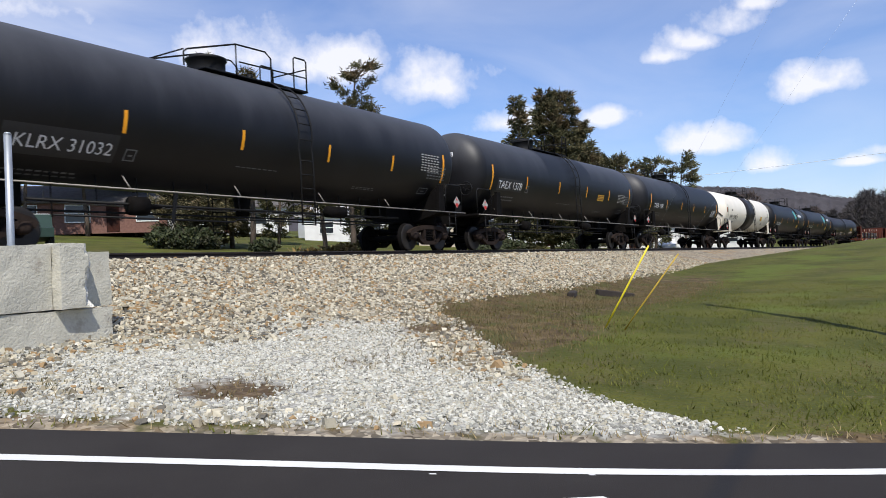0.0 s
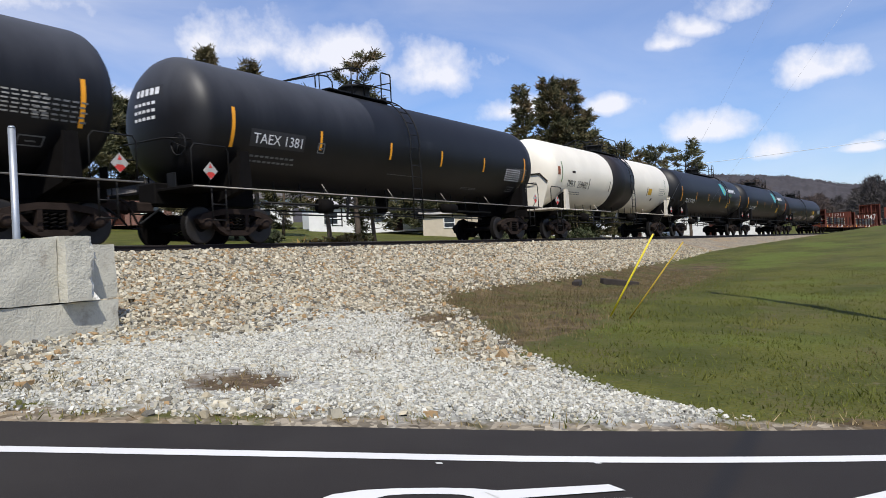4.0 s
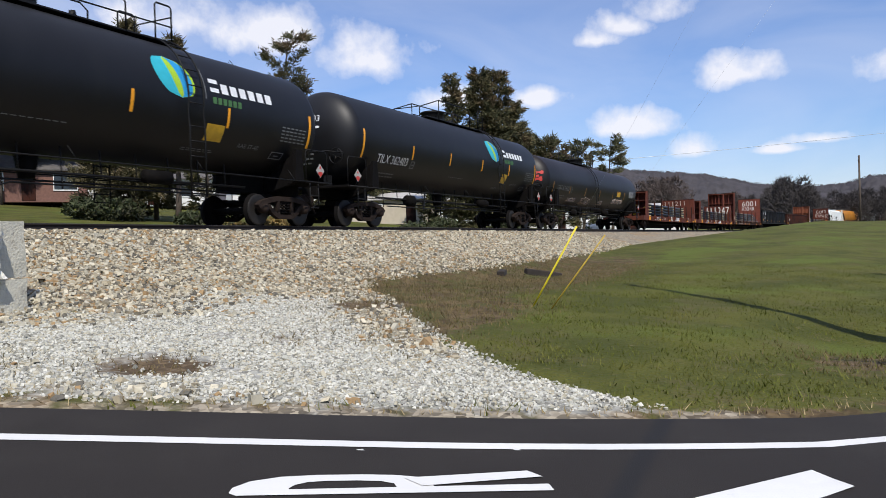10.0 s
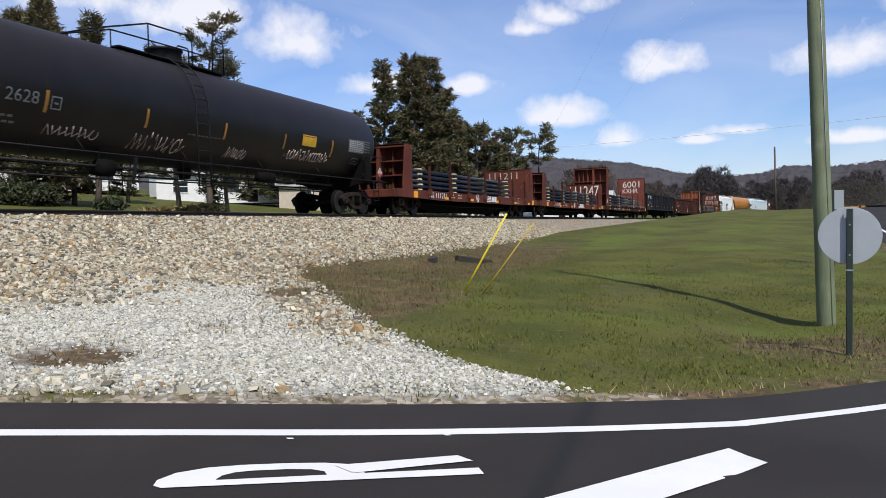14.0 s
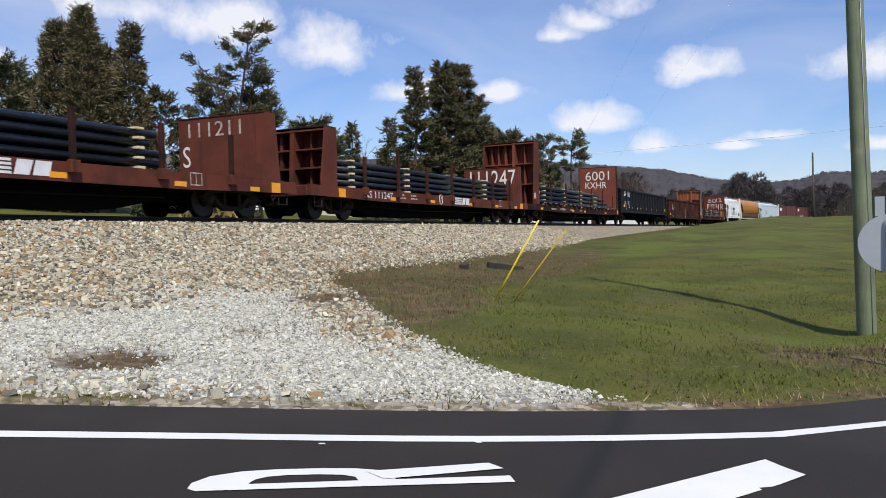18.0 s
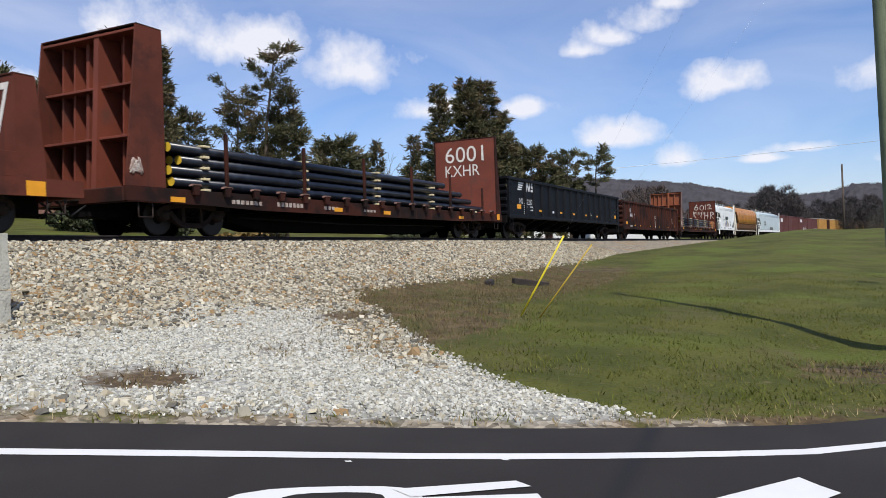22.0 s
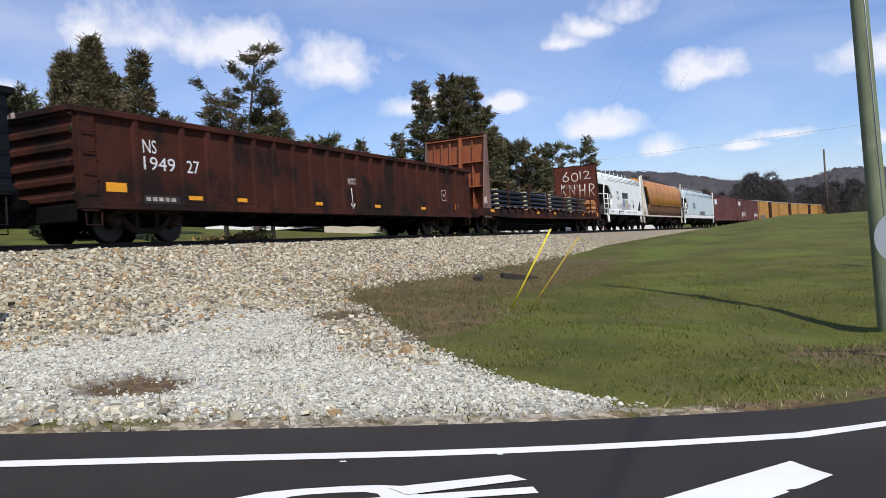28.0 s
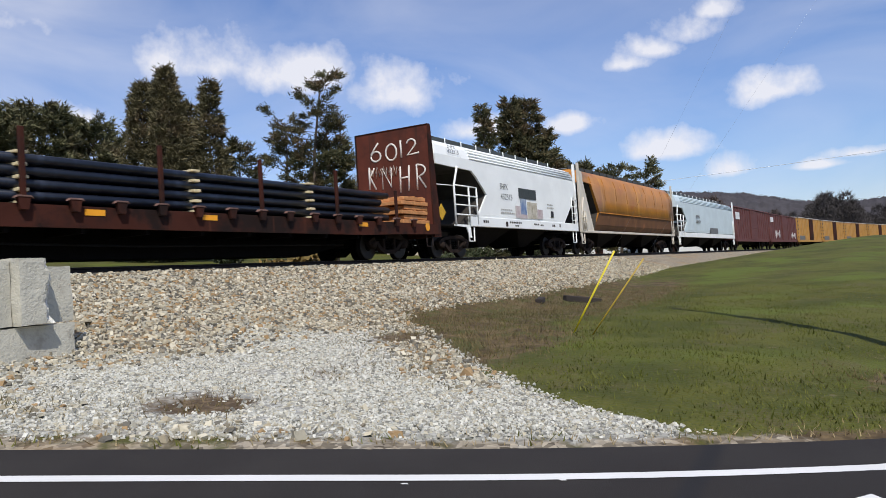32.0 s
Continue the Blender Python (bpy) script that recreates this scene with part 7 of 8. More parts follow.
low_flat(146.75, 10.72, "brown bulkhead flat car loaded with long pipes", "111211", 1)
low_flat(168.3, 10.78, "brown bulkhead flat car with a large painted number", "111247", 2)
tall_flat(190.6, 11.08, "worn brown flat car with tall red-brown bulkheads", ("6001", "KXHR"), BROWN, BROWN_RED, False, (-10.72, 1.08, 0.7), -8.79, 1.07)
gondola(212.85, 10.9, "black steel gondola car with white lettering", 0.95, 2.9, GOND_BLACK, list(np.arange(-8.2, 8.5, 1.26)), black_gondola_lines, False)
gondola(234.92, 10.55, "rusty brown steel gondola car with vertical ribs", 0.68, 2.78, BROWN_DARK, [-8.58, -7.16, *np.arange(-6.29, 8.9, 0.88)], brown_gondola_lines, True)
tall_flat(256.79, 11.05, "worn brown flat car with a rust-orange bulkhead", ("6012", "KNHR"), POST_WORN, RUST_ORANGE, True, (-10.25, 0.9, 0.24), -8.27, 1.013)
hopper(274.5, 7.2, "white covered hopper car with a coloured mural patch", HOPPER_WHITE, 1.2, 4.4, False, white_hopper_lines, HOPPER_WHITE,
       [[(1.2, -4.2), (1.6, -3.85), (2.4, -3.08), (3.0, -3.85), (3.24, -4.25), (3.28, -6.9), (3.65, -6.92), (4.2, -6.55), (4.4, -5.7)], [(1.2, 5.0), (1.6, 5.25), (2.4, 6.2), (3.28, 6.78), (4.4, 6.5)]], (-4.6, 6.75, 1.12, 1.5), (-5.75, -4.65, -4.02, 2.6))
hopper(291.4, 9.65, "rust-streaked orange covered hopper with rounded sides", HOPPER_RUST, 1.15, 4.6, True, rust_hopper_lines, DIRTY_WHITE,
       [[(1.2, -7.35), (2.19, -6.66), (3.68, -7.7), (3.74, -8.7), (4.4, -8.5), (4.6, -8.2)], [(1.2, 8.9), (2.2, 9.15), (3.7, 9.15), (4.6, 8.8)]], (-9.3, 9.2, 1.08, 1.2), (-9.25, -9.0, -8.75, 2.2))
hopper(312.1, 10.95, "pale blue-white covered hopper car", HOPPER_BLUE, 1.2, 4.45, False, blue_hopper_lines, HOPPER_WHITE,
       [[(1.2, -8.6), (2.3, -7.3), (3.0, -8.3), (3.24, -8.5), (3.28, -10.3), (4.45, -10.2)], [(1.2, 10.2), (3.28, 10.4), (4.45, 10.2)]], (-9.9, 10.6, 1.05, 1.4), (-10.3, -9.3, -8.55, 2.7))
box_car(333.0, 10.00, "maroon box car with a white painted panel", BOX_BROWN, BOX_BROWN, 1.0, 4.45, (0,), plain_maroon_lines)
box_car(353.2, 10.16, "maroon box car with pale graffiti along its side", BOX_BROWN, BOX_BROWN, 1.0, 4.4, (0,), maroon_lines)
for cx, hf in ((373.7, 10.36), (394.5, 10.39), (416.3, 11.45), (439.2, 11.45)):
    box_car(cx, hf, "yellow-orange box car with a dark door and pale roof", BOX_ORANGE, ROOF_PALE, 1.0, 4.55, (0.8,), orange_lines)


# ---------------------------------------------------------------- beyond the railway
def polar(az, r):
    return r * math.sin(radians(az)), r * math.cos(radians(az))


def cards(centres, size, rng, flat=0.0, long=1.0):
    """Small four-cornered leaf clumps at the given centres: verts and faces."""
    n = len(centres)
    a, b = rng.normal(0, 1, (n, 3)), rng.normal(0, 1, (n, 3))
    a[:, 2] *= 1 - flat
    a /= np.linalg.norm(a, axis=1)[:, None] + 1e-9
    b -= a * np.sum(a * b, 1)[:, None]
    b /= np.linalg.norm(b, axis=1)[:, None] + 1e-9
    s = (size * rng.uniform(0.55, 1.35, n))[:, None]
    a, b = a * s * long, b * s * 0.55
    v = np.stack([centres - a, centres + b * rng.uniform(0.5, 1.2, (n, 1)), centres + a, centres - b * rng.uniform(0.5, 1.2, (n, 1))], 1).reshape(-1, 3)
    return v, np.arange(4 * n).reshape(n, 4)


# width at a fraction of the height; rise of the limbs at the foot and at the top; where on a limb its shoots begin
HABITS = {
    "dense": (lambda f: min(1.0, 0.72 + 1.6 * f) * (1.02 - f) ** 0.72 * 1.12, 0.1, 0.9, 0.3),
    "spire": (lambda f: min(1.0, 0.55 + 1.5 * f) * (1.03 - f) ** 0.8 * 1.2, 0.0, 0.6, 0.25),
    "cedar": (lambda f: 1.05 - 0.42 * f + 0.22 * math.sin(f * 13) if f < 0.96 else 0.55, 0.15, 0.55, 0.5),
    "broad": (lambda f: min(1.0, 0.8 + f) * (1.03 - f) ** 0.62, -0.05, 0.7, 0.3),
    "pine": (lambda f: 0.0 if f < 0.6 else 0.62 + 0.5 * math.sin((f - 0.6) / 0.4 * 2.5), 0.05, 0.22, 0.35),
    "round": (lambda f: 0.25 if f < 0.12 else math.sqrt(max(0.03, 1 - ((f - 0.5) / 0.53) ** 2)), 0.1, 0.9, 0.35),
}


def conifer(az, r, top_el, half_deg, seed, kind, foliage, label, limbs=90, spray=0.3, lean=0.0, start=0.08, fill=1.0):
    """A trunk, limbs, and on their side shoots thin pointed sprays of needles, with gaps between."""
    x, y = polar(az, r)
    z0 = float(ground_z(x, y))
    h = EYE + r * math.tan(radians(top_el)) - z0
    R = r * math.tan(radians(half_deg))
    rng = np.random.default_rng(seed)
    t = thing("conifer_tree", label, "tree", "trees beyond the railway", at=pose(x, y, z0, 0, 0, 25 * math.sin(seed * 3.1)))
    bend = [Vector((lean * h * (k / 8) ** 2, 0.015 * h * math.sin(k * 0.9 + seed), h * k / 8 * 0.985 - 0.2)) for k in range(9)]
    part("trunk", Build().tube(bend, 0.012 * h + 0.05, 8, 0.02), BARK, t)
    wide, foot, tip, q0 = HABITS[kind]
    b, roots, ways, lens = Build(), [], [], []
    for k in range(limbs):
        f = start + (1 - start) * ((k + rng.uniform(0, 1)) / limbs) ** 0.9
        w = wide(f) * R * (rng.uniform(0.72, 1.1) if kind in ("dense", "broad", "round") else rng.uniform(0.45, 1.15))
        if w < 0.06:
            continue
        a = rng.uniform(0, math.tau)
        i = min(7, int(f * 8))
        o = bend[i].lerp(bend[i + 1], f * 8 - i)
        rise = foot + (tip - foot) * f + rng.normal(0, 0.16)
        d = Vector((math.cos(a), math.sin(a), 0))
        sag = rng.uniform(0.0, 0.25) * (1 - f)
        at = lambda q: o + d * (w * q) + Vector((0, 0, w * (rise * q - sag * q + 0.45 * sag * q * q)))
        b.tube([at(q) for q in (0, 0.4, 0.75, 1.0)], 0.0035 * h * (1.1 - f) + 0.008, 4, 0.005)
        n = max(5, int((5 + 9 * w) * fill))
        q = q0 + (1.02 - q0) * rng.uniform(0, 1, n) ** 0.75
        q[0] = 1.0
        p = np.array(o)[None] + np.array(d)[None] * (w * q)[:, None]
        p[:, 2] += w * (rise * q - sag * q + 0.45 * sag * q * q)
        side = np.where(rng.uniform(0, 1, n) < 0.5, -1, 1) * rng.uniform(0.25, 1.1, n)
        side[0] = 0.0
        way = np.array([d.x, d.y, 0])[None] * 0.8 + np.array([-d.y, d.x, 0])[None] * side[:, None]
        way[:, 2] = 0.35 * rise + rng.normal(0.08, 0.22, n)
        roots.append(p)
        ways.append(way / np.linalg.norm(way, axis=1)[:, None])
        lens.append((0.22 + 0.34 * w * (1.12 - q)) * rng.uniform(0.5, 1.35, n) + 0.12)
    part("branchwork", b, BARK, t)
    roots, ways, lens = np.concatenate(roots), np.concatenate(ways), np.concatenate(lens)
    m = np.maximum(4, (lens * 6.5 / spray).astype(int))
    who = np.repeat(np.arange(len(roots)), m)
    u = rng.uniform(0, 1.0, len(who))
    p = roots[who] + ways[who] * (lens[who] * u)[:, None] + rng.normal(0, 0.085, (len(who), 3))
    d = ways[who] + rng.normal(0, 0.5, (len(who), 3))
    d[:, 2] += 0.12
    d /= np.linalg.norm(d, axis=1)[:, None]
    c = np.cross(d, rng.normal(0, 1, (len(who), 3)))
    c /= np.linalg.norm(c, axis=1)[:, None] + 1e-9
    size = spray * rng.uniform(0.5, 1.25, (len(who), 1))
    v = np.stack([p - c * size * 0.15, p + c * size * 0.15, p + d * size], 1).reshape(-1, 3)
    shared("crown", fast_mesh("crown", v, np.arange(len(v)).reshape(-1, 3), foliage), t)


def make_trees():
    tall = "tall dense dark green conifer on a lawn"
    conifer(41.9, 48, 15.75, 2.05, 1, "dense", SPRUCE, tall, 330, 0.24, start=0.1, fill=1.1)
    conifer(40.3, 49, 14.7, 2.1, 2, "dense", SPRUCE, tall, 270, 0.24, start=0.1, fill=1.05)
    conifer(43.2, 50, 13.4, 1.3, 23, "dense", SPRUCE, "narrow dark green conifer between taller ones", 150, 0.3, fill=1.1)
    conifer(44.75, 47, 14.95, 1.7, 3, "spire", SPRUCE, "slim dark green conifer with an open crown", 150, 0.3, start=0.3)
    conifer(51.9, 45, 15.3, 3.1, 4, "cedar", CEDAR, "ragged old cedar with bare patches and a leaning top", 58, 0.25, 0.07, start=0.18, fill=1.1)
    conifer(49.9, 46, 12.2, 2.6, 5, "cedar", CEDAR, "ragged cedar with brownish foliage", 34, 0.25, start=0.22, fill=1.1)
    conifer(53.2, 46, 10.6, 1.6, 24, "round", CEDAR, "low bushy cedar beside an older one", 70, 0.3, fill=1.1)
    conifer(64.6, 60, 12.55, 1.75, 6, "spire", CEDAR, "pointed dark cedar with brownish foliage", 150, 0.36)
    conifer(66.9, 61, 12.65, 2.4, 7, "broad", CEDAR, "broad bushy cedar with brownish foliage", 200, 0.38)
    conifer(68.1, 62, 12.6, 2.3, 25, "broad", CEDAR, "broad bushy cedar with brownish foliage", 200, 0.38)
    conifer(69.4, 63, 10.3, 1.8, 8, "broad", CEDAR, "bushy dark green cedar on a lawn", 130, 0.38)
    conifer(62.7, 66, 8.9, 1.2, 9, "spire", CEDAR, "small pointed dark cedar on a lawn", 80, 0.36)
    conifer(56.9, 72, 8.0, 2.2, 10, "round", PINE, "rounded dark green evergreen beyond lawns", 90, 0.42)
    conifer(58.3, 72, 7.1, 1.3, 11, "round", PINE, "small rounded dark green evergreen", 60, 0.42)
    conifer(59.9, 74, 8.5, 0.95, 12, "spire", CEDAR, "slim pointed evergreen beyond the houses", 80, 0.4)
    conifer(71.4, 72, 7.4, 1.5, 13, "round", CEDAR, "dark uneven evergreen beyond the railway", 80, 0.42)
    conifer(72.5, 74, 7.3, 1.3, 14, "cedar", CEDAR, "dark ragged evergreen beyond the railway", 60, 0.42, fill=1.3)
    conifer(74.1, 78, 7.1, 1.0, 15, "round", PINE, "rounded green pine beyond the railway", 80, 0.44)
    conifer(76.1, 78, 7.35, 1.12, 16, "pine", PINE, "tall pine with a flat open crown on a bare trunk", 26, 0.36, start=0.62, fill=1.1)
    conifer(33.8, 62, 12.3, 2.5, 17, "round", PINE, "rounded dark green pine behind houses", 120, 0.38, start=0.4)
    conifer(36.9, 64, 11.4, 2.2, 18, "round", PINE, "rounded dark green pine behind houses", 110, 0.38, start=0.4)
    conifer(30.3, 60, 12.2, 2.6, 19, "round", PINE, "rounded dark green pine behind houses", 110, 0.38, start=0.4)
    conifer(26.5, 60, 11.8, 2.6, 20, "round", PINE, "rounded dark green pine behind houses", 100, 0.4, start=0.4)
    conifer(46.7, 58, 10.4, 1.4, 21, "round", CEDAR, "small ragged evergreen on a lawn", 70, 0.34)


def bare_tree(az, r, top_el, half_deg, seed, material, label, depth=5):
    x, y = polar(az, r)
    z0 = float(ground_z(x, y))
    h = EYE + r * math.tan(radians(top_el)) - z0
    R = r * math.tan(radians(half_deg))
    rng = np.random.default_rng(seed)
    t = thing("bare_tree", label, "tree", "bare trees beyond the railway", at=pose(x, y, z0))
    trunk, tw = Build(), Build()

    def grow(p, d, length, rad, k, b):
        q = p + d * length
        mid = p.lerp(q, 0.5) + Vector(rng.normal(0, 0.03, 3)) * length
        b.tube([p, mid, q], rad, 5 if k < 2 else 3, rad * 0.62)
        if k >= depth:
            return
        for _ in range(3 if k else 4):
            nd = (d + Vector(rng.normal(0, 0.42, 3)) * Vector((R / h * 2.4 + 0.4, R / h * 2.4 + 0.4, 0.5))).normalized()
            grow(p.lerp(q, rng.uniform(0.6, 1.0)), nd, length * rng.uniform(0.6, 0.82), rad * 0.58, k + 1, tw)
    grow(Vector((0, 0, -0.2)), Vector((0, 0, 1)), h * 0.3, 0.012 * h, 0, trunk)
    part("trunk", trunk, BARE, t)
    part("twig_crown", tw, material, t)


def shrub(az, r, base_z, w, h, seed, foliage, label):
    x, y = polar(az, r)
    z0 = float(ground_z(x, y))
    rng = np.random.default_rng(seed)
    t = thing("shrub", label, "shrub", "shrubs beyond the railway", at=pose(x, y, z0))
    b = Build()
    for k in range(14):
        a = rng.uniform(0, math.tau)
        b.tube([(0, 0, 0), (0.4 * w * math.cos(a), 0.4 * w * math.sin(a), h * rng.uniform(0.5, 0.9))], 0.03, 4, 0.008)
    part("rootstock", b, BARK, t)
    n = 900
    d = rng.normal(0, 1, (n, 3))
    d /= np.linalg.norm(d, axis=1)[:, None]
    d *= rng.uniform(0.4, 1.0, (n, 1)) ** 0.5 * (1 + 0.25 * np.sin(d[:, :1] * 7 + seed))
    c = d * np.array([w / 2, w / 2, h / 2]) + np.array([0, 0, h / 2])
    v, f = cards(c, 0.13, rng)
    shared("foliage", fast_mesh("foliage", v, f, foliage), t)


def house(az, r, yaw, length, width, wall_h, roof_h, wall, roof, label, windows, doors=(), chimney=False):
    x, y = polar(az, r)
    z0 = float(ground_z(x, y))
    t = thing("house", label, "house", at=pose(x, y, z0 - 0.1, 0, 0, yaw))
    l, w = length / 2, width / 2
    body = part("wall", Build().rings([[(xx, yy, zz) for yy, zz in ((-w, 0), (-w, wall_h), (0, wall_h + roof_h - 0.06), (w, wall_h), (w, 0))] for xx in (-l, l)], smooth=False), wall, t)
    e = 0.35
    for s in (-1, 1):
        k = roof_h / w
        part("roof", Build().rings([[(xx, s * (w + e), wall_h - e * k), (xx, s * (w + e), wall_h - e * k + 0.1), (xx, 0, wall_h + roof_h + 0.1), (xx, 0, wall_h + roof_h)] for xx in (-l - e, l + e)], smooth=False), roof, t)
    for wx, ww, wz, wh in windows:
        win = part("window", Build().box(wx - ww / 2, wx + ww / 2, -w - 0.03, -w + 0.01, wz, wz + wh), WINDOW, t)
        b = Build()
        for a, c, d, f in ((wx - ww / 2 - 0.07, wx + ww / 2 + 0.07, wz - 0.08, wz), (wx - ww / 2 - 0.07, wx + ww / 2 + 0.07, wz + wh, wz + wh + 0.08), (wx - ww / 2 - 0.07, wx - ww / 2, wz, wz + wh), (wx + ww / 2, wx + ww / 2 + 0.07, wz, wz + wh), (wx - ww / 2, wx + ww / 2, wz + wh / 2 - 0.03, wz + wh / 2 + 0.03)):
            b.box(a, c, -w - 0.06, -w + 0.005, d, f)
        part("frame", b, SIDING, win)
    for dx in doors:
        part("door", Build().box(dx - 0.45, dx + 0.45, -w - 0.04, -w + 0.01, 0.1, 2.15, 0.01), BROWN_DARK, t)
    if chimney:
        part("chimney", Build().box(l * 0.4, l * 0.4 + 0.7, -0.35, 0.35, wall_h + roof_h - 0.6, wall_h + roof_h + 0.8, 0.02), BRICK_WALL, t)


def parked_car(az, r, yaw, paint, label, tall=1.5, length=4.6):
    x, y = polar(az, r)
    t = thing("parked_car", label, "car", at=pose(x, y, float(ground_z(x, y)), 0, 0, yaw))
    l = length / 2
    shape = [(-l, 0.45), (-l, 0.85), (-l + 0.9, 0.95), (-l + 1.5, tall), (l - 0.35, tall), (l, 0.95), (l, 0.45)]
    part("body", Build().rings([[(xx, yy, zz) for xx, zz in shape] for yy in (-0.86, 0.86)], smooth=False), paint, t)
    for s in (-1, 1):
        part("window", Build().rings([[(xx, s * (0.862 + d), zz) for xx, zz in ((-l + 1.2, 1.0), (-l + 1.62, tall - 0.1), (l - 0.5, tall - 0.1), (l - 0.3, 1.0))] for d in (-0.004, 0.008)], smooth=False), WINDOW, t)
        for xx in (-l + 0.85, l - 0.85):
            wh = part("wheel", lathe_y(Build(), [(0.05, s * 0.7), (0.33, s * 0.7), (0.33, s * 0.88), (0.2, s * 0.9)], 20, xx, 0.33), TYRE, t)
            part("hubcap", lathe_y(Build(), [(0.19, s * 0.885), (0.18, s * 0.905), (0.02, s * 0.915)], 16, xx, 0.33), GALV, wh)
    part("roof_trim", Build().box(-l + 1.6, l - 0.4, -0.8, 0.8, tall, tall + 0.04, 0.015), SIDING, t)


def make_backyards():
    house(34.6, 66, -38, 10, 7, 2.4, 1.5, BRICK_WALL, SHINGLE, "low red-brick house behind a lawn", [(-4.6, 1.4, 0.9, 1.2), (-1.2, 1.6, 0.9, 1.2), (3.6, 1.5, 0.9, 1.2)], (1.2,), True)
    house(43.2, 78, -44, 11, 7, 2.6, 1.6, SIDING, SHINGLE, "small white house behind shrubs", [(-3.2, 1.2, 0.9, 1.2), (2.8, 1.2, 0.9, 1.2)], (0,))
    house(53.2, 74, -50, 12, 4.2, 2.6, 0.5, SIDING, ROOF_PALE, "long white mobile home", [(-4, 1.2, 1.0, 1.0), (0.4, 1.2, 1.0, 1.0), (4.2, 1.2, 1.0, 1.0)], (2.2,))
    house(60.1, 72, -58, 8, 4, 2.3, 0.6, SIDING_TAN, ROOF_PALE, "beige shed with a low roof", [(-1.6, 0.9, 1.0, 0.8)], (1.5,))
    house(50.2, 80, -48, 6, 4, 2.4, 0.9, SIGN_BACK, ROOF_PALE, "grey metal shed behind a lawn", [(0, 0.8, 1.1, 0.7)], ())
    house(66.5, 88, -66, 12, 5, 2.5, 0.7, SIDING, ROOF_PALE, "long white mobile home", [(-3.5, 1.2, 1.0, 1.0), (3, 1.2, 1.0, 1.0)], (0,))
    house(72.5, 95, -72, 12, 5, 2.5, 0.7, SIDING, ROOF_PALE, "long white mobile home", [(-3.5, 1.2, 1.0, 1.0), (3, 1.2, 1.0, 1.0)], (0,))
    house(77.6, 110, -76, 14, 6, 2.8, 1.0, SIDING, ROOF_PALE, "pale house at the foot of the hills", [(-4, 1.3, 1.0, 1.0), (3, 1.3, 1.0, 1.0)], (0,))
    parked_car(30.5, 42, 62, CAR_GREEN, "dark green estate car with a white roof, parked", 1.6)
    parked_car(57.6, 80, 40, CAR_RED, "dark red car parked by a shed", 1.5)
    parked_car(74.8, 86, 20, SIDING, "white car parked behind the railway", 1.5)
    for k, (az, r, w, h, fol, lab) in enumerate([(38.7, 46, 1.9, 1.15, SHRUB_G, "dark evergreen shrub on a lawn"), (40.3, 46, 2.2, 1.3, SHRUB_G, "dark evergreen shrub on a lawn"), (41.6, 47, 1.6, 1.2, SHRUB_G, "dark evergreen shrub on a lawn"), (49.0, 27, 1.9, 0.95, SHRUB, "tan leafless shrub with orange buds"), (51.2, 27.5, 1.5, 0.8, SHRUB, "tan dry shrub behind the railway"),
                                               (45.6, 44, 1.5, 0.8, SHRUB_G, "dark low shrub behind the railway"), (61.8, 46, 2.2, 1.0, SHRUB_G, "dark low shrub behind the railway"), (63.6, 52, 2.4, 1.2, SHRUB_G, "dark low shrub behind the railway"), (68.5, 58, 2.6, 1.4, SHRUB_G, "dark low shrub behind the railway")]):
        shrub(az, r, 0, w, h, 40 + k, fol, lab)
    bare_tree(55.2, 82, 8.9, 1.4, 60, WOODS_RED, "bare tree with pinkish grey twigs")
    bare_tree(61.2, 84, 8.6, 1.7, 61, BARE, "bare grey tree beyond the lawns")
    bare_tree(80.2, 120, 5.4, 1.3, 62, WOODS_RED, "bare tree with reddish buds")
    bare_tree(81.8, 130, 4.9, 1.2, 63, WOODS_RED, "bare tree with reddish buds")
    bare_tree(39.0, 70, 10.5, 2.0, 64, BARE, "bare grey tree beyond the lawns")


make_trees()
make_backyards()


def far_pole(az, r, top_el, label):
    x, y = polar(az, r)
    z0 = float(ground_z(x, y))
    t = thing("utility_pole", label, "utility pole", at=pose(x, y, z0))
    part("pole", Build().tube([(0, 0, -0.3), (0, 0, EYE + r * math.tan(radians(top_el)) - z0)], 0.2, 8, 0.14), BARK, t)
    part("crossarm", Build().box(-1.1, 1.1, -0.06, 0.06, EYE + r * math.tan(radians(top_el)) - z0 - 0.9, EYE + r * math.tan(radians(top_el)) - z0 - 0.76), BARK, t)
    return Vector((x, y, EYE + r * math.tan(radians(top_el)) - 0.8))


def make_lines():
    far_pole(92.2, 150, 4.95, "distant dark wooden utility pole")
    a, b = far_pole(70.8, 82, 6.0, "wooden utility pole among the trees"), far_pole(104.5, 108, 7.0, "wooden utility pole by the far road")
    for k, o in enumerate((0.0,)):
        pts = [a.lerp(b, i / 24) - Vector((0, 0, 0.35 * 4 * (i / 24) * (1 - i / 24) + o)) for i in range(25)]
        ob = new("overhead_wire", Build().tube(pts, 0.022, 5).mesh("overhead_wire", GALV))
        tagged(ob, "thin overhead wire across the sky", "wire", "overhead wires")


make_lines()


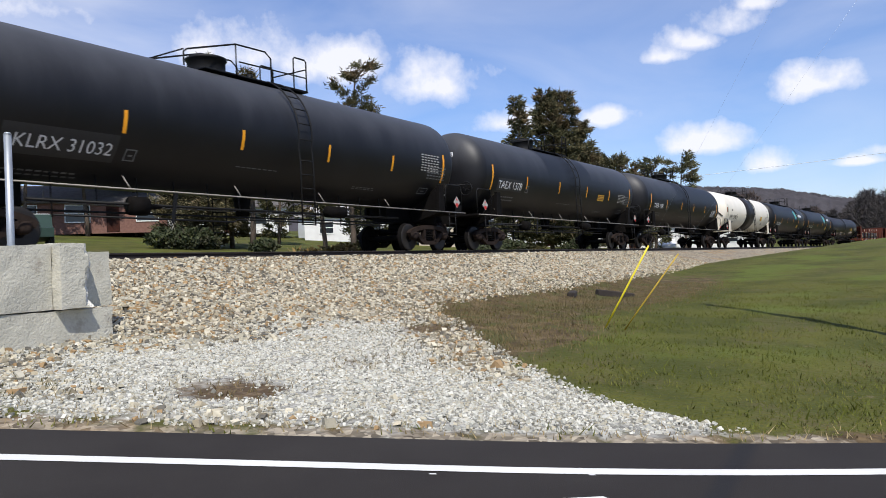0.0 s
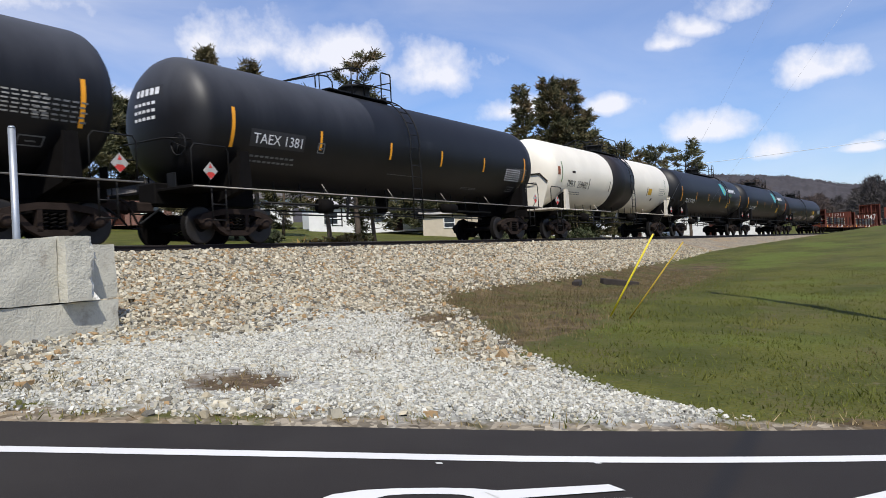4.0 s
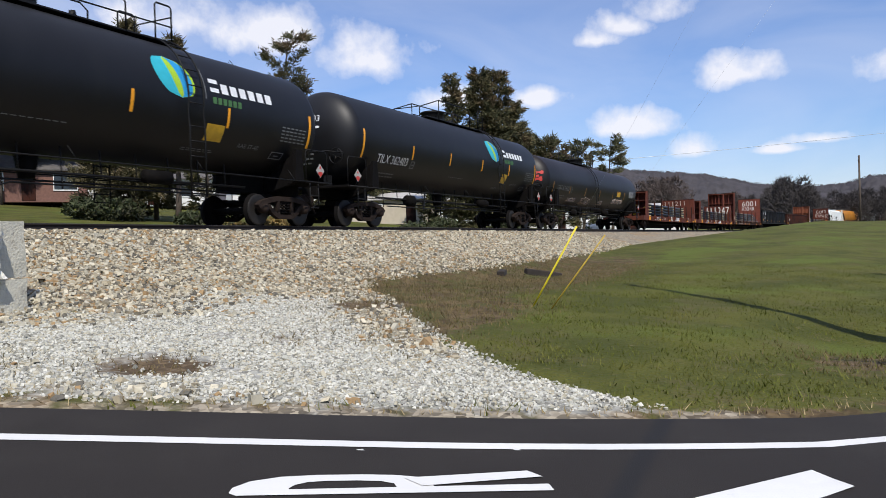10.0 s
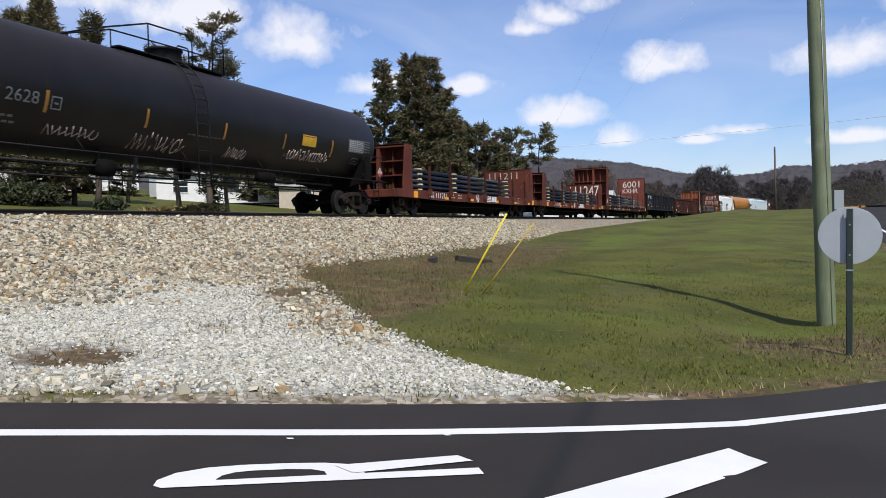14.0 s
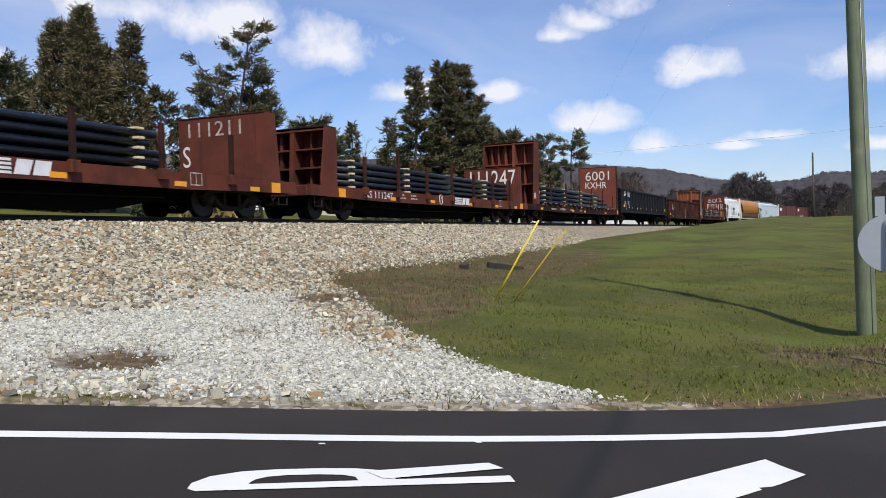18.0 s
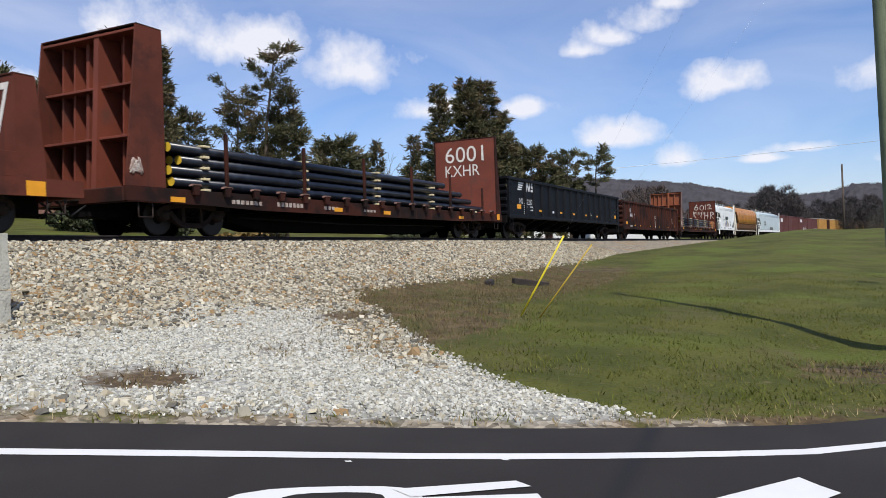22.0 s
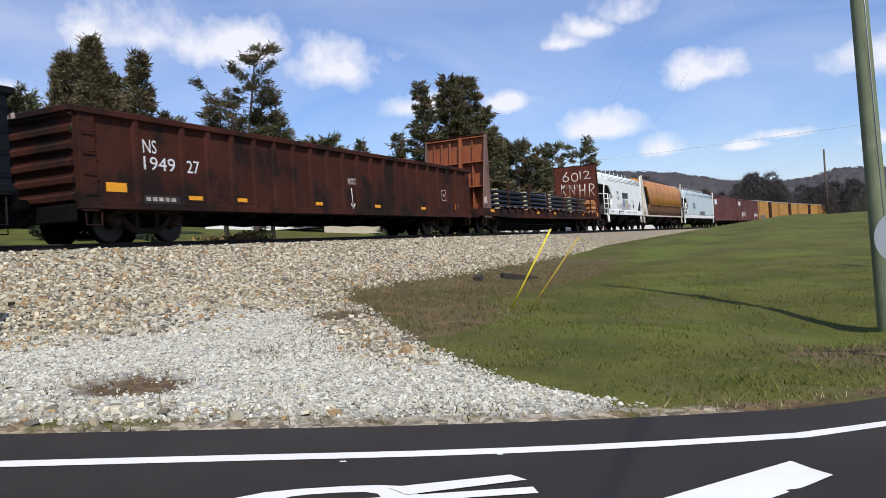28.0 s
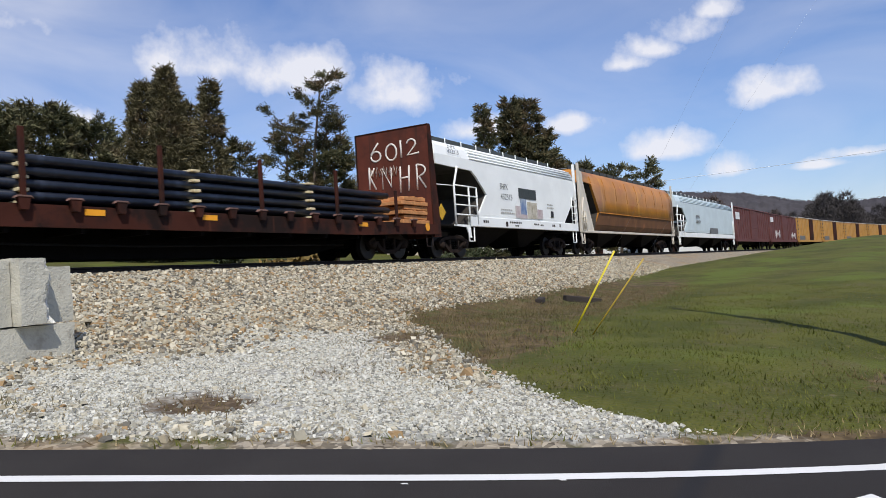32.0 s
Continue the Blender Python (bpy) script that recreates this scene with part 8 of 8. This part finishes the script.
def make_hills():
    """Wooded ridges round the valley: slopes under a canopy of bare crowns, with a fringe of twigs along the crest."""
    rng = np.random.default_rng(11)

    def ridge(az):
        return np.interp(az, [-30, 20, 45, 60, 73, 79, 81, 82.8, 85.6, 88, 91, 93, 96, 98.6, 110, 130, 170], [3.5, 4.5, 5.5, 6.0, 5.5, 4.9, 4.7, 4.45, 3.75, 3.35, 3.35, 3.8, 3.6, 3.8, 4.6, 4.0, 3.0])

    def height(az, r):
        far = EYE + 900 * np.tan(np.radians(ridge(az) - 0.42))
        return 6 + (far - 6) * ss(380, 900, r) - 30 * ss(900, 1500, r)
    azs = np.concatenate([np.arange(-30, 62, 0.5), np.arange(62, 110, 0.11), np.arange(110, 171, 0.5)])
    rs = np.concatenate([np.arange(340, 920, 9.0), np.arange(920, 1500, 40.0)])
    A, Rr = np.meshgrid(azs, rs)
    X, Y = Rr * np.sin(np.radians(A)), Rr * np.cos(np.radians(A))
    crowns = sum(a * np.sin(X * k + p) * np.sin(Y * k * 1.13 + 2.1 * p) for a, k, p in ((1.3, 0.33, 0.4), (0.9, 0.61, 1.9), (1.8, 0.097, 2.7)))
    H = height(A, Rr) + (crowns + rng.normal(0, 0.55, X.shape)) * ss(400, 520, Rr)
    n = len(azs)
    i = np.arange((len(rs) - 1) * n).reshape(-1, n)[:, :-1].ravel()
    tagged(new("hills", fast_mesh("hills", np.stack([X.ravel(), Y.ravel(), H.ravel()], 1), np.stack([i, i + 1, i + n + 1, i + n], 1), CANOPY, True)), "rounded wooded hills across the valley in early spring", "hills", kind="structure")

    def grove(spots, heights, twigs, spread, thick=1.0):
        """Bare crowns: fine twigs, a triangle each, that fan up and out of each stem."""
        k = np.repeat(np.arange(len(spots)), twigs)
        h = heights[k]
        a, f = rng.uniform(0, math.tau, len(k)), rng.uniform(0, 1, len(k)) ** 0.7
        out = spread * h * rng.uniform(0, 1, len(k)) ** 0.5 * np.sin(math.pi * (0.22 + 0.74 * f))
        foot = spots[k] + np.stack([np.cos(a) * out, np.sin(a) * out, h * (0.12 + 0.8 * f)], 1)
        way = np.stack([np.cos(a) * 0.6, np.sin(a) * 0.6, np.full(len(k), 0.7)], 1) + rng.normal(0, 0.45, (len(k), 3))
        way /= np.linalg.norm(way, axis=1)[:, None]
        c = np.cross(way, rng.normal(0, 1, way.shape))
        c *= (h * thick * rng.uniform(0.004, 0.011, len(k)))[:, None] / (np.linalg.norm(c, axis=1)[:, None] + 1e-9)
        return np.stack([foot - c, foot + c, foot + way * (h * rng.uniform(0.05, 0.13, len(k)))[:, None]], 1).reshape(-1, 3)

    # crowns along the crest
    q = 1500
    a, r = rng.uniform(66, 106, q), rng.uniform(800, 905, q)
    spots = np.stack([r * np.sin(np.radians(a)), r * np.cos(np.radians(a)), height(a, r) - 1], 1)
    v = grove(spots, rng.uniform(2.5, 4.5, q), 40, 0.9, 4.0)
    tagged(new("hill_woods", fast_mesh("hill_woods", v, np.arange(len(v)).reshape(-1, 3), WOODS)), "leafless grey woods along the hills", "woods", kind="stuff")
    # nearer belts of bare trees down the valley: azimuths, distance, elevation of the tops, trees
    for mat_, lab, spans in ((WOODS_DARK, "dark leafless trees down the valley", [(86.2, 89.8, 205, 4.15, 34), (82, 87, 240, 2.9, 34), (89.2, 96, 230, 3.0, 46), (95, 104, 170, 3.3, 50)]), (WOODS_RED, "reddish budding trees below the hills", [(77.5, 81.5, 190, 4.6, 26), (81, 86, 240, 3.2, 30), (70, 78, 220, 4.3, 44)]), (THICKET, "green-brown thicket beside the far road", [(93.6, 99.5, 130, 2.6, 44), (83, 94, 260, 2.0, 64)])):
        vs = []
        for a0, a1, rr, el, n in spans:
            a = rng.uniform(a0, a1, n)
            r = rr + rng.uniform(-14, 22, n)
            xy = np.stack([r * np.sin(np.radians(a)), r * np.cos(np.radians(a))], 1)
            g = ground_z(xy[:, 0], xy[:, 1])
            edge = np.minimum(1, 0.5 + np.minimum(a - a0, a1 - a) / (a1 - a0) * 2.4)
            top = EYE + r * np.tan(np.radians(el)) * edge * rng.uniform(0.72, 1.0, n)
            vs.append(grove(np.stack([xy[:, 0], xy[:, 1], g], 1), top - g, 620, 0.32))
        v = np.concatenate(vs)
        tagged(new("valley_woods", fast_mesh("valley_woods", v, np.arange(len(v)).reshape(-1, 3), mat_)), lab, "woods", kind="stuff")


make_hills()


# ---------------------------------------------------------------- stones, grass and sleepers
def make_stones():
    rng = np.random.default_rng(5)
    corner = np.array([(x, y, z) for x in (-1, 1) for y in (-1, 1) for z in (-1, 1)], float)
    quads = np.array([(0, 1, 3, 2), (4, 6, 7, 5), (0, 4, 5, 1), (2, 3, 7, 6), (1, 5, 7, 3)])

    def scatter(name, n, box, keep, size, material, label):
        x, y = rng.uniform(box[0], box[1], n), rng.uniform(box[2], box[3], n)
        k = keep(x, y)
        x, y = x[k], y[k]
        z = ground_z(x, y)
        m = len(x)
        s = size * rng.uniform(0.4, 1.25, (m, 1, 1)) * rng.uniform(0.6, 1.3, (m, 1, 3)) * 0.5
        v = corner[None] * s * rng.uniform(0.55, 1.1, (m, 8, 3))
        a = rng.uniform(0, math.tau, m)
        ca, sa = np.cos(a)[:, None], np.sin(a)[:, None]
        tl = rng.normal(0, 0.5, (m, 1))
        vx, vy, vz = v[..., 0], v[..., 1], v[..., 2] * 0.75
        vy, vz = vy - tl * vz, vz + tl * vy
        v = np.stack([vx * ca - vy * sa + x[:, None], vx * sa + vy * ca + y[:, None], vz + z[:, None] + size * rng.uniform(-0.05, 0.3, (m, 1))], -1)
        f = (quads[None] + 8 * np.arange(m)[:, None, None]).reshape(-1, 4)
        tagged(new(name, fast_mesh(name, v.reshape(-1, 3), f, material)), label, "stones", kind="stuff")

    def pick(layer):
        def keep(x, y):
            za = zones(x, y)
            w = za[layer] * np.clip(1 - 1.6 * za[3], 0.03, 1) * np.where(road_side(x, y) < 1.1, 0.4, 1.0)
            return (rng.uniform(0, 1, len(x)) < w * np.clip(1.35 - np.hypot(x, y) / 42, 0.12, 1)) & (road_side(x, y) > 0.8) & (np.abs(track_y(x) - y) > 1.75)
        return keep
    scatter("gravel", 170000, (2.2, 11, 0.5, 9), pick(0), 0.0265, STONE_PALE, "pale crushed limestone gravel")
    scatter("gravel", 900, (2.2, 11, 1.5, 9), pick(0), 0.046, STONE_PALE, "larger pale stones lying in the gravel")
    scatter("ballast", 175000, (3.5, 40, 3.0, 13.6), pick(1), 0.055, STONE_TAN, "tan and grey railway ballast")
    scatter("ballast", 12000, (3.5, 30, 3.0, 13.3), pick(1), 0.075, STONE_TAN, "larger tan ballast stones")


def make_grass():
    rng = np.random.default_rng(8)

    def tufts(name, n, box, keep, h, w, material, label):
        x, y = rng.uniform(box[0], box[1], n), rng.uniform(box[2], box[3], n)
        k = keep(x, y)
        x, y = x[k], y[k]
        m = len(x)
        z = ground_z(x, y) - 0.005
        a = rng.uniform(0, math.tau, m)
        hh = h * rng.uniform(0.4, 1.4, m)
        ln = rng.normal(0, 0.5, (m, 2)) * hh[:, None]
        ww = w * rng.uniform(0.6, 1.4, m)
        p = np.stack([x, y, z], 1)
        s = np.stack([np.cos(a) * ww, np.sin(a) * ww, 0 * a], 1)
        v = np.stack([p - s, p + s, p + np.stack([ln[:, 0], ln[:, 1], hh], 1)], 1).reshape(-1, 3)
        tagged(new(name, fast_mesh(name, v, np.arange(3 * m).reshape(m, 3), material)), label, "grass", kind="stuff")

    def lawn(x, y):
        r = np.hypot(x, y)
        return (grass_edge(x) - y > 0.15) & (x > 5.7) & (road_side(x, y) > 0.75) & (rng.uniform(0, 1, len(x)) < np.clip(1.2 - r / 26, 0.08, 1) * (1 - 0.85 * zones(x, y)[2]) * (0.55 + 0.45 * np.sin(x * 1.9 + 2 * np.sin(y * 1.3)) * np.sin(y * 2.3 + x)))

    def clump(x, y):
        return lawn(x, y) & (np.sin(x * 3.7 + 1.3 * y) * np.sin(y * 4.1 - x) + 0.4 * np.sin(x * 9 + y * 7) > 0.25)

    def dry(x, y):
        za = zones(x, y)
        return (rng.uniform(0, 1, len(x)) < za[2] * 1.1) & (road_side(x, y) > 0.66) & (road_side(x, y) < 1.4)

    def withered(x, y):
        za = zones(x, y)
        return (rng.uniform(0, 1, len(x)) < np.maximum(za[2], 0.8 * za[3])) & (road_side(x, y) > 1.3)

    def verge(x, y):
        d = road_side(x, y)
        lump = np.sin(x * 5.1 + y * 3.3) * np.sin(x * 2.3 - y * 4.7)
        return (d > 0.6) & (d < 0.95) & (lump > 0.42)
    tufts("grass", 210000, (5.6, 26, -4, 8.6), lawn, 0.036, 0.006, BLADE, "short mown green grass on the slope")
    tufts("grass", 9000, (5.6, 22, -3, 8), clump, 0.085, 0.008, BLADE, "longer green grass tufts on the slope")
    tufts("dry_grass", 45000, (1.5, 14, -4, 9), dry, 0.05, 0.005, BLADE_DRY, "dry straw-coloured grass by the road")
    tufts("dry_grass", 120000, (2.0, 26, -3, 9), withered, 0.06, 0.006, BLADE_OLIVE, "withered olive-brown grass beside the gravel")
    tufts("verge_grass", 9000, (1.5, 9, -3, 7), verge, 0.055, 0.006, BLADE, "green tufts along the road's edge")


def make_sleepers():
    me = Build().box(-0.11, 0.11, -1.3, 1.3, -0.1, 0.02, 0.012).mesh("sleeper", SLEEPER)
    x = -6.0
    while x < 110:
        shared("sleeper", me, TRACK, pose(x, float(track_y(x)), 1.808, 0, 0, track_turn(x) + 0.6 * math.sin(x * 3.7)))
        x += 0.53


make_stones()
make_grass()
make_sleepers()


# ---------------------------------------------------------------- the train rolls past
def motions():
    ts, gone = [t for t, _ in TRAVEL], [g for _, g in TRAVEL]
    centre = {}
    for ob, x0, _ in CARS:
        centre[ob] = x0
        rows = []
        for t, g in TRAVEL:
            x = x0 - g
            rows.append((t, pose(x, float(track_y(x)), RAIL_Z, 0, 0, track_turn(x))))
        walk(ob, rows)
    for axle, dx, car in SPIN:
        x0 = centre[car] + dx
        a, b = max(0.0, x0 - 42.0), min(gone[-1], x0 - 5.0)
        if b <= a + 1:
            continue
        rows = []
        for g in np.arange(a, b, 0.58):
            rows.append((float(np.interp(g, gone, ts)), pose(dx, 0, 0.43, 0, -math.degrees((g - a) / 0.43), 0)))
        keyed, last = [], -1
        for t, m in rows:
            if frame(t) != last:
                keyed.append((t, m))
                last = frame(t)
        if keyed[0][0] > 0.05:
            keyed.insert(0, (0.0, keyed[0][1]))
        if keyed[-1][0] < 31.9:
            keyed.append((32.0, keyed[-1][1]))
        walk(axle, keyed)


motions()
